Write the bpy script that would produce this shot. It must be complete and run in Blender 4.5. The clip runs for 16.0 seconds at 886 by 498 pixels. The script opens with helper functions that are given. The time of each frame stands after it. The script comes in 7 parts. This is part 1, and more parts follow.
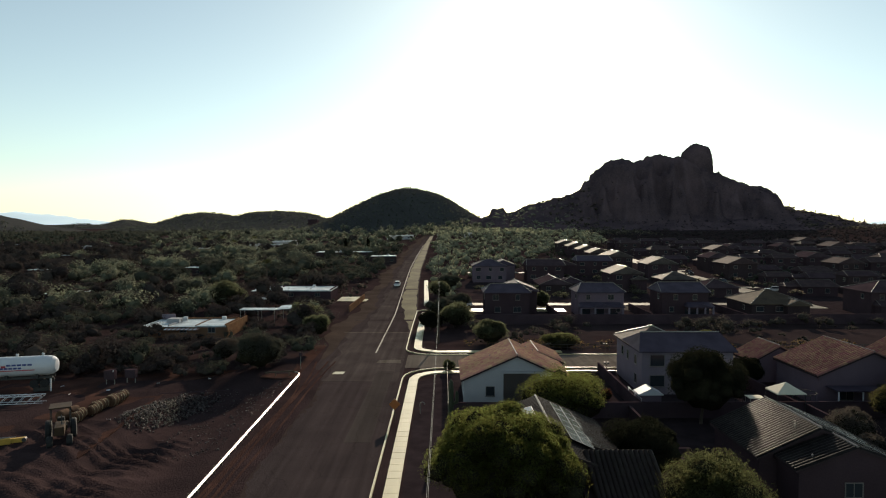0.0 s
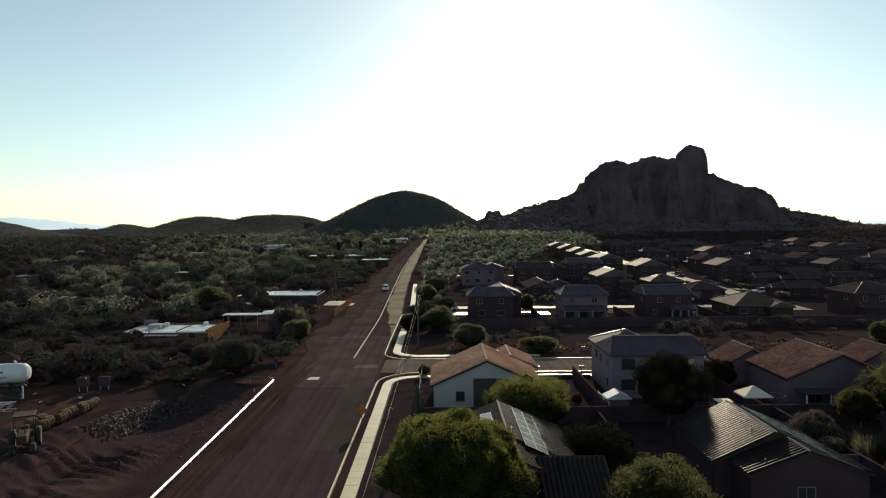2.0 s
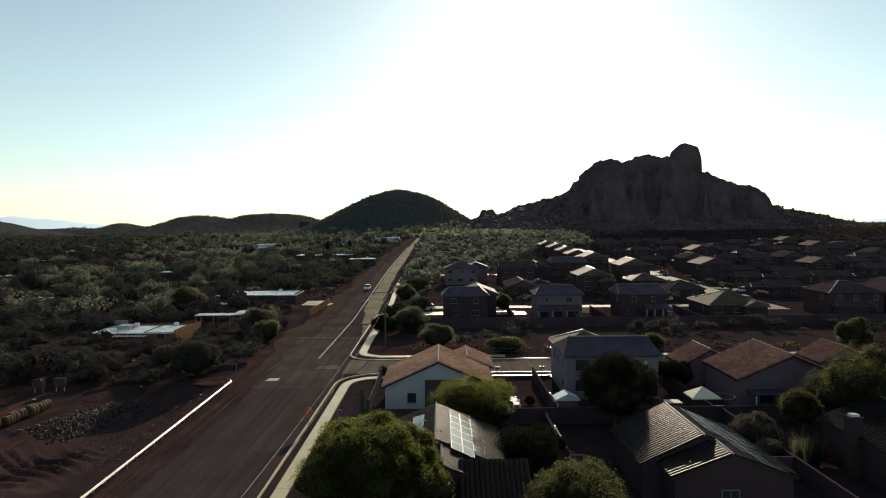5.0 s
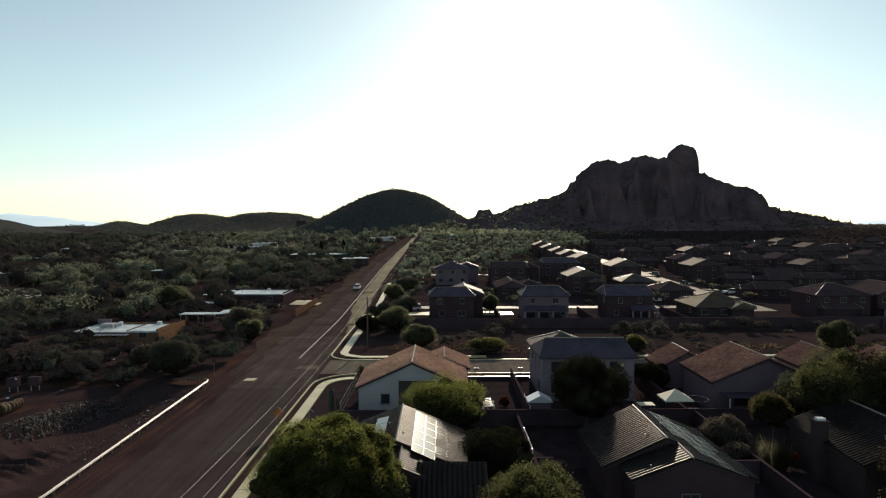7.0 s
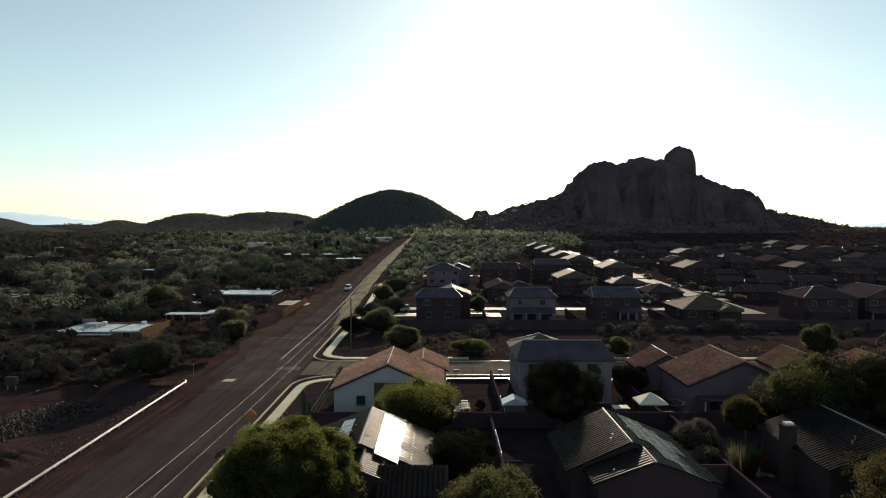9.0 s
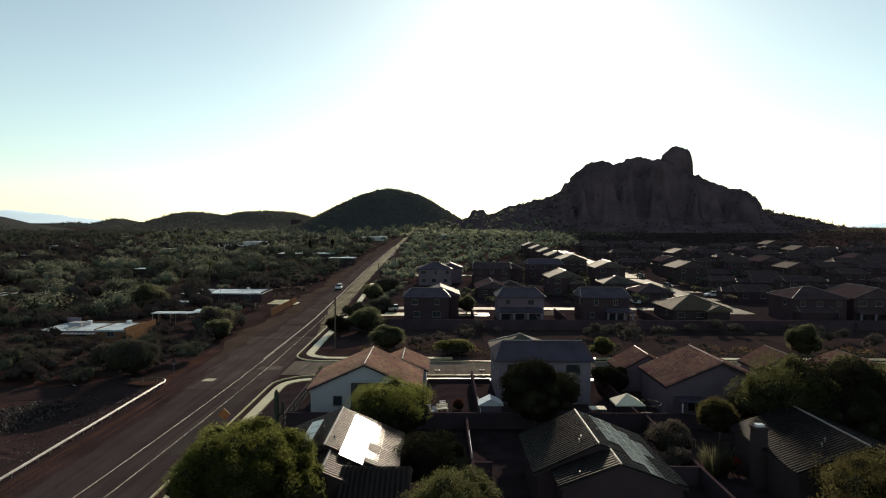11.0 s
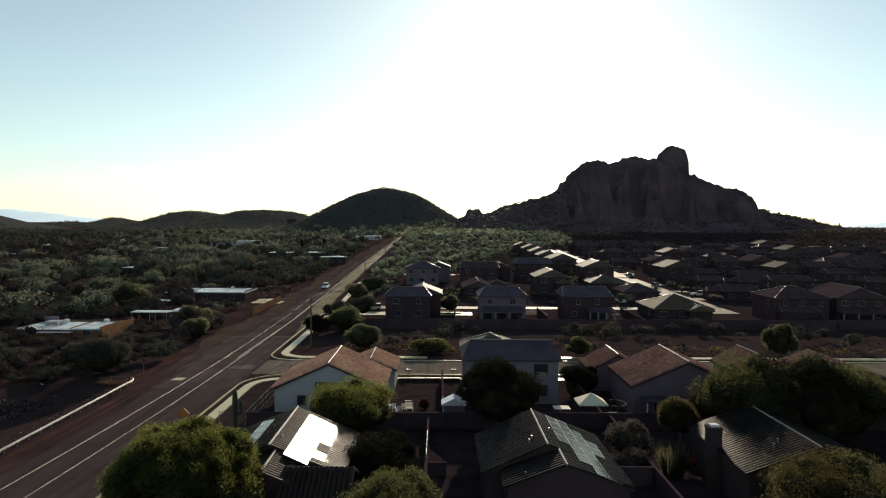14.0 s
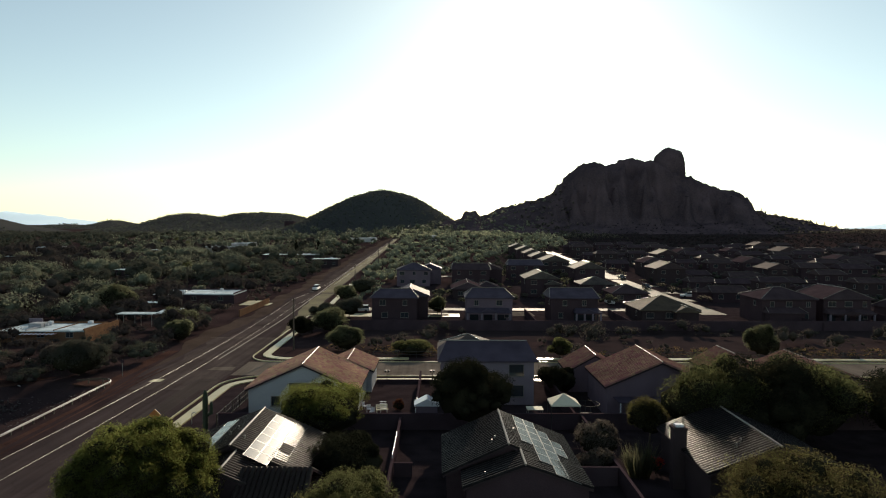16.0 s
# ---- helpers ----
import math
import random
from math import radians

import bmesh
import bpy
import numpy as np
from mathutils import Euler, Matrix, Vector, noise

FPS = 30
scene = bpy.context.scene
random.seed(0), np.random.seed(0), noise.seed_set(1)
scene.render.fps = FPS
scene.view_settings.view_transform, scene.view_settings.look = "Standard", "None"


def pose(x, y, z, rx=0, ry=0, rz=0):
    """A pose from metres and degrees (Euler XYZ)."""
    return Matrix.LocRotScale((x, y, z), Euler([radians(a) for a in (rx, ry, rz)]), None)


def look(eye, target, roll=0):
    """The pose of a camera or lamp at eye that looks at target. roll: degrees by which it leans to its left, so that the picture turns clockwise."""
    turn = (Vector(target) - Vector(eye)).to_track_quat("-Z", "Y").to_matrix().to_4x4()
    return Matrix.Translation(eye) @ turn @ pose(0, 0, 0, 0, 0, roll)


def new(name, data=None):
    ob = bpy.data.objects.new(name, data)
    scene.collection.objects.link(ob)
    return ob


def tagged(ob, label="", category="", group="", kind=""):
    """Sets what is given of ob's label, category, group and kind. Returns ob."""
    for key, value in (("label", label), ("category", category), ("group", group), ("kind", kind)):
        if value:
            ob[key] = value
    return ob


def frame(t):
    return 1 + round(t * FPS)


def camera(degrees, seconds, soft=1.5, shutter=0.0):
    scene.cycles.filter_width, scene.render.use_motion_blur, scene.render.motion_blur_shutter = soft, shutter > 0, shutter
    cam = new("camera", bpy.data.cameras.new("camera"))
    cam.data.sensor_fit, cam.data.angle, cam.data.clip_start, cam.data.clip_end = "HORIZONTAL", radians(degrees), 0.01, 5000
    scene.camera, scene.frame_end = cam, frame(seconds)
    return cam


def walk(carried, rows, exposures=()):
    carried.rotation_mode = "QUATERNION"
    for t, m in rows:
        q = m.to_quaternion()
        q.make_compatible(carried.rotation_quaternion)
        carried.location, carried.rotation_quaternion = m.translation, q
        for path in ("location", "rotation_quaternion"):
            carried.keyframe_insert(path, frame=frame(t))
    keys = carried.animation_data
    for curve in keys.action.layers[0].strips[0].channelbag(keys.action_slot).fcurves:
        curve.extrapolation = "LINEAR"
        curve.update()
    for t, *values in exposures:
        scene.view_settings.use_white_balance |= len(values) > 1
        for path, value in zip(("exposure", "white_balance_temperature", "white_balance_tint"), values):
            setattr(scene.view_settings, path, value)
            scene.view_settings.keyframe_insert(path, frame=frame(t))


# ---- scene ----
cam = camera(70.0, 16.0, soft=1.1)
METRES, EYE, TILT, LEAN, TURN = 25.0, 22.0, -2.5, 0.0, 0.0
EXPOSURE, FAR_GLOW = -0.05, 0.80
ROWS = [
    (0.0, 0.0, 0.0, 0.0, 0.0, 0.0, -0.0),
    (0.5, 0.0332, -0.0017, 0.0037, -0.03, 0.06, 0.09),
    (1.0, 0.0689, -0.0033, 0.0066, -0.06, 0.15, 0.2),
    (1.5, 0.1064, -0.0041, 0.0095, -0.07, 0.2, 0.3),
    (2.0, 0.1447, -0.0038, 0.0133, -0.08, 0.22, 0.36),
    (2.5, 0.1847, -0.0035, 0.0153, -0.09, 0.2, 0.45),
    (3.0, 0.2265, -0.0028, 0.0181, -0.09, 0.19, 0.5),
    (3.5, 0.2679, -0.0023, 0.0198, -0.08, 0.2, 0.54),
    (4.0, 0.3078, -0.001, 0.0228, -0.1, 0.16, 0.54),
    (6.5, 0.4687, 0.0137, 0.0261, -0.14, 0.05, 0.21),
    (7.0, 0.4975, 0.0163, 0.028, -0.17, 0.05, 0.13),
    (7.5, 0.5256, 0.0185, 0.0294, -0.19, 0.09, 0.05),
    (8.0, 0.553, 0.0203, 0.0308, -0.21, 0.09, -0.03),
    (8.5, 0.5801, 0.0232, 0.0318, -0.23, 0.1, -0.1),
    (9.0, 0.6069, 0.0259, 0.0329, -0.24, 0.1, -0.16),
    (11.5, 0.7373, 0.0445, 0.0355, -0.29, -0.02, -0.34),
    (12.0, 0.7644, 0.0485, 0.0357, -0.28, -0.08, -0.37),
    (12.5, 0.7911, 0.0526, 0.0362, -0.3, -0.08, -0.37),
    (13.0, 0.8179, 0.0559, 0.0354, -0.3, -0.08, -0.38),
    (13.5, 0.8448, 0.0585, 0.0337, -0.32, -0.04, -0.37),
    (14.0, 0.8736, 0.0611, 0.0315, -0.35, -0.01, -0.38),
    (14.5, 0.9031, 0.062, 0.0281, -0.37, -0.04, -0.35),
    (15.0, 0.9332, 0.0631, 0.0262, -0.36, 0.04, -0.35),
    (15.5, 0.9631, 0.0631, 0.0255, -0.36, 0.13, -0.32),
    (16.0, 0.9946, 0.0613, 0.025, -0.38, 0.19, -0.3),
]
walk(cam, [(t, pose(0, 0, EYE, TILT, LEAN, TURN) @ pose(METRES * x, METRES * y, METRES * z, 90 + pitch, roll, yaw)) for t, x, y, z, yaw, pitch, roll in ROWS],
     exposures=[(0.0, EXPOSURE, 7600, 10), (16.0, EXPOSURE, 7600, 10)])

# ---- daylight: low sun ahead of the camera ----
SUN_AZ, SUN_EL = 8.8, 18.0
world = bpy.data.worlds.new("sky")
scene.world = world
world.use_nodes = True
wn = world.node_tree.nodes
sky = wn.new("ShaderNodeTexSky")
sky.sky_type, sky.sun_disc = "NISHITA", False
sky.sun_elevation, sky.sun_rotation = radians(SUN_EL), radians(SUN_AZ)
sky.altitude, sky.air_density, sky.dust_density, sky.ozone_density = 1800, 1.15, 1.2, 1.6
wn["Background"].inputs["Strength"].default_value = 0.138
hazy = wn.new("ShaderNodeHueSaturation")  # thin haze pales the sky
hazy.inputs["Saturation"].default_value, hazy.inputs["Value"].default_value = 0.70, 1.0
cyan = wn.new("ShaderNodeMix")
cyan.data_type, cyan.blend_type = "RGBA", "MULTIPLY"
cyan.inputs["Factor"].default_value, cyan.inputs["B"].default_value = 1.0, (0.86, 1.03, 1.05, 1)
world.node_tree.links.new(sky.outputs[0], hazy.inputs["Color"])
world.node_tree.links.new(hazy.outputs[0], cyan.inputs["A"])
world.node_tree.links.new(cyan.outputs["Result"], wn["Background"].inputs["Color"])
sun = new("sun", bpy.data.lights.new("sun", "SUN"))
sun.data.energy, sun.data.angle, sun.data.color = 5.0, radians(0.6), (1.0, 0.91, 0.80)
a, e = radians(SUN_AZ), radians(SUN_EL)
sun.matrix_world = look((300 * math.sin(a) * math.cos(e), 300 * math.cos(a) * math.cos(e), 300 * math.sin(e)), (0, 0, 0))

# ---- materials ----
def material(name, color, rough=0.8, metal=0.0, vary=0.25, scale=1.0, bump=0.3, second=None, random_by="", spec=0.4, fine=14.0, spread=0.4):
    """Two noises at two scales mix the colour with a second one; a fine one gives relief."""
    m = bpy.data.materials.new(name)
    m.use_nodes = True
    n, l = m.node_tree.nodes, m.node_tree.links
    b = n["Principled BSDF"]
    b.inputs["Roughness"].default_value, b.inputs["Metallic"].default_value = rough, metal
    b.inputs["Specular IOR Level"].default_value = spec
    second = second or tuple(c * 0.55 for c in color)
    geo = n.new("ShaderNodeNewGeometry")
    n1, n2 = n.new("ShaderNodeTexNoise"), n.new("ShaderNodeTexNoise")
    n1.inputs["Scale"].default_value, n2.inputs["Scale"].default_value = 0.35 * scale, fine * scale
    n1.inputs["Detail"].default_value, n2.inputs["Detail"].default_value = 6, 4
    for x in (n1, n2):
        l.new(geo.outputs["Position"], x.inputs["Vector"])
    add = n.new("ShaderNodeMath")
    add.operation = "MULTIPLY_ADD"
    add.inputs[1].default_value = 0.6
    l.new(n2.outputs["Fac"], add.inputs[0])
    l.new(n1.outputs["Fac"], add.inputs[2])
    ramp = n.new("ShaderNodeMapRange")
    ramp.inputs["From Min"].default_value, ramp.inputs["From Max"].default_value = 0.55, 1.05
    ramp.inputs["To Max"].default_value = min(1.0, vary * 2.2)
    l.new(add.outputs[0], ramp.inputs["Value"])
    mix = n.new("ShaderNodeMix")
    mix.data_type = "RGBA"
    mix.inputs["A"].default_value, mix.inputs["B"].default_value = (*color, 1), (*second, 1)
    l.new(ramp.outputs[0], mix.inputs["Factor"])
    out = mix.outputs["Result"]
    if random_by:
        src = geo.outputs["Random Per Island"] if random_by == "island" else n.new("ShaderNodeObjectInfo").outputs["Random"]
        hsv = n.new("ShaderNodeHueSaturation")
        r2, r3 = n.new("ShaderNodeMapRange"), n.new("ShaderNodeMapRange")
        r2.inputs["To Min"].default_value, r2.inputs["To Max"].default_value = 1 - spread, 1 + spread * 1.1
        r3.inputs["To Min"].default_value, r3.inputs["To Max"].default_value = 0.47, 0.53
        l.new(src, r2.inputs["Value"])
        l.new(src, r3.inputs["Value"])
        l.new(r2.outputs[0], hsv.inputs["Value"])
        l.new(r3.outputs[0], hsv.inputs["Hue"])
        l.new(out, hsv.inputs["Color"])
        out = hsv.outputs[0]
    l.new(out, b.inputs["Base Color"])
    if bump:
        bp = n.new("ShaderNodeBump")
        bp.inputs["Strength"].default_value, bp.inputs["Distance"].default_value = bump, 0.05 / scale
        l.new(n2.outputs["Fac"], bp.inputs["Height"])
        l.new(bp.outputs[0], b.inputs["Normal"])
    return m


def foliage(name, color, glow=0.45, random_by="island", spread=0.4, second=None, vary=0.3, through_=1.6):
    """Leaves: a matt face and light let through from behind."""
    m = material(name, color, 0.8, vary=vary, scale=0.5, second=second, bump=0, random_by=random_by, spec=0.0, spread=spread)
    n, l = m.node_tree.nodes, m.node_tree.links
    b = n["Principled BSDF"]
    tr, mx = n.new("ShaderNodeBsdfTranslucent"), n.new("ShaderNodeMixShader")
    mx.inputs[0].default_value = glow
    src = b.inputs["Base Color"].links[0].from_socket
    hs = n.new("ShaderNodeHueSaturation")
    hs.inputs["Value"].default_value, hs.inputs["Saturation"].default_value, hs.inputs["Hue"].default_value = through_, 1.0, 0.495
    l.new(src, hs.inputs["Color"])
    l.new(hs.outputs[0], tr.inputs["Color"])
    l.new(b.outputs[0], mx.inputs[1])
    l.new(tr.outputs[0], mx.inputs[2])
    l.new(mx.outputs[0], n["Material Output"].inputs["Surface"])
    return m


def glass(name, color=(0.03, 0.035, 0.04), rough=0.05):
    return material(name, color, rough, vary=0.1, bump=0, spec=0.8)


M_DIRT = material("desert_soil", (0.057, 0.037, 0.037), 0.95, vary=0.5, scale=0.4, second=(0.027, 0.0185, 0.019), bump=1.0, spec=0.0)
M_REDDIRT = material("red_soil", (0.092, 0.048, 0.038), 0.95, vary=0.5, scale=0.6, second=(0.036, 0.021, 0.019), bump=1.0, spec=0.0)
M_GRAVEL = material("yard_gravel", (0.044, 0.032, 0.035), 0.95, vary=0.45, scale=1.5, bump=0.8, spec=0.0)
def asphalt(name, color, dark):
    """Worn asphalt: streaks along the road, stains, fine grain and a net of sealed cracks."""
    m = material(name, color, 0.92, vary=0.35, scale=0.5, second=dark, bump=0.4, spec=0.0, fine=40)
    n, l = m.node_tree.nodes, m.node_tree.links
    b = n["Principled BSDF"]
    src = b.inputs["Base Color"].links[0].from_socket
    geo, mp = n.new("ShaderNodeNewGeometry"), n.new("ShaderNodeMapping")
    mp.inputs["Scale"].default_value = (1.3, 0.035, 1.0)
    l.new(geo.outputs["Position"], mp.inputs["Vector"])
    streak = n.new("ShaderNodeTexNoise")
    streak.inputs["Scale"].default_value, streak.inputs["Detail"].default_value = 1.0, 5
    l.new(mp.outputs[0], streak.inputs["Vector"])
    warp = n.new("ShaderNodeTexNoise")
    warp.inputs["Scale"].default_value = 0.5
    l.new(geo.outputs["Position"], warp.inputs["Vector"])
    add = n.new("ShaderNodeVectorMath")
    add.operation = "MULTIPLY_ADD"
    add.inputs[1].default_value = (2.0, 2.0, 0)
    l.new(warp.outputs["Color"], add.inputs[0])
    l.new(geo.outputs["Position"], add.inputs[2])
    vor = n.new("ShaderNodeTexVoronoi")
    vor.feature = "DISTANCE_TO_EDGE"
    vor.inputs["Scale"].default_value = 0.22
    l.new(add.outputs[0], vor.inputs["Vector"])
    crack, band = n.new("ShaderNodeMapRange"), n.new("ShaderNodeMapRange")
    crack.inputs["From Max"].default_value, crack.inputs["To Min"].default_value, crack.inputs["To Max"].default_value = 0.012, 0.8, 1.0
    band.inputs["From Min"].default_value, band.inputs["From Max"].default_value = 0.35, 0.68
    band.inputs["To Min"].default_value, band.inputs["To Max"].default_value = 0.86, 1.16
    l.new(vor.outputs["Distance"], crack.inputs["Value"])
    l.new(streak.outputs["Fac"], band.inputs["Value"])
    mul = n.new("ShaderNodeMath")
    mul.operation = "MULTIPLY"
    l.new(crack.outputs[0], mul.inputs[0])
    l.new(band.outputs[0], mul.inputs[1])
    hsv = n.new("ShaderNodeHueSaturation")
    l.new(src, hsv.inputs["Color"])
    l.new(mul.outputs[0], hsv.inputs["Value"])
    l.new(hsv.outputs[0], b.inputs["Base Color"])
    return m


M_ASPHALT = asphalt("old_asphalt", (0.066, 0.050, 0.049), (0.040, 0.031, 0.031))
M_PATCH = asphalt("asphalt_patch", (0.072, 0.058, 0.053), (0.052, 0.043, 0.040))
M_BANK = material("bank_soil", (0.048, 0.034, 0.034), 0.95, vary=0.5, scale=0.5, second=(0.032, 0.023, 0.024), bump=0.8, spec=0.0)
M_CROSSING = asphalt("pale_crossing_asphalt", (0.092, 0.073, 0.067), (0.048, 0.037, 0.036))
# sand colour with the low sun's glare on the far lane put in
M_TAN = material("sandy_glare_lane", (0.150, 0.134, 0.072), 0.85, vary=0.6, scale=0.35, second=(0.080, 0.070, 0.046), bump=0.3, spec=0.02)
M_SANDY = material("sandy_verge_soil", (0.088, 0.064, 0.053), 0.95, vary=0.55, scale=0.5, second=(0.050, 0.037, 0.032), bump=0.9, spec=0.0)
M_WORN = asphalt("worn_pale_asphalt", (0.150, 0.126, 0.105), (0.088, 0.073, 0.063))
M_DUSTY = material("dusty_road_edge", (0.062, 0.044, 0.040), 0.95, vary=0.5, scale=1.2, second=(0.036, 0.026, 0.024), bump=0.8, spec=0.0)
M_CONC = material("pale_concrete", (0.50, 0.435, 0.235), 0.42, vary=0.35, scale=0.9, second=(0.34, 0.295, 0.17), bump=0.15, spec=0.4)
M_PAINT = material("road_paint", (0.22, 0.19, 0.15), 0.8, vary=0.45, scale=2.0, second=(0.2, 0.18, 0.15), bump=0.1)
M_STUCCO = material("white_stucco", (0.42, 0.42, 0.43), 0.9, vary=0.2, scale=0.8, bump=0.3, spec=0.0)
M_PALESTUCCO = material("pale_stucco", (0.215, 0.181, 0.214), 0.9, vary=0.25, scale=0.8, bump=0.3, spec=0.0)
M_TANSTUCCO = material("tan_stucco", (0.058, 0.041, 0.043), 0.9, vary=0.3, scale=0.8, bump=0.3, spec=0.0)
M_GREYSTUCCO = material("grey_stucco", (0.165, 0.122, 0.150), 0.9, vary=0.3, scale=0.8, bump=0.3, spec=0.0)
M_ROSESTUCCO = material("brown_stucco", (0.066, 0.043, 0.049), 0.9, vary=0.3, scale=0.8, bump=0.3, spec=0.0)
M_TILERED = material("red_clay_tile", (0.60, 0.345, 0.235), 0.6, vary=0.45, scale=0.6, second=(0.35, 0.195, 0.135), bump=0.2, random_by="island", spec=0.0, spread=0.10)
M_TILEBROWN = material("brown_concrete_tile", (0.036, 0.027, 0.024), 0.42, vary=0.4, scale=0.8, second=(0.020, 0.015, 0.014), bump=0.05, random_by="island", spec=0.035, spread=0.12)
M_TILEGREY = material("grey_concrete_tile", (0.024, 0.020, 0.019), 0.34, vary=0.45, scale=0.8, second=(0.013, 0.011, 0.0105), bump=0.12, random_by="island", spec=0.032, spread=0.2)
# darker copy of the grey tile: tree shade is put into its colour
M_TILESHADE = material("shaded_concrete_tile", (0.019, 0.015, 0.0155), 0.32, vary=0.5, scale=0.8, second=(0.009, 0.008, 0.008), bump=0.15, random_by="island", spec=0.022, spread=0.25)
M_TILEDULL = material("dull_red_brown_tile", (0.31, 0.165, 0.125), 0.6, vary=0.45, scale=0.6, second=(0.17, 0.090, 0.072), bump=0.1, random_by="island", spec=0.0, spread=0.12)
M_TILEDARK = material("dark_flat_tile", (0.078, 0.054, 0.060), 0.7, vary=0.4, scale=1.2, bump=0.3, spec=0.0)
# sun sheen on roof slopes is put into this pale tile colour
M_TILEPALE = material("pale_sheen_tile", (0.105, 0.084, 0.074), 0.72, vary=0.55, scale=1.2, second=(0.045, 0.037, 0.034), bump=0.4, spec=0.035)
# tan of a sunlit slope, put into the whole roof's colour
M_TILETAN = material("tan_sunlit_tile", (0.112, 0.083, 0.060), 0.75, vary=0.6, scale=1.0, second=(0.044, 0.034, 0.028), bump=0.4, spec=0.02)
M_TILEEARTH = material("brown_concrete_roof_tile", (0.078, 0.052, 0.052), 0.7, vary=0.5, scale=1.5, second=(0.044, 0.030, 0.032), bump=0.3, spec=0.012)
M_CAPDULL = material("dull_ridge_tile", (0.085, 0.068, 0.062), 0.45, vary=0.4, scale=3, bump=0.2, spec=0.3)
M_SLATE = material("slate_grey_tile", (0.082, 0.066, 0.090), 0.6, vary=0.4, scale=1.2, bump=0.3, spec=0.02)
M_CAP = material("mortared_ridge_tile", (0.20, 0.17, 0.145), 0.38, vary=0.45, scale=3, bump=0.2, spec=0.4)
M_CAPPALE = material("pale_ridge_tile", (0.33, 0.31, 0.28), 0.4, vary=0.35, scale=3, bump=0.2, spec=0.4)
M_WHITEROOF = material("white_coated_roof", (0.66, 0.74, 0.76), 0.42, vary=0.45, scale=1.3, second=(0.20, 0.25, 0.27), bump=0.2, spec=0.4)
M_ADOBE = material("adobe_brick", (0.20, 0.11, 0.065), 0.9, vary=0.35, scale=1.5, second=(0.11, 0.062, 0.04), bump=0.5, spec=0.0)
# copy of the adobe for the end wall, low sun put into its orange
M_ADOBELIT = material("sunlit_adobe_brick", (0.27, 0.15, 0.085), 0.9, vary=0.4, scale=2.5, second=(0.13, 0.072, 0.045), bump=0.5, spec=0.0)
M_BLOCK = material("grey_brown_block", (0.072, 0.049, 0.057), 0.92, vary=0.35, scale=1.0, bump=0.4, spec=0.0)
M_STEEL = material("galvanised_steel", (0.42, 0.42, 0.40), 0.45, metal=0.8, vary=0.4, scale=1.5, second=(0.20, 0.19, 0.18), bump=0.08)
M_WHITE = material("white_enamel", (0.62, 0.63, 0.66), 0.3, vary=0.15, scale=1.0, bump=0.03, spec=0.5)
M_BLUE = material("blue_marking", (0.05, 0.07, 0.25), 0.4, vary=0.15, bump=0)
M_RED = material("red_marking", (0.45, 0.04, 0.05), 0.4, vary=0.15, bump=0)
M_AWNING = material("faded_red_sheet", (0.42, 0.19, 0.15), 0.6, vary=0.3, scale=2, bump=0.1)
M_ORANGE = material("orange_sign_face", (0.36, 0.115, 0.03), 0.5, vary=0.15, bump=0)
M_YELLOW = material("worn_yellow_paint", (0.62, 0.36, 0.06), 0.5, vary=0.4, scale=2, bump=0.2)
M_RUST = material("rusty_machine_paint", (0.07, 0.042, 0.023), 0.7, vary=0.5, scale=3, second=(0.032, 0.020, 0.014), bump=0.2, spec=0.15)
M_RUBBER = material("black_rubber", (0.02, 0.02, 0.02), 0.85, vary=0.2, bump=0.1)
M_DARK = material("dark_metal", (0.05, 0.05, 0.05), 0.5, vary=0.2, bump=0.1, metal=0.3)
M_WOOD = material("weathered_pole_wood", (0.10, 0.075, 0.055), 0.85, vary=0.4, scale=3, bump=0.4)
M_BARK = material("grey_brown_bark", (0.09, 0.07, 0.05), 0.9, vary=0.4, scale=3, bump=0.5)
# near-black filling: the shade inside a crown is put into this colour
M_CROWNSHADE = material("crown_shade", (0.030, 0.028, 0.017), 0.95, vary=0.4, scale=3, bump=0.5, spec=0.0)
M_INNER = material("inner_leaves", (0.072, 0.063, 0.049), 0.95, vary=0.45, scale=1.0, second=(0.038, 0.032, 0.028), bump=0.6, spec=0.0)
M_STRAW = material("straw_roll", (0.17, 0.092, 0.055), 0.9, vary=0.5, scale=3, second=(0.06, 0.033, 0.022), bump=0.6, spec=0.1)
M_ROCK = material("grey_rubble", (0.055, 0.041, 0.040), 0.42, vary=0.3, scale=2, bump=0.4, random_by="island", spec=0.22, spread=0.85)
M_HILL = material("hill_soil", (0.066, 0.066, 0.064), 0.95, vary=0.4, scale=0.06, second=(0.042, 0.043, 0.043), bump=0, spec=0.0)
M_BUTTE = material("volcanic_rock", (0.122, 0.084, 0.092), 0.9, vary=0.6, scale=0.12, second=(0.054, 0.041, 0.048), bump=0.9, spec=0.0, fine=6)
M_WIRE = material("bare_aluminium_wire", (0.50, 0.47, 0.40), 0.45, vary=0.1, metal=0.3, bump=0)
M_GLASS = glass("dark_window_glass")
M_FRAME = material("pale_window_frame", (0.16, 0.14, 0.13), 0.5, vary=0.1, bump=0)
M_PANEL = material("solar_cell_glass", (0.045, 0.058, 0.055), 0.20, vary=0.25, scale=2, bump=0, spec=0.7)
# duller, darker copy of the cell glass for the long roof
M_PANELDULL = material("dull_solar_cell_glass", (0.03, 0.045, 0.045), 0.2, vary=0.3, scale=2, bump=0, spec=0.32)
M_ALU = material("aluminium_frame", (0.22, 0.22, 0.21), 0.45, metal=0.5, vary=0.1, bump=0)
M_CANVAS = material("cream_canvas", (0.72, 0.66, 0.50), 0.8, vary=0.15, bump=0.1)
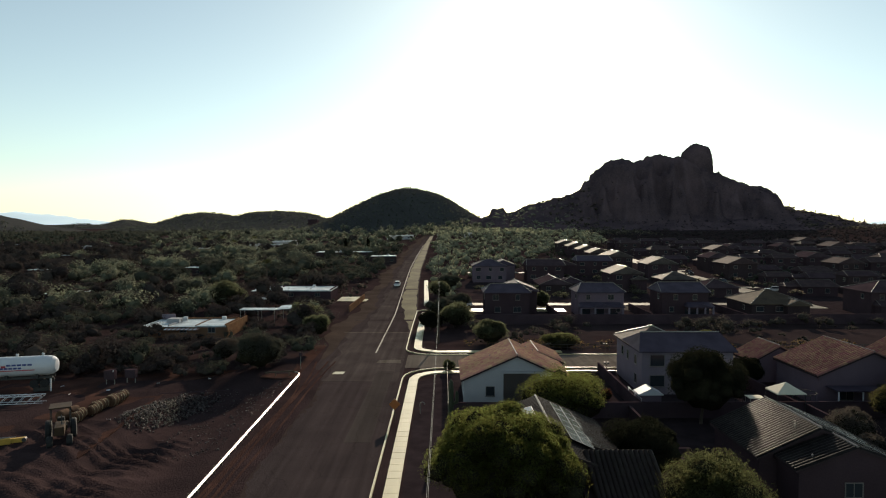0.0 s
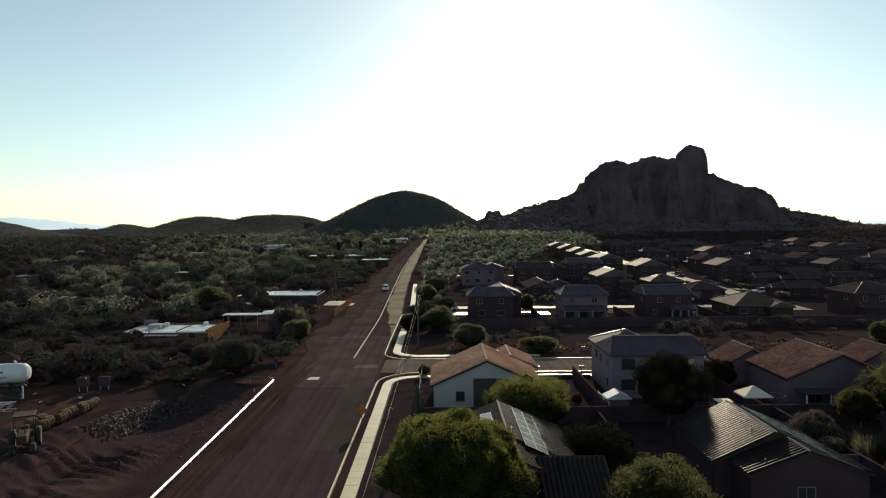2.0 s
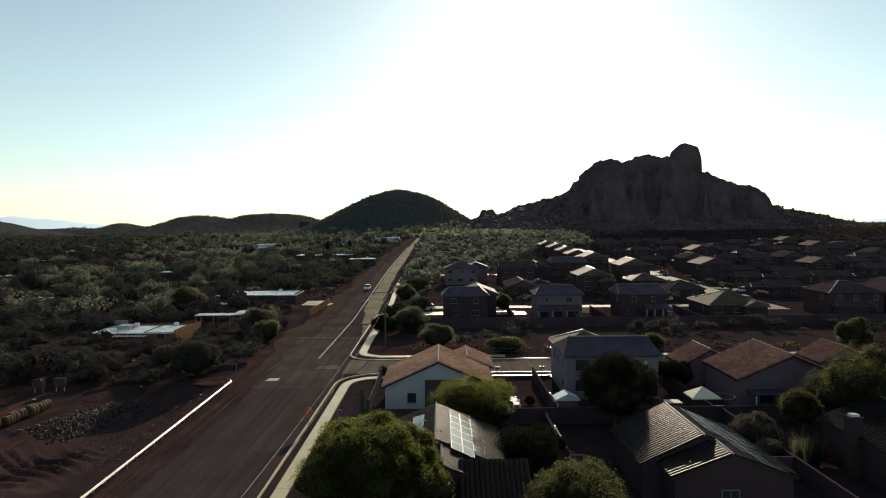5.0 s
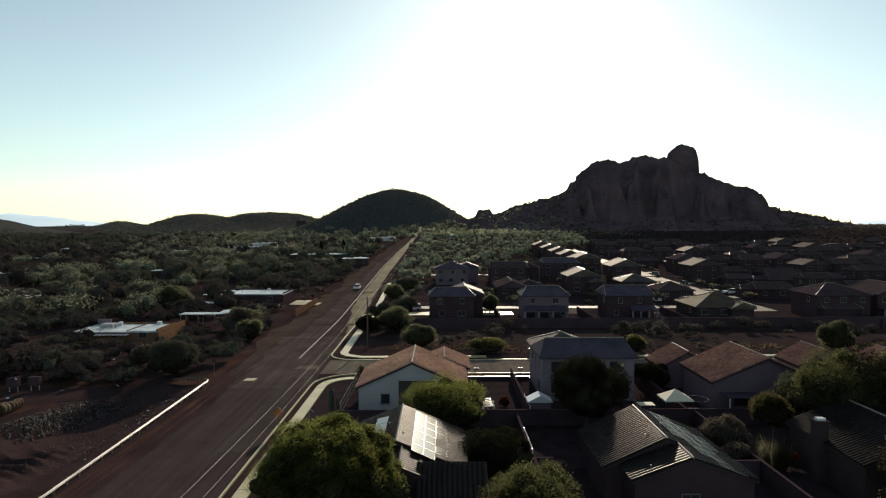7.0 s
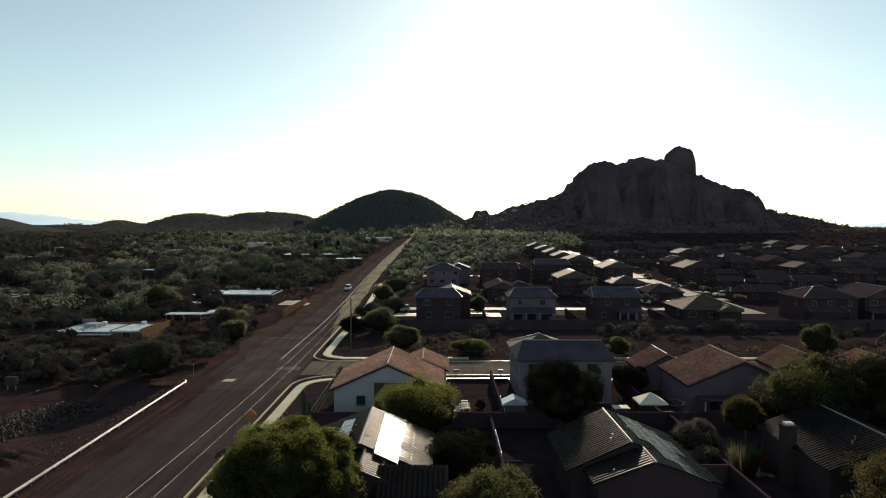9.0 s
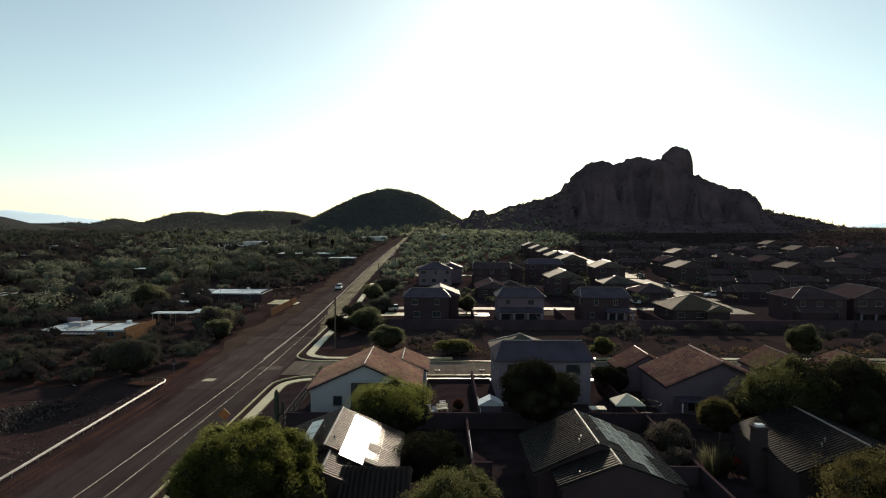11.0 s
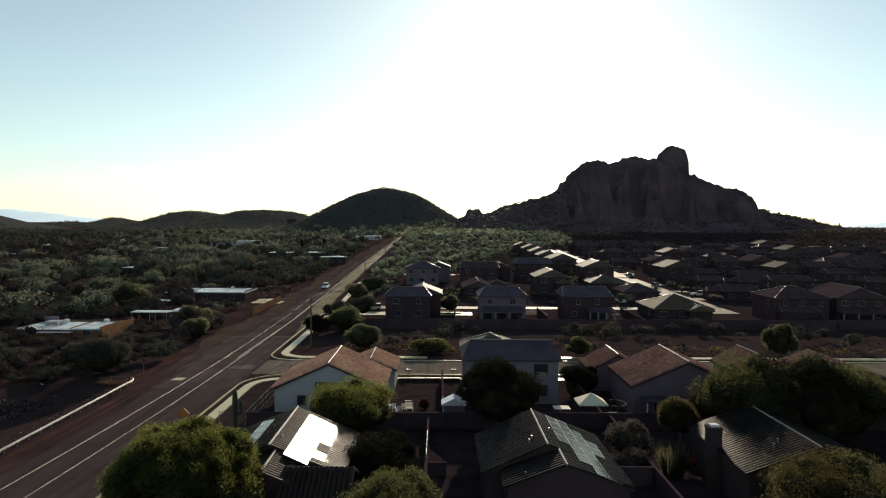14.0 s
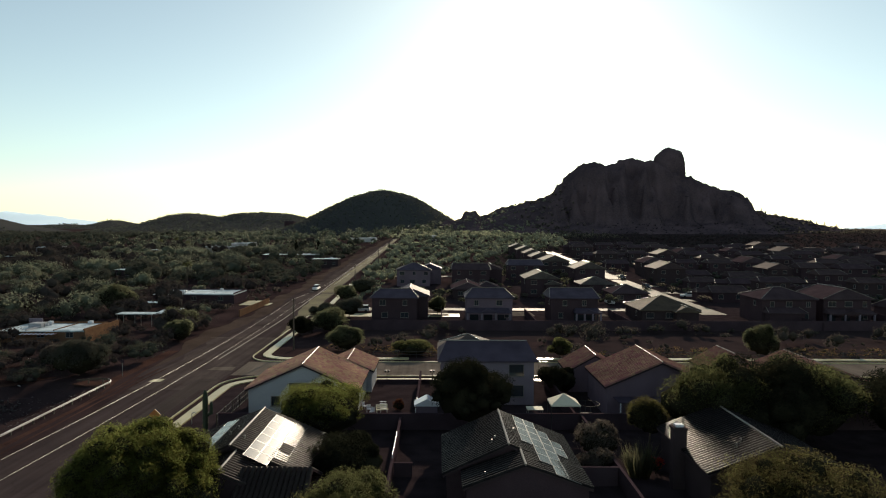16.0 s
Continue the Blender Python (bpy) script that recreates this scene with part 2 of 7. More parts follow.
# flat dark colour that paints the shade inside a patio opening
M_PATIOSHADE = material("patio_shade_sheet", (0.06, 0.05, 0.045), 0.6, vary=0.2, bump=0.1)
M_CAR_DARK = material("dark_grey_car_paint", (0.03, 0.03, 0.035), 0.2, vary=0.1, bump=0, spec=0.6)
M_CAR_WHITE = material("white_car_paint", (0.7, 0.7, 0.7), 0.25, vary=0.1, bump=0, spec=0.6)
M_LEAF_BRIGHT = foliage("mesquite_leaves", (0.030, 0.033, 0.010), 0.56, spread=0.45, through_=7.8)
M_LEAF_GOLD = foliage("golden_leaves", (0.030, 0.0275, 0.012), 0.5, spread=0.3, through_=5.4)
M_LEAF = foliage("palo_verde_leaves", (0.052, 0.055, 0.033), 0.5, spread=0.3, through_=4.4)
M_LEAF_DARK = foliage("dark_evergreen_leaves", (0.013, 0.014, 0.009), 0.3, spread=0.25, through_=3.0)
M_LEAF_DEEP = foliage("deep_green_leaves", (0.068, 0.072, 0.052), 0.32, spread=0.15, second=(0.044, 0.040, 0.035), vary=0.4, through_=1.8)
M_LEAF_OLIVE = foliage("olive_leaves", (0.036, 0.038, 0.017), 0.5, spread=0.28, through_=5.2)
M_DRYGRASS = foliage("dry_grass", (0.120, 0.082, 0.034), 0.55, spread=0.25, through_=3.2)
M_REED = foliage("reed_blades", (0.062, 0.060, 0.036), 0.5, spread=0.3, through_=2.4)
M_FLOWER = foliage("red_blossom", (0.36, 0.035, 0.03), 0.5, spread=0.3, through_=2.0)
M_SCRUB = foliage("desert_scrub_leaves", (0.080, 0.070, 0.058), 0.38, spread=0.15, second=(0.050, 0.040, 0.036), vary=0.4, through_=2.2)
M_THICKET = foliage("dark_thicket_leaves", (0.060, 0.051, 0.046), 0.25, spread=0.12, second=(0.040, 0.032, 0.031), vary=0.4, through_=1.5)
# lighter leaves for the far trees, some distance haze put into the colour
M_WOODLAND = foliage("woodland_leaves", (0.150, 0.165, 0.112), 0.42, spread=0.15, second=(0.092, 0.088, 0.068), vary=0.45, through_=2.3)
# slope and shaded scrub: glare and butte shade are put into the leaf colours
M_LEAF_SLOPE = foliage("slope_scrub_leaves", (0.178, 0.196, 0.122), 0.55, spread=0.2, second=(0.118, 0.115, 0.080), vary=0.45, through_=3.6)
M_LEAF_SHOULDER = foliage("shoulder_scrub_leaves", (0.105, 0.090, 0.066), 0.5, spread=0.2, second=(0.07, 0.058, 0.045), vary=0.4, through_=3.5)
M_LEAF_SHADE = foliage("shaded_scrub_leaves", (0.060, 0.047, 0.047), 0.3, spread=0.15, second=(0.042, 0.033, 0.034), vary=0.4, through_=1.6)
M_LEAF_HILL = foliage("hill_scrub_leaves", (0.080, 0.086, 0.070), 0.42, spread=0.2, second=(0.050, 0.050, 0.045), vary=0.4, through_=2.2)
M_STREET = material("pale_glare_paving", (0.23, 0.198, 0.140), 0.65, vary=0.5, scale=0.35, second=(0.12, 0.103, 0.08), bump=0.2, spec=0.07)
M_SIDESTREET = asphalt("grey_brown_street", (0.165, 0.138, 0.115), (0.10, 0.083, 0.072))
M_SAGUARO = material("cactus_skin", (0.03, 0.04, 0.02), 0.7, vary=0.2, scale=2, bump=0.3)


# the matt dense inside of a bush takes the hue of its leaves
CORES = {m_.name: material(m_.name + "_inside", c_, 0.95, vary=0.45, scale=1.0, second=tuple(0.5 * q for q in c_), bump=0.6, spec=0.0, random_by="island", spread=0.25)
         for m_, c_ in ((M_THICKET, (0.054, 0.045, 0.041)), (M_LEAF_DEEP, (0.062, 0.064, 0.048)), (M_WOODLAND, (0.125, 0.132, 0.092)), (M_LEAF_SLOPE, (0.200, 0.200, 0.138)), (M_LEAF_HILL, (0.082, 0.088, 0.072)), (M_LEAF_SHADE, (0.055, 0.043, 0.043)))}


# ---- mesh helpers ----
def mesh_from(name, verts, faces, mats, mat_index=None, smooth=False):
    verts, faces = np.asarray(verts, dtype=np.float32), np.asarray(faces, dtype=np.int32)
    me = bpy.data.meshes.new(name)
    k = faces.shape[1]
    me.vertices.add(len(verts))
    me.vertices.foreach_set("co", verts.ravel())
    me.loops.add(faces.size)
    me.loops.foreach_set("vertex_index", faces.ravel())
    me.polygons.add(len(faces))
    me.polygons.foreach_set("loop_start", np.arange(0, faces.size, k, dtype=np.int32))
    for m in mats:
        me.materials.append(m)
    if mat_index is not None:
        me.polygons.foreach_set("material_index", np.asarray(mat_index, dtype=np.int32))
    if smooth:
        me.polygons.foreach_set("use_smooth", np.ones(len(faces), dtype=bool))
    me.update(calc_edges=True)
    me.validate()
    return me


def part(name, bm, mat, parent=None, label=""):
    """One bmesh as one mesh object under a thing or a part."""
    bmesh.ops.recalc_face_normals(bm, faces=bm.faces)
    me = bpy.data.meshes.new(name)
    bm.to_mesh(me)
    bm.free()
    me.materials.append(mat)
    ob = new(name, me)
    if parent:
        ob.parent = parent
    if label:
        ob["label"] = label
    return ob


def thing(name, m, label, category, group="", kind=""):
    m = Matrix.Translation((0, 0, float(rise(m.translation.x, m.translation.y)))) @ m
    ob = new(name)
    ob.matrix_world = m
    return tagged(ob, label, category, group, kind)


def box(bm, x0, x1, y0, y1, z0, z1, m=None, bevel=0.0):
    vs = [bm.verts.new((x, y, z)) for z in (z0, z1) for x, y in ((x0, y0), (x1, y0), (x1, y1), (x0, y1))]
    fs = [bm.faces.new([vs[i] for i in q]) for q in ((3, 2, 1, 0), (4, 5, 6, 7), (0, 1, 5, 4), (1, 2, 6, 5), (2, 3, 7, 6), (3, 0, 4, 7))]
    if bevel:
        es = list({ed for f in fs for ed in f.edges})
        r = bmesh.ops.bevel(bm, geom=es, offset=bevel, segments=2, affect="EDGES", profile=0.6)
        vs = list({v for f in r["faces"] for v in f.verts} | {v for v in vs if v.is_valid})
    if m:
        for v in vs:
            v.co = m @ v.co
    return bm


def tube(bm, p, q, r0, r1=None, n=8, caps=True):
    """A tapered round bar from p to q."""
    p, q = Vector(p), Vector(q)
    r1 = r0 if r1 is None else r1
    rot = (q - p).to_track_quat("Z", "Y").to_matrix()
    rings = []
    for c, r in ((p, r0), (q, r1)):
        rings.append([bm.verts.new(c + rot @ Vector((r * math.cos(2 * math.pi * i / n), r * math.sin(2 * math.pi * i / n), 0))) for i in range(n)])
    for i in range(n):
        bm.faces.new((rings[0][i], rings[0][(i + 1) % n], rings[1][(i + 1) % n], rings[1][i]))
    if caps:
        bm.faces.new(rings[0][::-1])
        bm.faces.new(rings[1])
    return bm


def lathe(bm, profile, m=Matrix.Identity(4), n=20):
    """A turned body about z from (radius, height) pairs."""
    rings = [[bm.verts.new(m @ Vector((r * math.cos(2 * math.pi * i / n), r * math.sin(2 * math.pi * i / n), h))) for i in range(n)] for r, h in profile]
    for a_, b_ in zip(rings, rings[1:]):
        for i in range(n):
            bm.faces.new((a_[i], a_[(i + 1) % n], b_[(i + 1) % n], b_[i]))
    bm.faces.new(rings[0][::-1])
    bm.faces.new(rings[-1])
    return bm


def prism(bm, outline, z0, z1):
    """An outline in plan, raised from z0 to z1."""
    lo, hi = [bm.verts.new((x, y, z0)) for x, y in outline], [bm.verts.new((x, y, z1)) for x, y in outline]
    n = len(outline)
    bm.faces.new(hi)
    bm.faces.new(lo[::-1])
    for i in range(n):
        bm.faces.new((lo[i], lo[(i + 1) % n], hi[(i + 1) % n], hi[i]))
    return bm


def strip(bm, left, right, z0, z1):
    """A band between two lines in plan, with sides down to z0."""
    rows = []
    for (x0, y0), (x1, y1) in zip(left, right):
        g0, g1 = float(rise(x0, y0)), float(rise(x1, y1))
        rows.append([bm.verts.new(c) for c in ((x0, y0, z0 + g0), (x0, y0, z1 + g0), (x1, y1, z1 + g1), (x1, y1, z0 + g1))])
    for r, s in zip(rows, rows[1:]):
        for i in range(3):
            bm.faces.new((r[i], r[i + 1], s[i + 1], s[i]))
    bm.faces.new(rows[0][::-1])
    bm.faces.new(rows[-1])
    return bm


def arc(cx, cy, r, a0, a1, n=10):
    return [(cx + r * math.cos(radians(a0 + (a1 - a0) * i / n)), cy + r * math.sin(radians(a0 + (a1 - a0) * i / n))) for i in range(n + 1)]


def smoothstep(a_, b_, x):
    t_ = np.clip((np.asarray(x, float) - a_) / (b_ - a_), 0, 1)
    return t_ * t_ * (3 - 2 * t_)


# ---- lie of the land ----
def value_noise(x, y, s, seed=0):
    """Smooth 2D noise in -1..1, vectorised."""
    x, y = np.asarray(x, float) / s, np.asarray(y, float) / s
    xi, yi = np.floor(x), np.floor(y)
    fx, fy = x - xi, y - yi
    fx, fy = fx * fx * (3 - 2 * fx), fy * fy * (3 - 2 * fy)

    def h(i, j):
        v = np.sin(i * 127.1 + j * 311.7 + seed * 74.7) * 43758.5453
        return (v - np.floor(v)) * 2 - 1
    return (h(xi, yi) * (1 - fx) + h(xi + 1, yi) * fx) * (1 - fy) + (h(xi, yi + 1) * (1 - fx) + h(xi + 1, yi + 1) * fx) * fy


def fractal(x, y, s, seed=0, octaves=4):
    return sum(value_noise(x, y, s / 2 ** k, seed + k) / 2 ** k for k in range(octaves))


RISE_Y = (-4000, 140, 200, 285, 380, 460, 540, 620, 665, 720, 800, 1000, 9000)
RISE_Z = (0, 0, 0.5, 2.0, 4.5, 7.5, 11.5, 15.5, 17.5, 17.5, 10, 0, 0)


def rise(x, y):
    """The land climbs from the estate to the saddle between the hill and the butte, less so to the west."""
    return np.interp(y, RISE_Y, RISE_Z) * np.interp(x, (-700, -150, -60, -20), (0.1, 0.4, 0.75, 1.0))


def ground_z(x, y):
    """Flat by the crossing, climbing beyond; a drainage pit and furrowed spoil beside the yard."""
    x, y = np.asarray(x, float), np.asarray(y, float)
    z = rise(x, y)
    pit = smoothstep(-21.6, -26.0, x) * smoothstep(-36.0, -31.0, x) * smoothstep(48, 64, y) * smoothstep(92, 82, y)
    z = z - 1.7 * pit
    spoil = smoothstep(-24.0, -29.0, x) * smoothstep(-47, -42, x) * smoothstep(44, 50, y) * smoothstep(72, 64, y)
    z = z + spoil * (0.2 + 0.5 * (1 - np.abs(np.sin((x * 0.5 + y * 0.87 + 0.9 * value_noise(x, y, 4, 3)) * 1.7))) ** 1.5 * (0.65 + 0.5 * value_noise(x, y, 5, 8)) + 0.15 * value_noise(x, y, 1.3, 5))
    rough = smoothstep(-21.5, -24, x) + smoothstep(112, 118, y) * smoothstep(-1, 4, x)
    z = z + 0.12 * rough * fractal(x, y, 7, 2, 3)
    return z


def axis(near0, near1, step, far0, far1, grow=1.18):
    out, v, d = list(np.arange(near0, near1 + 1e-6, step)), near1, step
    while v < far1:
        d *= grow
        v += d
        out.append(min(v, far1))
    v, d = near0, step
    while v > far0:
        d *= grow
        v -= d
        out.insert(0, max(v, far0))
    return np.array(out)


def grid_mesh(name, xs, ys, zfun, mat, smooth=True):
    X, Y = np.meshgrid(xs, ys)
    Z = zfun(X, Y)
    v = np.stack([X.ravel(), Y.ravel(), Z.ravel()], 1)
    i = np.arange((len(ys) - 1) * len(xs)).reshape(len(ys) - 1, len(xs))[:, :-1].ravel()
    f = np.stack([i, i + 1, i + 1 + len(xs), i + len(xs)], 1)
    return mesh_from(name, v, f, [mat], smooth=smooth)


far_axis = np.concatenate([axis(42, 96, 0.4, -400, 96), np.arange(100, 721, 5.0), np.geomspace(740, 4800, 24)])
gm = grid_mesh("ground", axis(-52, -20, 0.4, -4500, 4500, 1.14), far_axis, lambda x, y: ground_z(x, y) - 0.06 * smoothstep(112, 150, y), M_DIRT)
ground = tagged(new("ground", gm), "brown desert soil with a drainage pit", "ground", kind="structure")


def backing(name, zfun, x0, x1, y0, y1, n, mat, label):
    me = grid_mesh(name, np.linspace(x0, x1, n), np.linspace(y0, y1, n), zfun, mat)
    return tagged(new(name, me), label, "hill", kind="structure")


def mound(cx, cy, h, wl, wr, wy, seed=3):
    """A rounded hill with unlike flanks and shallow gullies."""
    def f(x, y):
        u = np.where(x < cx, (x - cx) / wl, (x - cx) / wr)
        r2 = u * u + ((y - cy) / wy) ** 2
        return h * np.exp(-r2) * (1 + 0.07 * fractal(x, y, h * 1.3, seed)) - 2.5 * smoothstep(2.2, 3.4, r2)
    return f


def ranged(*hills):
    return lambda x, y: np.maximum.reduce([q(x, y) for q in hills])


HILLS = {
    "middle": (mound(-33, 735, 60.0, 102, 84, 110), -270, 150, 520, 960),
    "left_near": (ranged(mound(-560, 1500, 41, 92, 130, 220), mound(-400, 1510, 48, 130, 170, 240, 9)), -950, 100, 1050, 2000),
    "left_far": (ranged(mound(-1040, 2100, 28, 46, 40, 160), mound(-1180, 2080, 13, 60, 50, 160, 9)), -1600, -760, 1600, 2600),
    "left_edge": (mound(-905, 1200, 43, 330, 70, 200), -1600, -560, 700, 1700),
}
hill_fun = {}
for key, (fun, x0, x1, y0, y1) in HILLS.items():
    backing("hill", fun, x0, x1, y0, y1, 110, M_HILL, "dark green scrub-covered desert hill against the light")
    hill_fun[key] = fun


# the butte: a talus skirt, a cliff band, and a rounded knob on top
def ridge_height(x):
    xs_ = [-60, 0, 36, 50, 53, 63, 67, 95, 130, 146, 149, 156, 158, 166, 176, 192, 200, 208, 214, 226, 252, 284, 305, 341, 345, 404, 436, 480, 560, 680]
    zs_ = [8, 17, 24, 27, 33, 33, 29, 40, 48, 58, 66, 69, 76, 82, 89, 90, 86, 87, 93, 94, 91, 76, 67, 56, 41, 27.5, 21, 13, 4, 0]
    return np.interp(x, xs_, zs_)


def butte_z(x, y):
    w = fractal(x, y, 60, 11, 4)
    crag = fractal(x, y * 0.35, 17, 21, 4)
    top = ridge_height(x + 2 * value_noise(x, y, 16, 4)) + 1.6 * fractal(x, y, 9, 31, 3)
    d = (665 - y) / 150 + 0.05 * w
    d = np.where(y > 672, (y - 672) / 150, np.clip(d, 0, None))
    talus = np.clip(1 - d, 0, 1) ** 1.25
    cliff = smoothstep(0.36, 0.08, d + 0.11 * crag + 0.035 * value_noise(x, y, 5, 41))
    ledge = np.floor(cliff * 3.5) / 3.5
    body = np.minimum(top, 44)
    z = body * talus * (0.78 + 0.22 * cliff) + np.clip(top - 44, 0, None) * (0.6 * cliff + 0.4 * ledge) + (1.6 * w + 0.8 * crag) * smoothstep(1.0, 0.7, d) + 2.4 * (np.abs(fractal(x, y, 6.5, 51, 3)) - 0.42) * smoothstep(0.75, 0.3, d)
    return z * smoothstep(-60, 0, x) * smoothstep(700, 600, x) - 1.5 * smoothstep(0.95, 1.05, d)


me = grid_mesh("butte", np.linspace(-65, 705, 420), np.concatenate([np.linspace(500, 700, 170), np.linspace(704, 860, 20)]), butte_z, M_BUTTE)
butte = tagged(new("butte", me), "dark craggy volcanic butte with cliffs and a talus skirt", "butte", kind="structure")
bm = bmesh.new()
bmesh.ops.create_icosphere(bm, subdivisions=5, radius=1)
for v in bm.verts:
    c = v.co.copy()
    k = 1 + 0.06 * noise.fractal(c * 2.2, 1.0, 2.0, 4)
    p4 = (abs(c.x) ** 2.7 + abs(c.y) ** 2.7 + abs(c.z) ** 2.5) ** (1 / 2.65)
    c = c / p4 * k
    v.co = Vector((267.5 + 16.0 * c.x, 672 + 16 * c.y, 76 + 27 * c.z))
for f in bm.faces:
    f.smooth = True
knob = part("rock_knob", bm, M_BUTTE)
tagged(knob, "rounded rock dome on top of the butte", "rock", kind="structure")

# far ranges; distance haze is put into their pale colour and a glow
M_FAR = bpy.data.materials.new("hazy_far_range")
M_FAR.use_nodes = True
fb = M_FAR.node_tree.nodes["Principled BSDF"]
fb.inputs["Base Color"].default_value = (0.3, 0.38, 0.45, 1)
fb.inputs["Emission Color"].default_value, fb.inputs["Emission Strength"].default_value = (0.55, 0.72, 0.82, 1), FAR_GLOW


def far_z(x, y):
    return (128 * np.clip(1 - np.abs(x + 3350) / 1400, 0, 1) + 105 * np.clip(1 - np.abs(x - 3500) / 700, 0, 1)) * (1 + 0.3 * fractal(x, y, 260, 5)) * np.clip(1 - np.abs(y - 4300) / 350, 0, 1)


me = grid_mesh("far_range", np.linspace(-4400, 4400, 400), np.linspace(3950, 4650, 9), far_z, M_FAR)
tagged(new("backdrop", me), "far mountain range with haze painted in as pale blue glow", "mountains", kind="structure")

# ---- roads and walks ----
def flat(name, outline, z0, z1, mat, label, category="road", kind="structure"):
    g = float(rise(sum(q[0] for q in outline) / len(outline), sum(q[1] for q in outline) / len(outline)))
    return tagged(part(name, prism(bmesh.new(), outline, z0 + g, z1 + g), mat), label, category, kind=kind)


ROAD_Y = (106, 150, 212, 275, 330, 400, 450, 500, 560)
ROAD_L = (-19.5, -19.6, -20.4, -21.8, -21.4, -19.8, -17.6, -15.5, -11.5)
ROAD_C = (-11.35, -11.4, -13.0, -14.2, -14.2, -13.6, -12.8, -11.4, -8.5)
ROAD_R = (-5.75, -6.0, -7.9, -9.0, -8.8, -8.9, -8.6, -7.6, -5.0)


def edge(off, y0, y1, step=10):
    n = max(2, int((y1 - y0) / step))
    return [(off, y0 + (y1 - y0) * i / n) for i in range(n + 1)]


def lane(table, off, y0, y1, step=6):
    """A line along the far road: one of its edges, moved sideways."""
    n = max(2, int((y1 - y0) / step))
    ys_ = [y0 + (y1 - y0) * i / n for i in range(n + 1)]
    return [(float(np.interp(y, ROAD_Y, table)) + off, y) for y in ys_]


def ragged(table, off, y0, y1, loose):
    """As lane, with a worn uneven edge."""
    rng = random.Random(int(y0 * 10 + off * 7))
    return [(x + loose * (0.6 * math.sin(y * 0.23) * math.sin(y * 0.071 + 1) + 0.3 * math.sin(y * 0.61 + off) + rng.uniform(-0.14, 0.14)), y) for x, y in lane(table, off, y0, y1, 1.8)]


tagged(part("road", strip(bmesh.new(), [(-16.6, 15), (-16.7, 66), (-17.4, 86), (-19.5, 96)] + lane(ROAD_L, 0, 106, 558), [(-5.75, 15), (-5.75, 66), (-5.75, 86), (-5.75, 96)] + lane(ROAD_R, 0, 106, 558), -0.2, 0.03), M_ASPHALT), "old grey asphalt road with patches and cracks", "road", kind="structure")
tagged(part("road_shoulder", strip(bmesh.new(), edge(-20.6, 20, 112), edge(-16.0, 20, 112), -0.2, 0.022), M_DIRT), "red dirt verge beside the road", "ground", kind="structure")
tagged(part("turning_lane", strip(bmesh.new(), [(x + 4.2 * max(0.0, 1 - (y - 122) / 45), y) for x, y in ragged(ROAD_C, 0.7, 122, 556, 0.55)], ragged(ROAD_R, -0.45, 122, 556, 0.3), 0.0, 0.038), M_TAN), "sandy worn outer lane of the road, sun glare painted in", "road", kind="structure")
flat("cross_street", [(-5.75, 94.2), (230, 94.6), (230, 103.4), (-5.75, 103.4)], -0.2, 0.026, M_SIDESTREET, "grey brown asphalt residential cross street")
flat("side_track", [(-26, 89), (-18.9, 86), (-18.9, 112), (-22.4, 112), (-23, 95)], -0.15, 0.018, M_REDDIRT, "dirt verge where a track leaves the road", "ground")
flat("work_yard", [(-70, 56), (-34, 58), (-36, 86), (-30, 93), (-46, 90), (-70, 86)], -0.15, 0.02, M_REDDIRT, "red soil of the work yard", "ground")
flat("asphalt_patch", [(-9.9, 62), (-7.2, 62), (-7.2, 92), (-9.6, 92)], 0, 0.036, M_PATCH, "darker repaired strip of asphalt")
rg = random.Random(5)
for i, (wide, up, m_) in enumerate(((1.1, 0.0330, M_DUSTY), (0.5, 0.0345, M_DIRT))):
    ys_ = [20 + 0.9 * k for k in range(82)]
    lf = [(-17.9 - max(0.0, (y - 84) * 0.14), y) for y in ys_]
    rt = [(-16.7 - max(0.0, (y - 84) * 0.2) + wide * (0.5 + 0.5 * math.sin(y * 0.31) * math.sin(y * 0.13 + 1) + rg.uniform(-0.3, 0.3)), y) for y in ys_]
    tagged(part("road_edge", strip(bmesh.new(), lf, rt, 0.0, up), m_), "dusty ragged edge of the asphalt beside the verge", "ground", kind="structure")
# paler strip that paints the grazing sheen of the far road
tagged(part("worn_lane", strip(bmesh.new(), ragged(ROAD_L, 3.4, 124.0, 545, 1.0), ragged(ROAD_C, -0.5, 124.0, 545, 0.4), 0.0, 0.037), M_CROSSING), "inner lane of the far road with low sun sheen painted in", "road", kind="structure")
ys_ = [100 + 1.6 * k for k in range(280)]
west = [float(np.interp(y, ROAD_Y, ROAD_L)) for y in ys_]
lf = [(w_ - min(1.0, (y - 100) / 22) * (2.2 + rg.uniform(-0.25, 0.25) + 0.5 * math.sin(y * 0.43 + 1) + 1.2 * math.sin(y * 0.11)), y) for w_, y in zip(west, ys_)]
rt = [(w_ + 0.5 + (2.4 * min(1.0, (y - 100) / 12) if y < 126 else 3.4) * (0.5 + 0.35 * math.sin(y * 0.09)) * (0.75 + 0.2 * math.sin(y * 0.37)) * rg.uniform(0.9, 1.05), y) for w_, y in zip(west, ys_)]
tagged(part("sandy_verge", strip(bmesh.new(), lf, rt, 0.0, 0.0395), M_SANDY), "pale sandy verge with ragged edges beside the road", "ground", kind="structure")
ys_ = [86 + 1.3 * k for k in range(31)]
lf = [(-16.4 - 0.06 * (y - 86) + 0.5 * math.sin(y * 0.5) + rg.uniform(-0.2, 0.2), y) for y in ys_]
rt = [(-6.3 + rg.uniform(-0.15, 0.15), y) for y in ys_]
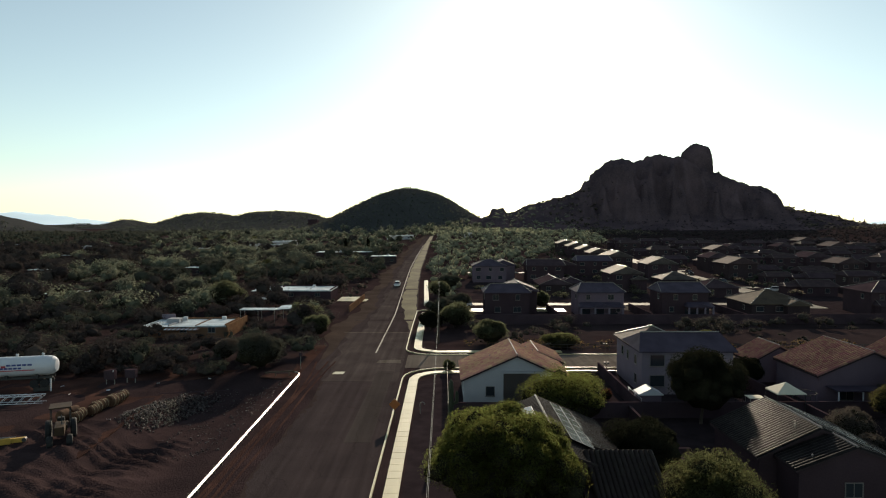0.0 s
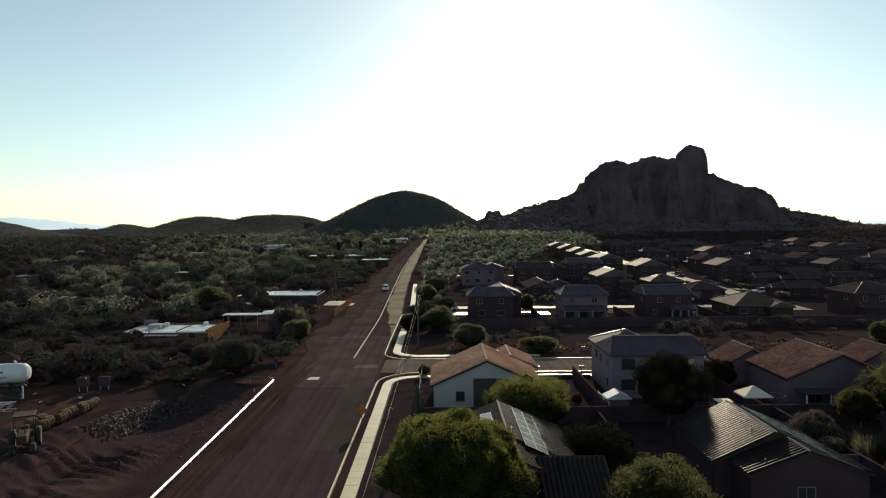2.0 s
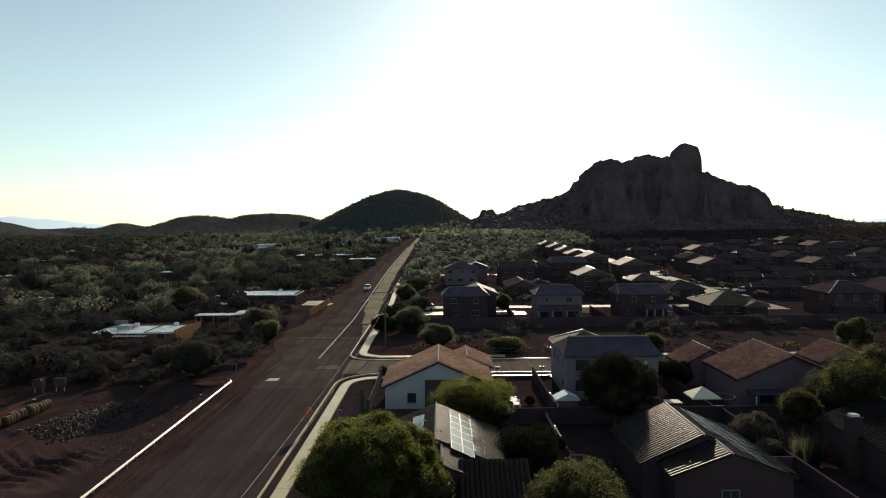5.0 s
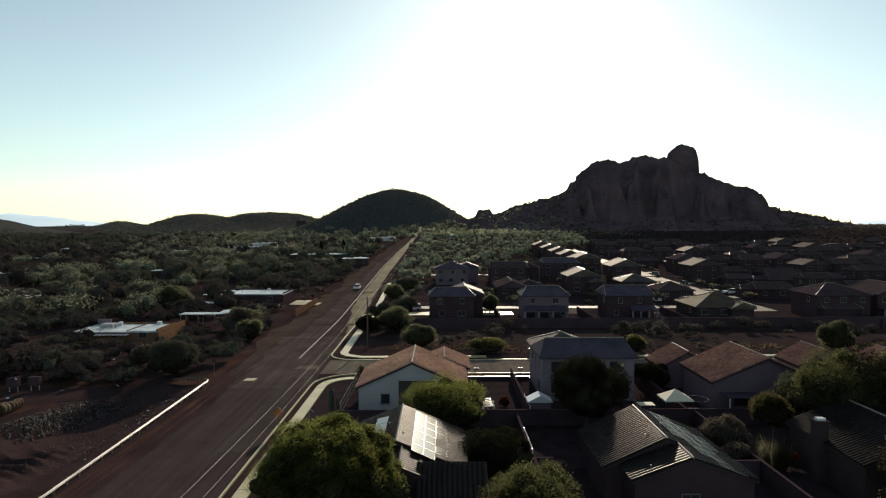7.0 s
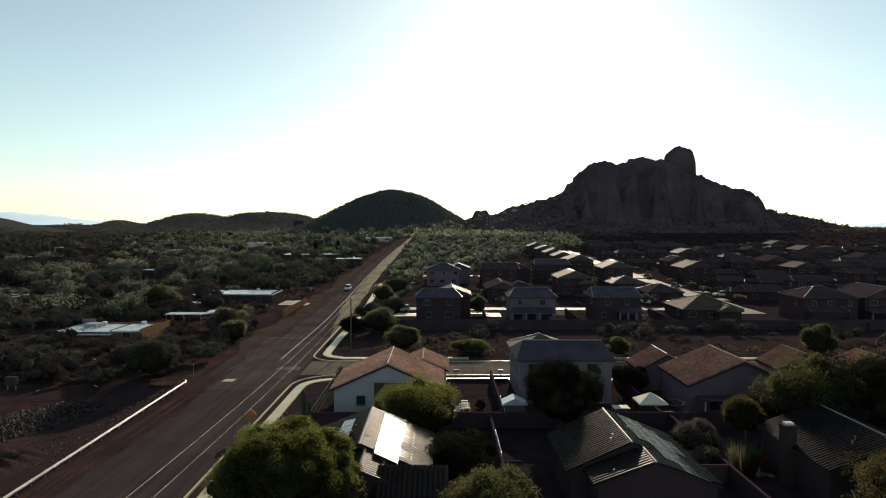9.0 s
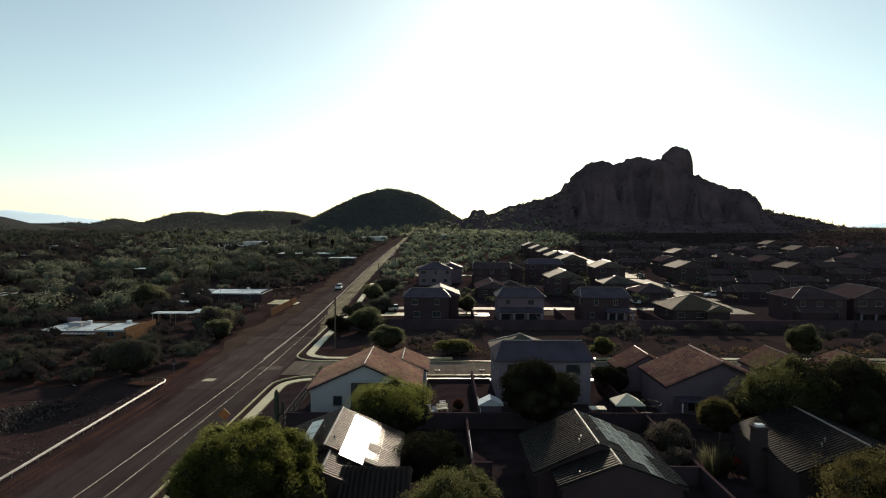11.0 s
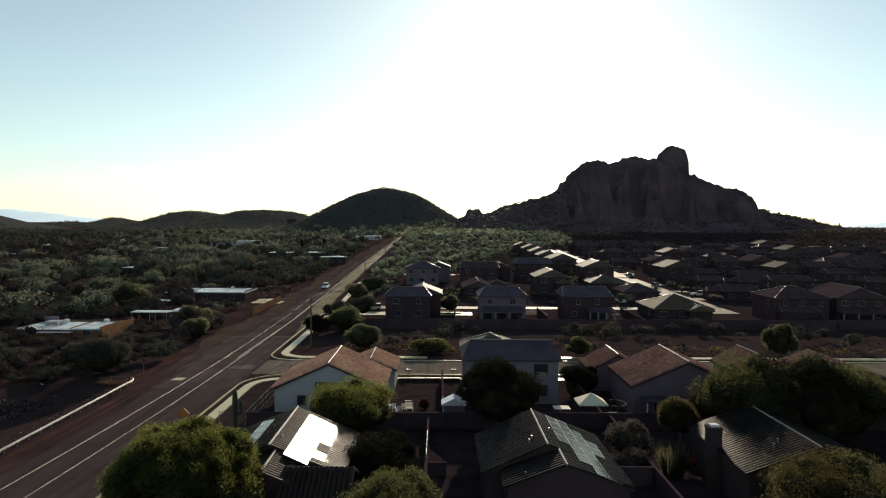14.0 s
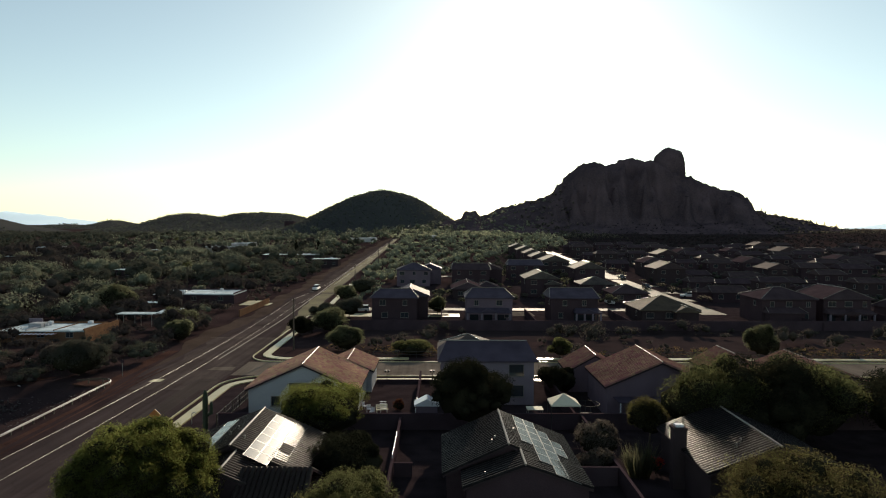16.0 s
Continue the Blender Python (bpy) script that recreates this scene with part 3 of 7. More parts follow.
tagged(part("worn_crossing", strip(bmesh.new(), lf, rt, 0.0, 0.0355), M_CROSSING), "paler worn asphalt where the streets cross", "road", kind="structure")
for k, (x0_, bend) in enumerate(((-18.2, 0.0), (-18.7, 0.4), (-19.2, 1.1), (-17.8, -0.3))):
    mid = [(x0_ + 0.35 * math.sin(y * 0.07 + k) - bend * max(0.0, (y - 78) / 9) ** 1.6, y) for y in np.arange(46, 99, 1.5)]
    tagged(part("wheel_rut", strip(bmesh.new(), [(x - 0.14, y) for x, y in mid], [(x + 0.14 + 0.05 * math.sin(y), y) for x, y in mid], 0.0, 0.0365 + 0.0008 * k), M_REDDIRT), "worn wheel rut in the dirt verge", "ground", kind="structure")
flat("concrete_patch", [(-16.0, 90.2), (-14.4, 90.2), (-14.3, 91.7), (-15.8, 91.7)], 0, 0.042, M_CONC, "pale concrete patch in the asphalt")
flat("concrete_patch", [(-10.4, 97.5), (-6.5, 97.2), (-6.7, 99.6), (-10.0, 99.4)], 0, 0.042, M_WORN, "paler patch in the asphalt")
tagged(part("lane_line", strip(bmesh.new(), lane(ROAD_C, 0, 105, 420), lane(ROAD_C, 0.25, 105, 420), 0, 0.043), M_PAINT), "worn white lane line", "road marking", kind="structure")
flat("stop_line", [(-19.5, 124.2), (-6.4, 124.2), (-6.4, 124.6), (-19.5, 124.6)], 0, 0.043, M_WORN, "worn pale band across the road", "road marking")


def walkway(name, line, width, z1, mat, label):
    """A band of that width along a line in plan, offset to the line's right."""
    left, right = [], []
    for i, p in enumerate(line):
        a_, b_ = Vector(line[max(0, i - 1)]), Vector(line[min(len(line) - 1, i + 1)])
        d = (b_ - a_).normalized()
        left.append(p)
        right.append((p[0] + d.y * width, p[1] - d.x * width))
    return tagged(part(name, strip(bmesh.new(), left, right, -0.15, z1), mat), label, "pavement", kind="structure")


near_kerb = [(-5.9, 20), (-5.85, 60), (-5.75, 87)] + arc(0.3, 87.8, 6.0, 178, 92, 9) + [(20, 94.1), (60, 94.2), (130, 94.4)]
near_walk = [(-4.85, 20), (-4.8, 60), (-4.72, 86)] + arc(0.3, 87.0, 5.0, 178, 94, 9) + [(20, 92.3), (60, 92.4), (130, 92.6)]
far_kerb = [(130, 103.7), (60, 103.5), (20, 103.4), (-1.5, 103.2)] + arc(-1.4, 108.2, 5.0, 266, 182, 9) + [(-6.5, 125), (-6.4, 152)] + arc(-3.6, 152.4, 2.8, 178, 95, 6)
far_walk = [(130, 105.6), (60, 105.4), (20, 105.2), (-1.0, 105.0)] + arc(-0.9, 109.6, 4.2, 262, 184, 9) + [(-5.2, 125), (-5.1, 150)] + arc(-2.9, 150.2, 2.2, 178, 95, 6)
walkway("kerb", near_kerb, 0.18, 0.17, M_CONC, "pale concrete kerb")
walkway("kerb", far_kerb, 0.18, 0.17, M_CONC, "pale concrete kerb")
def slab_walk(line, width, z1, label, step=1.5):
    """A pavement of separate concrete slabs along a line, offset to its right, with open joints."""
    p_ = tagged(new("pavement"), label, "pavement", kind="structure")
    pts = [Vector(q) for q in line]
    lens = [0.0]
    for a_, b_ in zip(pts, pts[1:]):
        lens.append(lens[-1] + (b_ - a_).length)

    def at(d):
        d = min(max(d, 0), lens[-1] - 1e-4)
        i = next(k_ for k_ in range(len(pts) - 1) if lens[k_ + 1] > d)
        t_ = (d - lens[i]) / (lens[i + 1] - lens[i])
        way = (pts[min(i + 1, len(pts) - 1)] - pts[i]).normalized()
        return pts[i].lerp(pts[i + 1], t_), way
    n = int(lens[-1] / step)
    for i in range(n):
        (a_, wa), (b_, wb) = at(i * step + 0.02), at((i + 1) * step - 0.02)
        dz = random.Random(i).uniform(-0.008, 0.008)
        o = [(a_.x, a_.y), (a_.x + wa.y * width, a_.y - wa.x * width), (b_.x + wb.y * width, b_.y - wb.x * width), (b_.x, b_.y)]
        part("slab", prism(bmesh.new(), o, -0.15, z1 + dz), M_CONC, p_)


slab_walk([(x, y) for x, y in near_walk if x < 40], 1.25, 0.14, "pale concrete slab pavement along the road")
slab_walk([(x, y) for x, y in far_walk if x < 40], 1.35, 0.14, "pale concrete slab pavement along the road")
walkway("pavement", [(40, 105.3), (60, 105.4), (230, 105.8)][::-1], 1.35, 0.14, M_CONC, "pale concrete pavement along the cross street")
walkway("pavement", [(20, 92.3), (60, 92.4), (130, 92.6)], 1.25, 0.13, M_CONC, "pale concrete pavement along the cross street")
walkway("pavement", [(-4.9, 163), (-5.3, 178), (-6.0, 200), (-6.6, 224)], 1.3, 0.14, M_CONC, "pale concrete pavement")
walkway("driveway_apron", [(-3.2, 157.5), (12, 158), (30, 158)], 5.0, 0.05, M_CONC, "pale concrete drive")

# residential streets of the estate; low sun glare is put into their pale colour
tagged(part("estate_street", strip(bmesh.new(), edge(90.6, 158, 400), edge(97.0, 158, 400), -0.1, 0.03), M_STREET), "pale residential street with low sun glare painted in", "road", kind="structure")
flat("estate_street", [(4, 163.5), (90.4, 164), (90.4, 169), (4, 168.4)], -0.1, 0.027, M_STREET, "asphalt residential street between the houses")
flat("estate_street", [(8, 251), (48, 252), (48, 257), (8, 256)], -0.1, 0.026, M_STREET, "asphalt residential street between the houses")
for x in (24.0, 45, 63, 112, 134, 154):
    flat("driveway", [(x - 3.4, 154.5), (x + 3.4, 154.5), (x + 3.0, 163.4), (x - 3.0, 163.4)], -0.1, 0.035, M_SIDESTREET, "pale concrete drive before an estate house", "pavement")
for y in (186, 205, 224, 262, 281, 300, 350, 385):
    flat("driveway", [(97.2, y - 2.5), (102.0, y - 2.5), (102.0, y + 2.5), (97.2, y + 2.5)], -0.1, 0.036, M_STREET, "pale concrete drive before an estate house", "pavement")

# ---- plants ----
RNG = np.random.default_rng(7)


def leaf_blades(centres, normals, size, rng, long_=1.5, wide=0.42, loose=0.85):
    """One leaf or leaf spray a centre: a small pointed blade turned at random."""
    n = len(centres)
    nv = normals + rng.normal(0, loose, (n, 3))
    nv /= np.linalg.norm(nv, axis=1, keepdims=True) + 1e-9
    t1 = np.cross(nv, rng.normal(0, 1, (n, 3)))
    t1 /= np.linalg.norm(t1, axis=1, keepdims=True) + 1e-9
    t2 = np.cross(nv, t1)
    s = (size * rng.uniform(0.6, 1.4, n))[:, None]
    a_, b_ = t1 * s * long_, t2 * s * wide
    v = np.stack([centres - a_ * 0.8 - b_, centres - a_ * 0.8 + b_, centres + a_ * 1.2], 1).reshape(-1, 3)
    return v, np.arange(3 * n).reshape(n, 3)


def crown_points(n, rng, lobes, rx, ry, rz):
    """Points and outward ways on the shell of a crown made of uneven lobes."""
    u = rng.normal(0, 1, (lobes, 3))
    u /= np.linalg.norm(u, axis=1, keepdims=True)
    u[:, 2] = np.abs(u[:, 2]) * 0.9 - 0.15
    lc = u * (rng.uniform(0.35, 0.78, (lobes, 1)) if lobes < 200 else rng.uniform(0.62, 0.82, (lobes, 1)))
    lr = rng.uniform(0.2, 0.52, lobes) * min(1.0, (16 / lobes) ** 0.4)
    k = rng.integers(0, lobes, n)
    d = rng.normal(0, 1, (n, 3))
    d /= np.linalg.norm(d, axis=1, keepdims=True)
    reach = rng.uniform(0.7, 1.14, n)
    stray = rng.random(n) < 0.09
    reach = np.where(stray, 1.0 + 0.34 * rng.random(n) ** 2, reach)
    p = lc[k] + d * (lr[k] * reach)[:, None]
    keep = p[:, 2] > -0.62
    p, d = p[keep], d[keep]
    out = d * 0.6 + p * 0.6 + np.array([0, 0, 0.25])
    k_ = 1.0 / np.percentile(np.abs(p), 99.0, axis=0)
    p, lc, lr = p * k_, lc * k_, lr * k_.mean()
    return p * np.array([rx, ry, rz]), out, lc * np.array([rx, ry, rz]), lr * min(rx, ry, rz)


def shell(n, rng, lobes, rx, ry, rz, heart):
    """As crown_points, but only what lies outside the heart and the other lobes, most of it on the upper side."""
    p, o, lc, lr = crown_points(int(n * 3.2), rng, lobes, rx, ry, rz)
    k = np.array([rx, ry, rz])
    r_ = np.linalg.norm(p / k, axis=1)
    keep = (r_ > heart) & (rng.random(len(p)) < np.clip(0.12 + 1.3 * p[:, 2] / rz, 0.10, 1.0))
    for c, q in zip(lc, lr):
        keep &= np.linalg.norm((p - c) / k, axis=1) * min(rx, ry, rz) > 0.66 * q
    p, o = p[keep][:n], o[keep][:n]
    return p, o, lc, lr


def blob(c, r, rng, stretch=(1, 1, 1), fine=1):
    """A rough low-poly lump that closes the inside of a crown."""
    bm_ = bmesh.new()
    bmesh.ops.create_icosphere(bm_, subdivisions=fine, radius=1)
    v = np.array([q.co for q in bm_.verts]) * rng.uniform(0.75, 1.15, (len(bm_.verts), 1))
    f = np.array([[q.index for q in g.verts] for g in bm_.faces])
    bm_.free()
    return v * r * np.array(stretch) + c, f


BALL_V, BALL_F = blob(np.zeros(3), 1.0, np.random.default_rng(1))
HEART_V, HEART_F = blob(np.zeros(3), 1.0, np.random.default_rng(2), fine=3)


def tree_mesh(seed, rx, ry, rz, base, n, size, mat, lobes=16, core=0.48):
    """Crown centred above the origin at the height base + rz."""
    rng = np.random.default_rng(seed)
    p, o, lc, lr = shell(n, rng, lobes, rx, ry, rz, 0.66)
    v, f = leaf_blades(p, o, size, rng, long_=1.9, wide=0.42, loose=0.7)
    # dark lumps behind the leaves paint the crown's own shade
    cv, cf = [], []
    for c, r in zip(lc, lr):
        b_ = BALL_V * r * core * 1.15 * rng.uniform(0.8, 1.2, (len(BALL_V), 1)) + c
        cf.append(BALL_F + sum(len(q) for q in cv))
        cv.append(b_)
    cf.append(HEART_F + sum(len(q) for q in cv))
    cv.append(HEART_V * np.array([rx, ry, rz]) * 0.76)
    cv, cf = np.concatenate(cv), np.concatenate(cf)
    lift = np.array([0, 0, base + rz * 0.75])
    tri_v, leaf_f = np.concatenate([v, cv]) + lift, f
    me_ = bpy.data.meshes.new("crown")
    verts = tri_v.astype(np.float32)
    me_.vertices.add(len(verts))
    me_.vertices.foreach_set("co", verts.ravel())
    tri = (cf + len(v)).astype(np.int32)
    loops = np.concatenate([leaf_f.ravel(), tri.ravel()]).astype(np.int32)
    me_.loops.add(len(loops))
    me_.loops.foreach_set("vertex_index", loops)
    starts = (np.arange(len(leaf_f) + len(tri)) * 3).astype(np.int32)
    me_.polygons.add(len(starts))
    me_.polygons.foreach_set("loop_start", starts)
    me_.materials.append(mat)
    me_.materials.append(M_CROWNSHADE)
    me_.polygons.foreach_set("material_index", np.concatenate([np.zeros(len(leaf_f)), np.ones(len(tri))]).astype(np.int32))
    me_.update(calc_edges=True)
    me_.validate()
    return me_


def trunk_bm(seed, base, rz, rx, r=0.14):
    rng = random.Random(seed)
    bm_ = bmesh.new()
    top = Vector((rng.uniform(-0.2, 0.2), rng.uniform(-0.2, 0.2), base))
    tube(bm_, (0, 0, -0.3), top, r * 1.5, r, 8)
    for i in range(5):
        a_ = i * 1.257 + rng.uniform(-0.4, 0.4)
        mid = top + Vector((math.cos(a_) * rx * 0.25, math.sin(a_) * rx * 0.25, rz * 0.35))
        tube(bm_, top, mid, r * 0.75, r * 0.45, 6)
        tube(bm_, mid, mid + Vector((math.cos(a_ + 0.3) * rx * 0.3, math.sin(a_ + 0.3) * rx * 0.3, rz * 0.5)), r * 0.45, r * 0.15, 5)
        tube(bm_, mid, mid + Vector((math.cos(a_ - 0.7) * rx * 0.3, math.sin(a_ - 0.7) * rx * 0.3, rz * 0.3)), r * 0.4, r * 0.12, 5)
    return bm_


def tree(x, y, rx, rz, base, n, size, mat, label, seed, ry=None, lobes=16, name="tree"):
    t_ = thing(name, pose(x, y, float(ground_z(x, y) - rise(x, y))), label, "tree" if name == "tree" else "shrub")
    part("trunk", trunk_bm(seed, base, rz, rx, 0.03 + 0.025 * rx), M_BARK, t_)
    c = new("crown", tree_mesh(seed, rx, ry or rx, rz, base, n, size, mat, lobes, 0.72))
    c.parent = t_
    return t_


NEAR_TREES = [
    (4.3, 44.8, 5.3, 4.0, 1.2, 130000, 0.048, M_LEAF_BRIGHT, "large bright green mesquite tree beside the pavement", 240),
    (10.2, 39.2, 2.3, 1.9, 0.6, 14400, 0.064, M_LEAF_BRIGHT, "low leafy mesquite shoots beside the house", 20),
    (13.2, 66.0, 4.6, 2.6, 1.2, 42000, 0.05, M_LEAF_BRIGHT, "spreading green palo verde in a back garden", 60),
    (28.0, 67.9, 4.2, 3.4, 1.9, 32000, 0.075, M_LEAF_DARK, "dense dark evergreen tree before the two-storey house", 80),
    (8.4, 113.0, 3.1, 2.1, 0.4, 11000, 0.095, M_LEAF, "light green tree across the street", 10),
    (17.6, 54.0, 3.5, 2.4, 0.5, 19200, 0.076, M_LEAF_DARK, "dark shrubby tree in a walled back garden", 16),
    (18.6, 43.0, 3.4, 2.6, 0.8, 36000, 0.05, M_LEAF_OLIVE, "olive green bushy tree in a back garden", 44),
    (52.8, 64.0, 4.7, 4.3, 1.2, 38000, 0.066, M_LEAF_OLIVE, "broad olive tree behind the houses", 44),
    (63.0, 66.5, 5.4, 3.9, 1.2, 46000, 0.072, M_LEAF_OLIVE, "wide spreading olive tree behind the houses", 50),
    (73.0, 63.0, 6.5, 4.2, 1.2, 19200, 0.112, M_LEAF_DARK, "wide dark tree behind the houses", 20),
    (57.5, 62.8, 4.9, 4.7, 0.9, 17600, 0.104, M_LEAF_DARK, "dense dark tree shading the chimney house", 24),
    (50.0, 43.5, 6.2, 2.9, 1.0, 46000, 0.05, M_LEAF_GOLD, "spreading golden green tree in a front garden", 60),
    (78.2, 105.4, 2.5, 2.7, 1.2, 12000, 0.085, M_LEAF, "light olive green street tree in the sun", 11),
    (-27.6, 93.6, 3.2, 2.5, 0.5, 24000, 0.066, M_LEAF_DEEP, "grey green tree at the end of the guard rail", 18),
    (-28.2, 131.0, 3.3, 2.4, 0.5, 12000, 0.10, M_LEAF, "sunlit green mesquite beside the carport", 12),
    (-24.2, 121.0, 2.6, 1.9, 0.4, 9000, 0.09, M_LEAF, "green mesquite near the road edge", 10),
    (-53.0, 156.0, 4.2, 3.4, 0.8, 12000, 0.12, M_LEAF, "tall green mesquite among the scrub", 14),
    (-34.0, 97.5, 2.1, 1.6, 0.8, 4000, 0.120, M_SCRUB, "small thorny desert tree", 8),
    (40.3, 61.3, 2.0, 1.6, 0.5, 9000, 0.06, M_SCRUB, "grey brown garden shrub by the wall", 16),
    (45.6, 63.0, 1.9, 1.7, 2.2, 16000, 0.05, M_LEAF_GOLD, "small round golden green garden tree", 26),
    (44.6, 57.9, 0.7, 0.6, 0.4, 900, 0.06, M_FLOWER, "small shrub with red blossom by a wall", 6),
    (39.0, 57.8, 1.7, 1.1, 0.2, 3520, 0.096, M_SCRUB, "brown green garden shrub by the wall", 8),
    (45.5, 107.8, 2.2, 1.5, 0.5, 4160, 0.120, M_LEAF_OLIVE, "small street tree by the pavement", 8),
    (20.5, 109.5, 3.4, 1.2, 0.2, 5600, 0.120, M_LEAF_OLIVE, "low spreading bush by the pavement", 12),
    (41.0, 84.5, 2.6, 1.7, 0.6, 5600, 0.112, M_LEAF_DARK, "dark garden tree between two houses", 10),
    (0.9, 92.5, 0.9, 0.8, 0.2, 1440, 0.080, M_LEAF, "small shrub at the street corner", 6),
    (-2.6, 128.0, 2.6, 1.8, 0.5, 5600, 0.120, M_LEAF_DARK, "dark roadside tree by the power pole", 10),
    (2.6, 131.0, 3.6, 2.4, 0.6, 10000, 0.105, M_LEAF, "grey green mesquite tree beside the road", 8),
    (-0.5, 143.0, 3.2, 2.2, 0.6, 6720, 0.120, M_LEAF_DEEP, "grey green mesquite tree beside the road", 8),
    (3.5, 152.0, 3.0, 2.0, 0.6, 5760, 0.128, M_LEAF_DEEP, "grey green mesquite tree beside the road", 8),
    (-0.4, 178.0, 3.4, 2.3, 0.6, 7000, 0.125, M_LEAF, "grey green mesquite tree beside the road", 8),
    (1.5, 196.0, 3.6, 2.3, 0.6, 5760, 0.144, M_LEAF_DEEP, "grey green mesquite tree beside the road", 8),
    (24.6, 158.0, 2.4, 2.0, 0.6, 5200, 0.12, M_LEAF, "light green garden tree between houses", 10),
]
for i, (x, y, rx, rz, base, n, size, mat, label, lobes) in enumerate(NEAR_TREES):
    tree(x, y, rx, rz, base, n, size, mat, label, 100 + i, lobes=lobes)


def reeds(x, y, r, h, label, seed):
    t_ = thing("reed_clump", pose(x, y, 0), label, "plant")
    rng = np.random.default_rng(seed)
    n = 420
    a_, q = rng.uniform(0, 6.283, n), r * 0.5 * np.sqrt(rng.random(n))
    root = np.stack([q * np.cos(a_), q * np.sin(a_), np.full(n, -0.05)], 1)
    lean = np.stack([np.cos(a_) * rng.uniform(0.1, 0.6, n) * r, np.sin(a_) * rng.uniform(0.1, 0.6, n) * r, h * rng.uniform(0.55, 1.0, n)], 1)
    side = np.stack([-np.sin(a_ + 1), np.cos(a_ + 1), 0 * a_], 1) * 0.022
    v = np.stack([root - side, root + side, root + lean * 0.6 + side, root + lean * 0.6 - side, root + lean * np.array([1.25, 1.25, 1.0])], 1).reshape(-1, 3)
    b = 5 * np.arange(n)[:, None]
    f = np.concatenate([b + np.array([[0, 1, 2]]), b + np.array([[0, 2, 3]]), b + np.array([[3, 2, 4]])])
    c = new("foliage", mesh_from("reed_foliage", v, f, [M_REED]))
    c.parent = t_


def ocotillo(x, y, h, label):
    t_ = thing("ocotillo", pose(x, y, 0), label, "shrub")
    rng = random.Random(3)
    for i in range(34):
        bm_ = bmesh.new()
        a_, lean = rng.uniform(0, 6.28), rng.uniform(0.1, 0.5)
        p = Vector((0, 0, 0))
        q = Vector((math.cos(a_) * lean * h * 0.45, math.sin(a_) * lean * h * 0.45, h * rng.uniform(0.45, 0.6)))
        e_ = q + Vector((math.cos(a_) * lean * h * 0.3, math.sin(a_) * lean * h * 0.3, h * rng.uniform(0.25, 0.42)))
        tube(bm_, p, q, 0.05, 0.04, 5)
        tube(bm_, q, e_, 0.04, 0.015, 5)
        part("wand", bm_, M_SCRUB, t_)


reeds(42.9, 57.2, 1.7, 3.3, "tall clump of pale green garden reeds", 5)


def saguaro(x, y, z, h, seed=0):
    rng = random.Random(seed)
    t_ = thing("saguaro", pose(x, y, z - float(rise(x, y))), "tall dark saguaro cactus", "cactus", group="saguaros on the slopes")
    bm_ = bmesh.new()
    lathe(bm_, [(0.28, -0.5), (0.32, h * 0.3), (0.33, h * 0.7), (0.26, h * 0.95), (0.08, h)], n=10)
    part("stem", bm_, M_SAGUARO, t_)
    for s in (1, -1)[:rng.randint(0, 2)]:
        bm_ = bmesh.new()
        z0 = h * rng.uniform(0.4, 0.55)
        tube(bm_, (0, 0, z0), (s * 0.9, 0, z0 + 0.3), 0.2, 0.2, 8)
        tube(bm_, (s * 0.9, 0, z0 + 0.25), (s * 0.9, 0, z0 + h * 0.3), 0.2, 0.12, 8)
        part("arm", bm_, M_SAGUARO, t_)


for i in range(30):
    px, seed = 352 + 8.4 * i + RNG.uniform(-2, 2), i
    y = 640 + RNG.uniform(-6, 40)
    saguaro(px, y, float(butte_z(px, y)), RNG.uniform(3, 6.5), seed)
for i in range(26):
    px, y = -160 + 230 * i / 26 + RNG.uniform(-3, 3), 735 + RNG.uniform(-12, 8)
    saguaro(px, y, float(hill_fun["middle"](np.array(px), np.array(y))), RNG.uniform(1.6, 3.4), 100 + i)


def cypress(x, y, h_):
    t_ = thing("cypress", pose(x, y, 0), "slim dark cypress standing above the woodland", "tree", group="slim cypresses")
    part("trunk", tube(bmesh.new(), (0, 0, -0.3), (0, 0, h_ * 0.3), 0.2, 0.15), M_BARK, t_)
    c_ = new("crown", tree_mesh(int(abs(x)), 0.9, 0.9, h_ * 0.5, 0.3, 1500, 0.22, M_LEAF_DARK, 14))
    c_.parent = t_


def palm(x, y, h_):
    t_ = thing("palm", pose(x, y, 0), "tall fan palm with sunlit fronds above the woodland", "tree", group="fan palms")
    part("trunk", tube(bmesh.new(), (0, 0, -0.3), (0, 0, h_), 0.25, 0.18), M_BARK, t_)
    bm_, rng = bmesh.new(), random.Random(int(abs(x)))
    for i in range(26):
        a_, up = i * 2.4, rng.uniform(-0.9, 1.0)
        c, s_ = math.cos(a_), math.sin(a_)
        p0, p1, p2 = Vector((0, 0, h_)), Vector((c * 1.1, s_ * 1.1, h_ + 0.8 * up)), Vector((c * 2.0, s_ * 2.0, h_ + 0.6 * up - 0.7))
        w_ = Vector((-s_, c, 0)) * 0.35
        vs = [bm_.verts.new(q) for q in (p0, p1 - w_, p1 + w_, p2)]
        bm_.faces.new((vs[0], vs[1], vs[2]))
        bm_.faces.new((vs[1], vs[3], vs[2]))
    part("crown", bm_, M_LEAF_OLIVE, t_)


for x, y, h_ in ((-54, 352, 10), (-41.5, 352, 10)):
    cypress(x, y, h_)
for x, y, h_ in ((-150, 400, 9), (-138, 395, 10), (-122, 410, 9), (-128, 388, 8), (-60, 215, 8)):
    palm(x, y, h_)


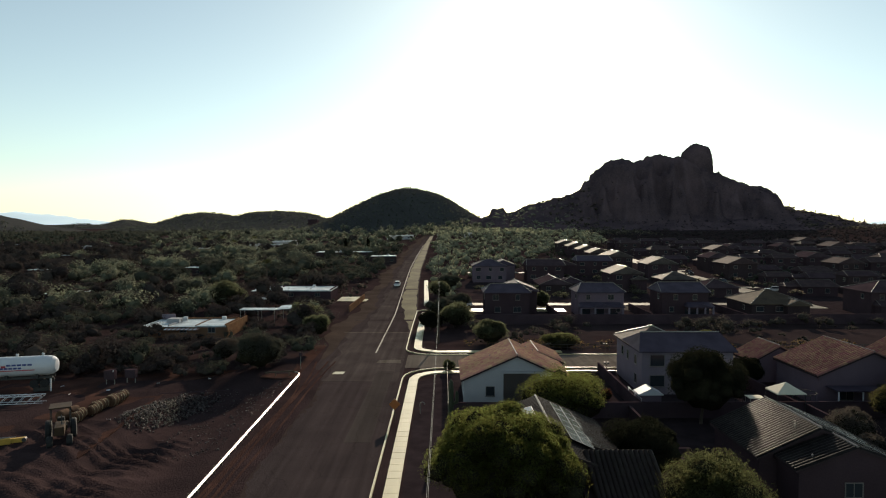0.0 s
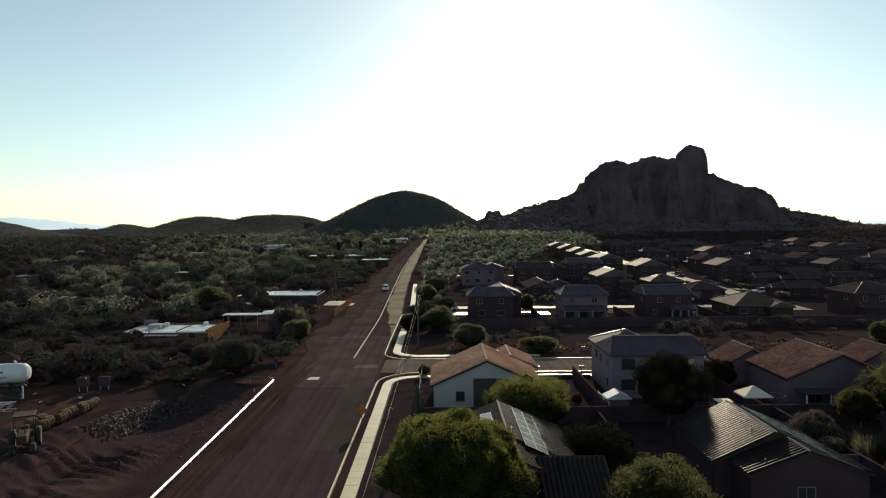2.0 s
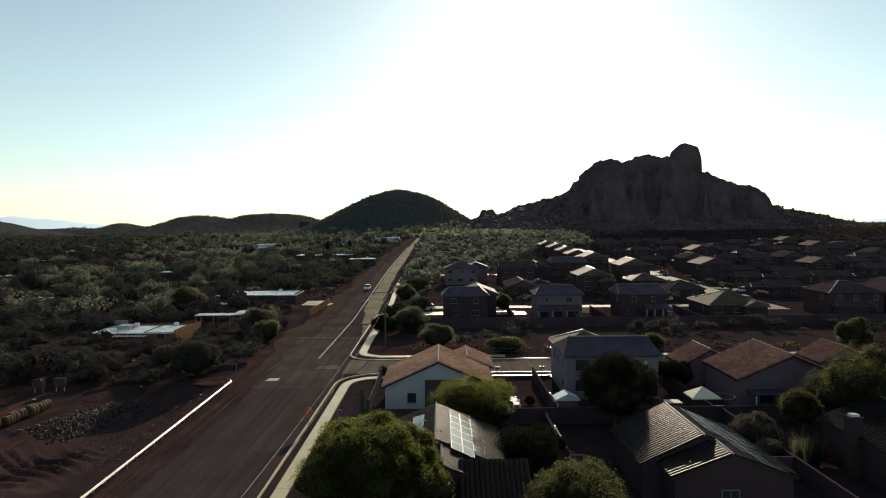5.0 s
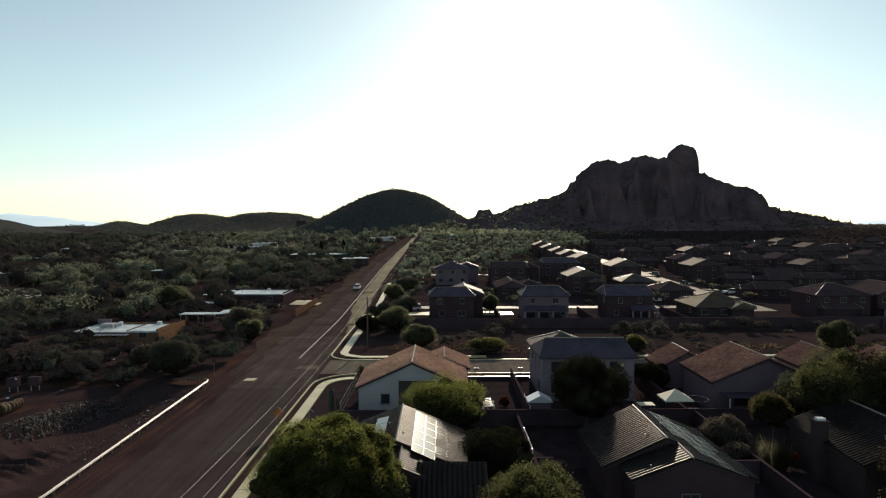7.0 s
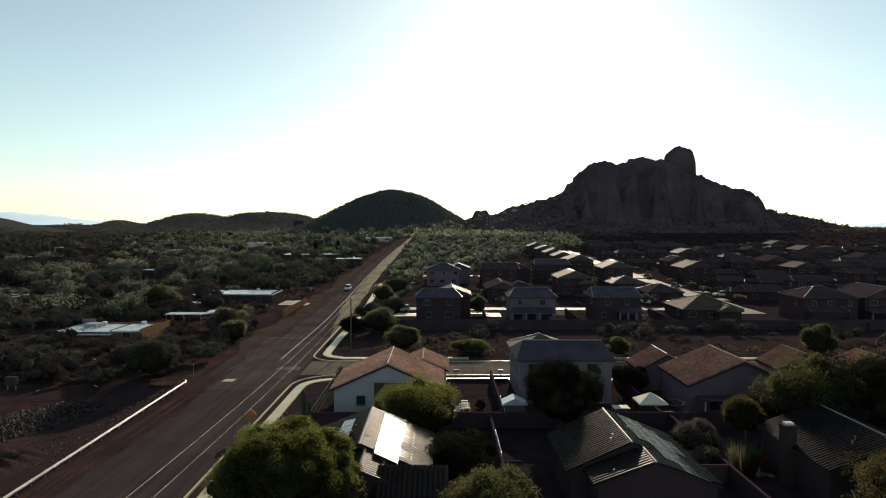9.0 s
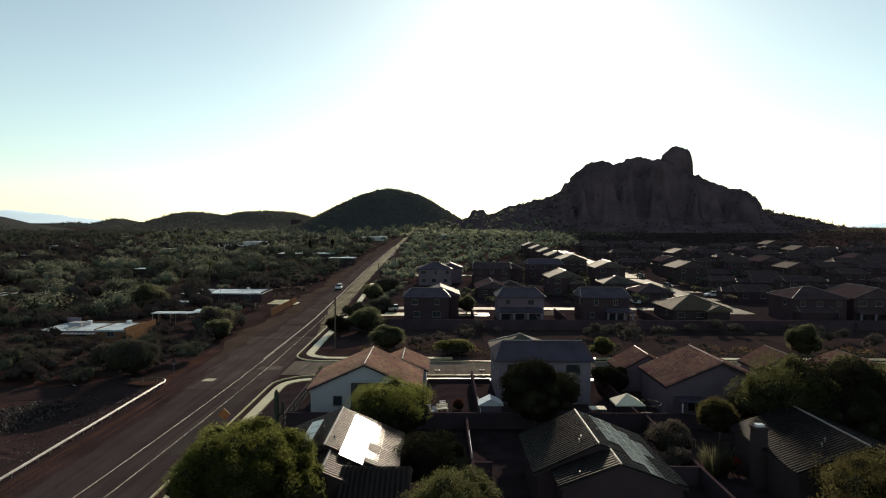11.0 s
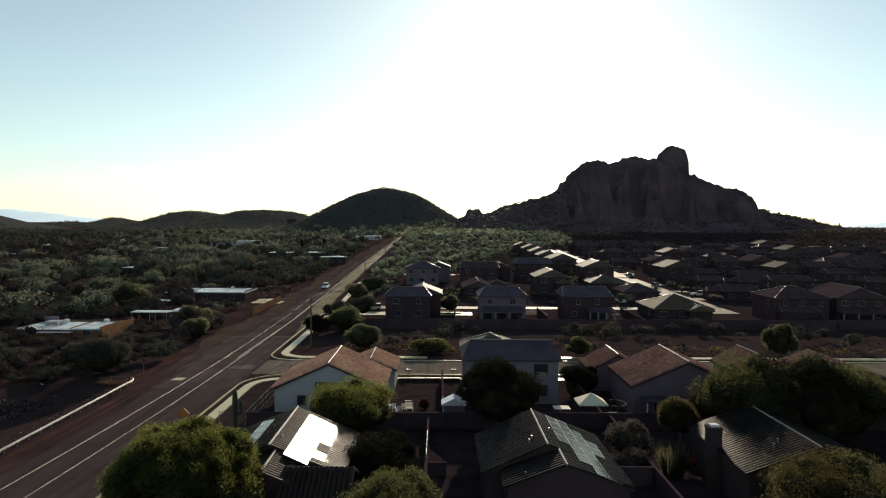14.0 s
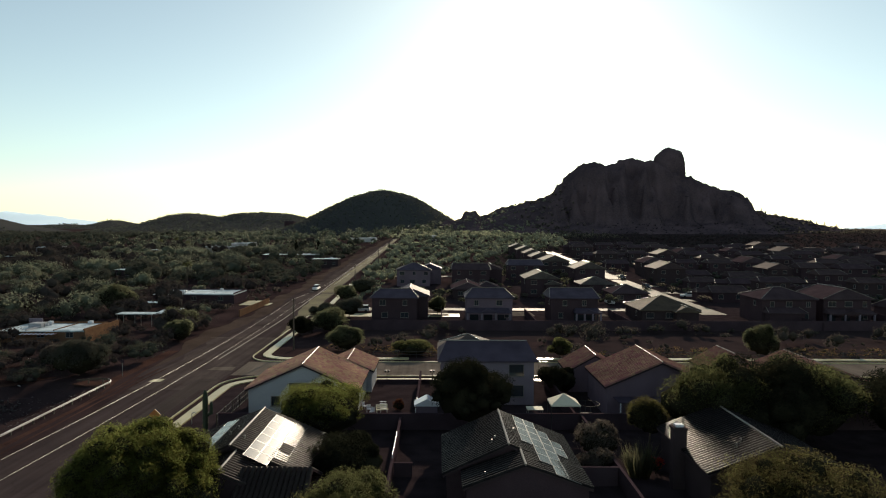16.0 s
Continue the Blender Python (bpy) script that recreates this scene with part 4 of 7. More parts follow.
# scrub and woods that nobody could count
def scrub_template(seed, leaves, size, cores, flat_=0.8, full=0.9):
    rng = np.random.default_rng(seed)
    p, o, lc, lr = shell(leaves, rng, 9, 1.0, 1.0, flat_, 0.3)
    v, f = leaf_blades(p, o, size, rng, 0.95, 0.6, 0.38)
    cv = np.concatenate([BALL_V * r * full * rng.uniform(0.78, 1.15, (len(BALL_V), 1)) + c for c, r in zip(lc[:cores], lr[:cores])])
    cf = np.concatenate([BALL_F + i * len(BALL_V) for i in range(cores)])
    tri = np.concatenate([f, cf + len(v)])
    return np.concatenate([v, cv]), tri, len(f)


def scatter(name, spots, radii, zs, templates, mat, label, rng):
    vs, fs, inner, off = [], [], [], 0
    for (x, y), r, z, k in zip(spots, radii, zs, rng.integers(0, len(templates), len(spots))):
        v, f, leaves = templates[k]
        a_ = rng.uniform(0, 6.283)
        c, s = math.cos(a_) * r, math.sin(a_) * r
        q = np.empty_like(v)
        wide = rng.uniform(0.8, 1.3)
        q[:, 0], q[:, 1] = (v[:, 0] * c - v[:, 1] * s) * wide + x, v[:, 0] * s + v[:, 1] * c + y
        q[:, 2] = (v[:, 2] + 0.55) * r * rng.uniform(0.75, 1.1) + z
        vs.append(q)
        fs.append(f + off)
        inner.append(np.arange(len(f)) >= leaves)
        off += len(v)
    ob = new(name, mesh_from(name, np.concatenate(vs), np.concatenate(fs), [mat, CORES.get(mat.name, M_INNER)], np.concatenate(inner).astype(np.int32)))
    return tagged(ob, label, "vegetation", kind="stuff")


def jitter_grid(x0, x1, y0, y1, step, rng, keep):
    gx, gy = np.meshgrid(np.arange(x0, x1, step), np.arange(y0, y1, step))
    p = np.stack([gx.ravel(), gy.ravel()], 1) + rng.uniform(-0.45, 0.45, (gx.size, 2)) * step
    return p[keep(p[:, 0], p[:, 1])]


NEAR_T = [scrub_template(q, 740, 0.039, 8, (0.8, 0.6, 0.5)[q % 3], 0.74) for q in range(9)]
MID_T = [scrub_template(q, 560, 0.045, 8, (0.85, 0.7, 0.55)[q % 3], 0.78) for q in range(9)]
WOOD_T = [scrub_template(q, 330, 0.048, 6, (0.85, 0.7, 0.55)[q % 3], 0.85) for q in range(9)]
SLOPE_T = [scrub_template(q, 130, 0.058, 7, (0.9, 0.75, 0.65)[q % 3], 1.02) for q in range(9)]
TUFT_T = [scrub_template(q, 110, 0.055, 3, 0.7, 0.7) for q in range(6)]
FAR_T = [scrub_template(q, 40, 0.105, 3) for q in range(6)]
TINY_T = [scrub_template(q, 16, 0.24, 2) for q in range(6)]
HOLES = [(-60, -40.5, 118, 132), (-53, -46, 114, 118), (-49.5, -43, 152, 163), (-56, -28, 172, 189), (-46, -31, 134.5, 142.5), (-27.5, -20, 140, 186), (-123, -101, 441, 455), (-36, -20, 294, 306)]
VIEWS = [(-125, -88, 404, 442), (-64, -36, 98, 121), (-42, -33, 112, 134), (-58, -27, 152, 173), (-47, -30, 122, 135)]


def left_keep(x, y):
    ok = (x < np.interp(y, ROAD_Y, ROAD_L) - 3.2 - 0.6 * smoothstep(120, 180, y) + value_noise(x, y, 9, 1) * 1.2) & (value_noise(x, y, 22, 6) > -0.72)
    for a0, a1, b0, b1 in HOLES:
        ok &= ~((x > a0) & (x < a1) & (y > b0) & (y < b1))
    ok &= ~((y < 89) & (x > -64)) & ~((y < 94) & (x > -31))
    return ok & (x > -0.8 * y - 30)


def low_views(p_, r_):
    """Lower scrub on the sides from which the houses are seen over it."""
    for a0, a1, b0, b1 in VIEWS:
        q = (p_[:, 0] > a0) & (p_[:, 0] < a1) & (p_[:, 1] > b0) & (p_[:, 1] < b1)
        r_ = np.where(q, r_ * 0.72, r_)
    return r_


p = jitter_grid(-160, -20, 70, 142, 4.4, RNG, left_keep)
kind, size_ = RNG.random(len(p)), low_views(p, 1.1 + 3.2 * RNG.random(len(p)) ** 1.4)
for q, m_, label in ((kind > 0.45, M_THICKET, "dense brown desert scrub and mesquite thicket"), (kind <= 0.45, M_LEAF_DEEP, "dark green mesquite among the desert scrub")):
    scatter("desert_scrub", p[q], size_[q], ground_z(p[q, 0], p[q, 1]), NEAR_T, m_, label, RNG)
p = jitter_grid(-66, -31, 89.5, 95, 2.7, RNG, lambda x, y: ~((x > -40) & (x < -36) & (y > 92)))
scatter("desert_scrub", p, RNG.uniform(1.3, 2.3, len(p)), ground_z(p[:, 0], p[:, 1]), NEAR_T, M_THICKET, "dark thicket along the edge of the yard", RNG)
for y0, y1, step, t_ in ((142, 270, 8.6, MID_T), (270, 430, 9.0, WOOD_T)):
    p = jitter_grid(-380, -20, y0, y1, step, RNG, left_keep)
    kind = value_noise(p[:, 0], p[:, 1], 45, 12) - 0.013 * (p[:, 0] + 62 + 0.12 * (p[:, 1] - 142)) + RNG.uniform(-0.7, 0.7, len(p))
    size_ = low_views(p, 2.2 + 4.2 * RNG.random(len(p)) ** 1.5)
    for q, m_, label in ((kind > 0.45, M_THICKET, "broad brown green desert trees in a thicket"), ((kind <= 0.45) & (kind > -0.35), M_WOODLAND, "dense green desert woodland of mesquite"), (kind <= -0.35, M_LEAF_DEEP, "dark green trees among the desert woodland")):
        scatter("desert_scrub", p[q], size_[q], rise(p[q, 0], p[q, 1]), t_, m_, label, RNG)
    p = jitter_grid(-380, -20, y0, y1, 5.6, RNG, left_keep)
    scatter("undergrowth", p, RNG.uniform(0.7, 1.5, len(p)), rise(p[:, 0], p[:, 1]), TINY_T, M_SCRUB, "low brown undergrowth between the trees", RNG)
p = jitter_grid(-1050, 60, 425, 1150, 13.0, RNG, lambda x, y: ((x < np.interp(y, ROAD_Y, ROAD_L) - 4) | ((y > 562) & (x < 40))) & (x > -0.78 * y - 30))
p = p[np.maximum.reduce([f_(p[:, 0], p[:, 1]) for f_ in hill_fun.values()]) < 4.0 + rise(p[:, 0], p[:, 1])]
zz = np.maximum.reduce([hill_fun[k](p[:, 0], p[:, 1]) * ((p[:, 0] > h[1]) & (p[:, 0] < h[2]) & (p[:, 1] > h[3]) & (p[:, 1] < h[4])) for k, h in HILLS.items()])
rr_ = RNG.uniform(2.2, 5.6, len(p))
west = p[:, 0] < -0.36 * p[:, 1] + RNG.uniform(-90, 90, len(p))
for q, m_ in ((west, M_LEAF_DEEP), (~west, M_WOODLAND)):
    scatter("distant_woodland", p[q], rr_[q], np.maximum(zz, rise(p[:, 0], p[:, 1]))[q], FAR_T, m_, "distant dark green desert woodland", RNG)
for key, step, hi in (("middle", 5.0, 1.8), ("left_near", 11, 3.4), ("left_edge", 12, 4.0), ("left_far", 15, 4.5)):
    fun, x0, x1, y0, y1 = HILLS[key]
    p = jitter_grid(x0, x1, y0, (y0 + y1) / 2 + 30, step, RNG, lambda x, y: (fun(x, y) > 1.0) & (x > -0.8 * y))
    scatter("hill_scrub", p, RNG.uniform(hi * 0.5, hi, len(p)), np.maximum(fun(p[:, 0], p[:, 1]), rise(p[:, 0], p[:, 1])) - 0.3, TINY_T, M_LEAF_HILL, "low scrub covering a hillside", RNG)


def east_limit(y):
    return np.interp(y, [108, 225, 235, 300, 460, 520], [4, 6, 14, 40, 84, 90])


p = jitter_grid(-14, 130, 180, 560, 6.2, RNG, lambda x, y: (x > np.interp(y, ROAD_Y, ROAD_R) + 3.0) & (x < east_limit(y) + 3 + 34 * smoothstep(375, 430, y)) & (value_noise(x, y, 15, 3) > -0.55))
scatter("slope_scrub", p, 1.1 + 2.3 * RNG.random(len(p)) ** 1.6, rise(p[:, 0], p[:, 1]), SLOPE_T, M_LEAF_SLOPE, "sunlit green scrub on the slope below the butte", RNG)
p = jitter_grid(-40, 470, 515, 668, 5.6, RNG, lambda x, y: (value_noise(x, y, 18, 3) > -0.5) & (butte_z(x, y) < 60) & ((x < 160) | (x > 345) | (y < 610) | (butte_z(x, y) < 26)))
# the butte's shade is painted by swapping lit leaf colours for darker ones
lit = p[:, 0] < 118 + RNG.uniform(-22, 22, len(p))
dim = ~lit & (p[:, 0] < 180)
for q, m_, label in ((lit, M_LEAF_SLOPE, "green scrub on the talus of the butte"), (dim, M_LEAF_SHOULDER, "brown green scrub on the talus of the butte"), (~lit & ~dim, M_LEAF_SHADE, "scrub on the foot of the butte with shade painted dark brown")):
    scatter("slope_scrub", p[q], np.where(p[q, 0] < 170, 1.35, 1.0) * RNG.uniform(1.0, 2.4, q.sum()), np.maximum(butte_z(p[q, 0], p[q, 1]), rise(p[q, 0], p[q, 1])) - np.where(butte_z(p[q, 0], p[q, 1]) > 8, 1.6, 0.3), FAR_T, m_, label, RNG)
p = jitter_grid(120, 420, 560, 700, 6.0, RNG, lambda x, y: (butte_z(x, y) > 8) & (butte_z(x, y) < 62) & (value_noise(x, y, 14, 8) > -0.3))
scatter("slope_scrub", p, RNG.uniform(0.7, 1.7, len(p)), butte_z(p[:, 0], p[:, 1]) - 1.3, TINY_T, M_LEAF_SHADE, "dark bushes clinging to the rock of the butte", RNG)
p = jitter_grid(350, 690, 600, 700, 5.2, RNG, lambda x, y: value_noise(x, y, 10, 3) > -0.5)
scatter("slope_scrub", p, RNG.uniform(0.9, 2.4, len(p)), np.maximum(butte_z(p[:, 0], p[:, 1]), rise(p[:, 0], p[:, 1])) - 0.3, FAR_T, M_LEAF_SHOULDER, "brown bushes along the shoulder of the butte", RNG)
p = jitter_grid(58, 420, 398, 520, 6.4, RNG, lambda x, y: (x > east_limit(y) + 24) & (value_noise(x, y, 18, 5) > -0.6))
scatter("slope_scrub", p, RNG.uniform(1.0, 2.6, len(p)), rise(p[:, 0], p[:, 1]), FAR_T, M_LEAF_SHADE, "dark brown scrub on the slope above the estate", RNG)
p = jitter_grid(4, 240, 112, 133.5, 4.6, RNG, lambda x, y: value_noise(x, y, 12, 9) > -0.2)
scatter("verge_scrub", p, 0.6 + 2.0 * RNG.random(len(p)) ** 2, 0 * p[:, 0], WOOD_T, M_SCRUB, "dark brown scrub below the estate wall", RNG)
p = jitter_grid(4, 170, 107.6, 114.5, 1.8, RNG, lambda x, y: value_noise(x, y, 7, 3) > 0.25 - 0.008 * x)
scatter("verge_scrub", p, RNG.uniform(0.3, 0.95, len(p)), 0 * p[:, 0], TUFT_T, M_DRYGRASS, "dry yellow scrub between street and wall", RNG)


# ---- houses ----
def tiled_slope(bm_, r0, r1, e0, e1, pitch=0.37, course=0.42, amp=0.14):
    """Barrel tiles from the ridge r0-r1 down to the eave e0-e1: waves along the ridge, small steps down the slope."""
    r0, r1, e0, e1 = (Vector(q) for q in (r0, r1, e0, e1))
    nrm = (r1 - r0).cross(e0 - r0).normalized()
    if nrm.z < 0:
        nrm = -nrm
    nu, nv = max(2, int(round((r1 - r0).length / pitch))), max(1, int(round((e0 - r0).length / course)))
    for i in range(nu):
        prev = None
        for j in range(nv):
            ring = []
            for vv, up in ((j / nv, 0.0), ((j + 1) / nv, 0.014)):
                for du, h in ((0.0, 0.0), (0.16, 0.66 * amp), (0.36, amp), (0.62, amp), (0.84, 0.66 * amp), (1.0, 0.0)):
                    u = (i + du) / nu
                    q = (r0.lerp(r1, u)).lerp(e0.lerp(e1, u), vv)
                    ring.append(bm_.verts.new(q + nrm * (h + up)))
            for k in range(5):
                bm_.faces.new((ring[k], ring[k + 1], ring[k + 7], ring[k + 6]))
    return bm_


def cap_row(bm_, p, q, r=0.095, step=0.38):
    p, q = Vector(p), Vector(q)
    n = max(1, int((q - p).length / step))
    for i in range(n):
        a_, b_ = p.lerp(q, i / n), p.lerp(q, (i + 0.93) / n)
        tube(bm_, a_ + Vector((0, 0, 0.03)), b_ + Vector((0, 0, 0.06)), r * 0.85, r * 1.1, 7)
    return bm_


def window(parent, x, y, z, w, h, face, bars=1):
    """A window lying in a wall that faces -y ("front"), -x ("left") or +x ("right"): sunk pane, proud frame and sill."""
    turn = {"front": 0, "left": -90, "right": 90}[face]
    m = pose(x, y, z, 0, 0, turn)
    bm_ = bmesh.new()
    t_ = 0.07
    for a0, a1, b0, b1 in ((-w / 2, w / 2, h - t_, h), (-w / 2, w / 2, 0, t_), (-w / 2, -w / 2 + t_, t_, h - t_), (w / 2 - t_, w / 2, t_, h - t_)):
        box(bm_, a0, a1, -0.05, 0.04, b0, b1, m)
    for k in range(bars):
        c = -w / 2 + w * (k + 1) / (bars + 1)
        box(bm_, c - 0.025, c + 0.025, -0.035, 0.03, t_, h - t_, m)
    fr = part("window", bm_, M_FRAME, parent)
    part("pane", box(bmesh.new(), -w / 2 + t_, w / 2 - t_, -0.012, 0.01, t_, h - t_, m), M_GLASS, fr)
    part("sill", box(bmesh.new(), -w / 2 - 0.06, w / 2 + 0.06, -0.1, 0.0, -0.07, -0.002, m), M_FRAME, fr)


def gable_wall(bm_, x0, x1, y0, y1, z0, eave, peak, xr):
    """Walls of a block with its ridge along y at x = xr; gables at both ends."""
    k = [(x0, eave), (xr, peak), (x1, eave)]
    lo = [bm_.verts.new(c) for c in ((x0, y0, z0), (x1, y0, z0), (x1, y1, z0), (x0, y1, z0))]
    f = [bm_.verts.new((x, y0, z)) for x, z in k]
    b_ = [bm_.verts.new((x, y1, z)) for x, z in k]
    bm_.faces.new((lo[0], lo[1], f[2], f[1], f[0]))
    bm_.faces.new((lo[2], lo[3], b_[0], b_[1], b_[2]))
    bm_.faces.new((lo[3], lo[0], f[0], b_[0]))
    bm_.faces.new((lo[1], lo[2], b_[2], f[2]))
    bm_.faces.new((f[0], f[1], b_[1], b_[0]))
    bm_.faces.new((f[1], f[2], b_[2], b_[1]))
    bm_.faces.new(lo[::-1])
    return bm_


def gable_roof(parent, x0, x1, y0, y1, xr, zr, ze, tile, over=0.35, caps=True, along="y", pitch=0.37, amp=0.14):
    """Two tiled slopes, fascia boards and a row of ridge tiles. Ridge along y at xr, or along x at y = xr."""
    t_ = lambda x, y, z: (x, y, z) if along == "y" else (y, x, z)
    sl, sr = (zr - ze) / (xr - x0), (zr - ze) / (x1 - xr)
    a0, a1 = x0 - over, x1 + over
    za, zb = ze - over * sl, ze - over * sr
    b0, b1 = y0 - over, y1 + over
    for xe, z_ in ((a0, za), (a1, zb)):
        bm_ = bmesh.new()
        tiled_slope(bm_, t_(xr, b0, zr + 0.1), t_(xr, b1, zr + 0.1), t_(xe, b0, z_ + 0.1), t_(xe, b1, z_ + 0.1), pitch, amp=amp)
        sl_ = part("roof_slope", bm_, tile, parent)
        bm_ = bmesh.new()
        vs = [bm_.verts.new(t_(*c)) for c in ((xr, b0, zr + 0.07), (xr, b1, zr + 0.07), (xe, b1, z_ + 0.07), (xe, b0, z_ + 0.07))]
        g = bmesh.ops.extrude_face_region(bm_, geom=[bm_.faces.new(vs)])
        for v in (q for q in g["geom"] if isinstance(q, bmesh.types.BMVert)):
            v.co.z -= 0.18
        part("fascia", bm_, M_TANSTUCCO, sl_)
    if caps:
        bm_ = bmesh.new()
        cap_row(bm_, t_(xr, b0, zr + 0.16), t_(xr, b1, zr + 0.16))
        part("ridge_tiles", bm_, M_CAP, parent, "pale mortared ridge tiles")


def vent(parent, x, y, z):
    bm_ = bmesh.new()
    tube(bm_, (x, y, z - 0.3), (x, y, z + 0.25), 0.05, 0.05, 8)
    tube(bm_, (x, y, z + 0.25), (x, y, z + 0.33), 0.09, 0.07, 8)
    part("roof_vent", bm_, M_FRAME, parent)


def solar_panel(parent, cells, x, y, xr, zr, slope, w=1.0, l=1.65, down=1, cell=M_PANEL):
    """Panels laid on a slope that falls from the ridge xr, zr towards +x (down=1) or -x."""
    ang = math.atan(slope)
    for u, v in cells:
        m = Matrix.Translation((xr, y, zr)) @ pose(0, 0, 0, 0, math.degrees(ang) * down, 0)
        px, py = down * (x + u * (w + 0.03)), v * (l + 0.03)
        bm_ = bmesh.new()
        lo, hi = (px, px + w) if down > 0 else (px - w, px)
        for q in ((lo, lo + 0.04, py, py + l), (hi - 0.04, hi, py, py + l), (lo + 0.04, hi - 0.04, py, py + 0.04), (lo + 0.04, hi - 0.04, py + l - 0.04, py + l)):
            box(bm_, *q, 0.31, 0.355, m)
        fr = part("solar_panel", bm_, M_ALU, parent, "dark solar panel in an aluminium frame")
        part("cell_glass", box(bmesh.new(), lo + 0.04, hi - 0.04, py + 0.04, py + l - 0.04, 0.32, 0.348, m), cell, fr)


# white gabled house by the street corner
h = thing("house", Matrix.Identity(4), "white stucco bungalow with a red clay tile gable roof", "house")
bm = bmesh.new()
gable_wall(bm, 2.5, 15.3, 75.6, 85.2, -0.1, 2.95, 5.75, 8.9)
part("wall", bm, M_STUCCO, h)
bm = bmesh.new()
gable_wall(bm, 9.6, 16.0, 85.2, 92.0, -0.1, 2.9, 4.15, 12.8)
part("wall", bm, M_STUCCO, h)
gable_roof(h, 2.5, 15.3, 75.6, 85.2, 8.9, 5.8, 2.95, M_TILERED, pitch=0.46, amp=0.2)
gable_roof(h, 9.6, 16.0, 85.2, 91.8, 12.8, 4.3, 2.95, M_TILERED, pitch=0.46, amp=0.2)
window(h, 5.7, 75.58, 0.9, 1.1, 1.2, "front", 0)
window(h, 2.48, 81, 1.0, 1.2, 1.1, "left")
part("patio_recess", box(bmesh.new(), 7.3, 11.7, 75.55, 75.62, 0, 3.75), M_PATIOSHADE, h, "dark sheet painting the shade of a patio opening")
part("patio_beam", box(bmesh.new(), 7.1, 11.9, 75.3, 75.56, 3.72, 3.95), M_STUCCO, h)
for q in ((6.0, 80.5, 4.6), (10.2, 83.6, 5.3), (11.0, 84.0, 5.0), (11.9, 83.6, 4.7)):
    vent(h, *q)

# bungalow with the bright solar panels
h = thing("house", Matrix.Identity(4), "tan bungalow with brown tile roof and solar panels", "house")
bm = bmesh.new()
gable_wall(bm, 3.4, 14.2, 50.1, 59.4, -0.1, 2.95, 5.15, 8.8)
part("wall", bm, M_TANSTUCCO, h)
bm = bmesh.new()
gable_wall(bm, 4.6, 14.0, 45.6, 50.1, -0.1, 2.75, 4.7, 9.3)
part("wall", bm, M_TANSTUCCO, h)
part("wall", box(bmesh.new(), 10.0, 15.6, 43.4, 50.0, -0.1, 2.7), M_TANSTUCCO, h)
gable_roof(h, 3.4, 14.2, 50.1, 59.4, 8.8, 5.2, 2.95, M_TILEBROWN)
gable_roof(h, 4.6, 14.0, 45.7, 50.0, 9.3, 4.75, 2.8, M_TILEBROWN, over=0.25)
gable_roof(h, 43.2, 50.6, 10.9, 15.5, 47.0, 4.6, 2.8, M_TILEBROWN, along="x", over=0.3, caps=False)
solar_panel(h, [(0, k) for k in range(6)] + [(1, k) for k in range(6)] + [(2, k) for k in (1, 3, 4, 5)] + [(3, k) for k in (1, 2, 3, 4)], 1.25, 48.9, 8.8, 5.2, 0.46)
solar_panel(h, [(0, k) for k in range(4)], 0.0, 48.6, 7.9, 5.35, 0.25, down=-1)
for k in range(5):
    part("rack_leg", tube(bmesh.new(), (7.4, 48.8 + 1.6 * k, 4.3), (7.4, 48.8 + 1.6 * k, 5.4), 0.03), M_DARK, h)
for q in ((9.3, 52.0, 5.1), (7.7, 53.5, 4.9), (7.9, 55, 4.9)):
    vent(h, *q)

# bungalow with the long pitched roof
h = thing("house", Matrix.Identity(4), "brown bungalow with brown tile roof and a line of solar panels", "house")
bm = bmesh.new()
gable_wall(bm, 25.6, 36.0, 50.4, 58.8, -0.1, 3.0, 5.1, 30.4)
part("wall", bm, M_ROSESTUCCO, h)
bm = bmesh.new()
gable_wall(bm, 27.0, 36.0, 47.2, 50.4, -0.1, 3.15, 4.65, 31.3)
part("wall", bm, M_ROSESTUCCO, h)
gable_roof(h, 25.6, 36.0, 50.4, 58.8, 30.4, 5.25, 3.05, M_TILEGREY)
gable_roof(h, 27.0, 36.0, 47.3, 50.2, 31.3, 4.8, 3.2, M_TILEGREY, over=0.3)
solar_panel(h, [(0, k) for k in (2, 3, 4, 5)] + [(1, k) for k in range(0, 6)] + [(2, k) for k in range(-1, 5)] + [(3, k) for k in (-1, 0, 2, 3)], 1.2, 48.7, 30.4, 5.2, 0.40, cell=M_PANELDULL)
for q in ((29.5, 52.4, 5.0), (29.2, 51.8, 4.9), (31.2, 54, 5.1), (28.4, 47.9, 3.8)):
    vent(h, *q)
window(h, 31.2, 47.18, 1.0, 1.4, 1.2, "front")

# bungalow with a chimney
h = thing("house", Matrix.Identity(4), "tan bungalow with brown tile roof and stucco chimney", "house")
bm = bmesh.new()
gable_wall(bm, 45.9, 56.6, 49.4, 60.2, -0.1, 3.4, 5.35, 51.2)
part("wall", bm, M_TANSTUCCO, h)
gable_roof(h, 45.9, 56.6, 49.4, 60.2, 51.2, 5.45, 3.45, M_TILESHADE)
bm = bmesh.new()
box(bm, 44.9, 46.0, 54.4, 55.3, -0.1, 5.15, bevel=0.03)
box(bm, 44.82, 46.08, 54.32, 55.38, 5.15, 5.35, bevel=0.03)
ch = part("chimney", bm, M_TANSTUCCO, h)
part("flue_cap", box(bmesh.new(), 45.1, 45.8, 54.55, 55.15, 5.35, 5.55), M_WHITE, ch)
window(h, 48.5, 49.38, 0.9, 1.5, 1.2, "front")
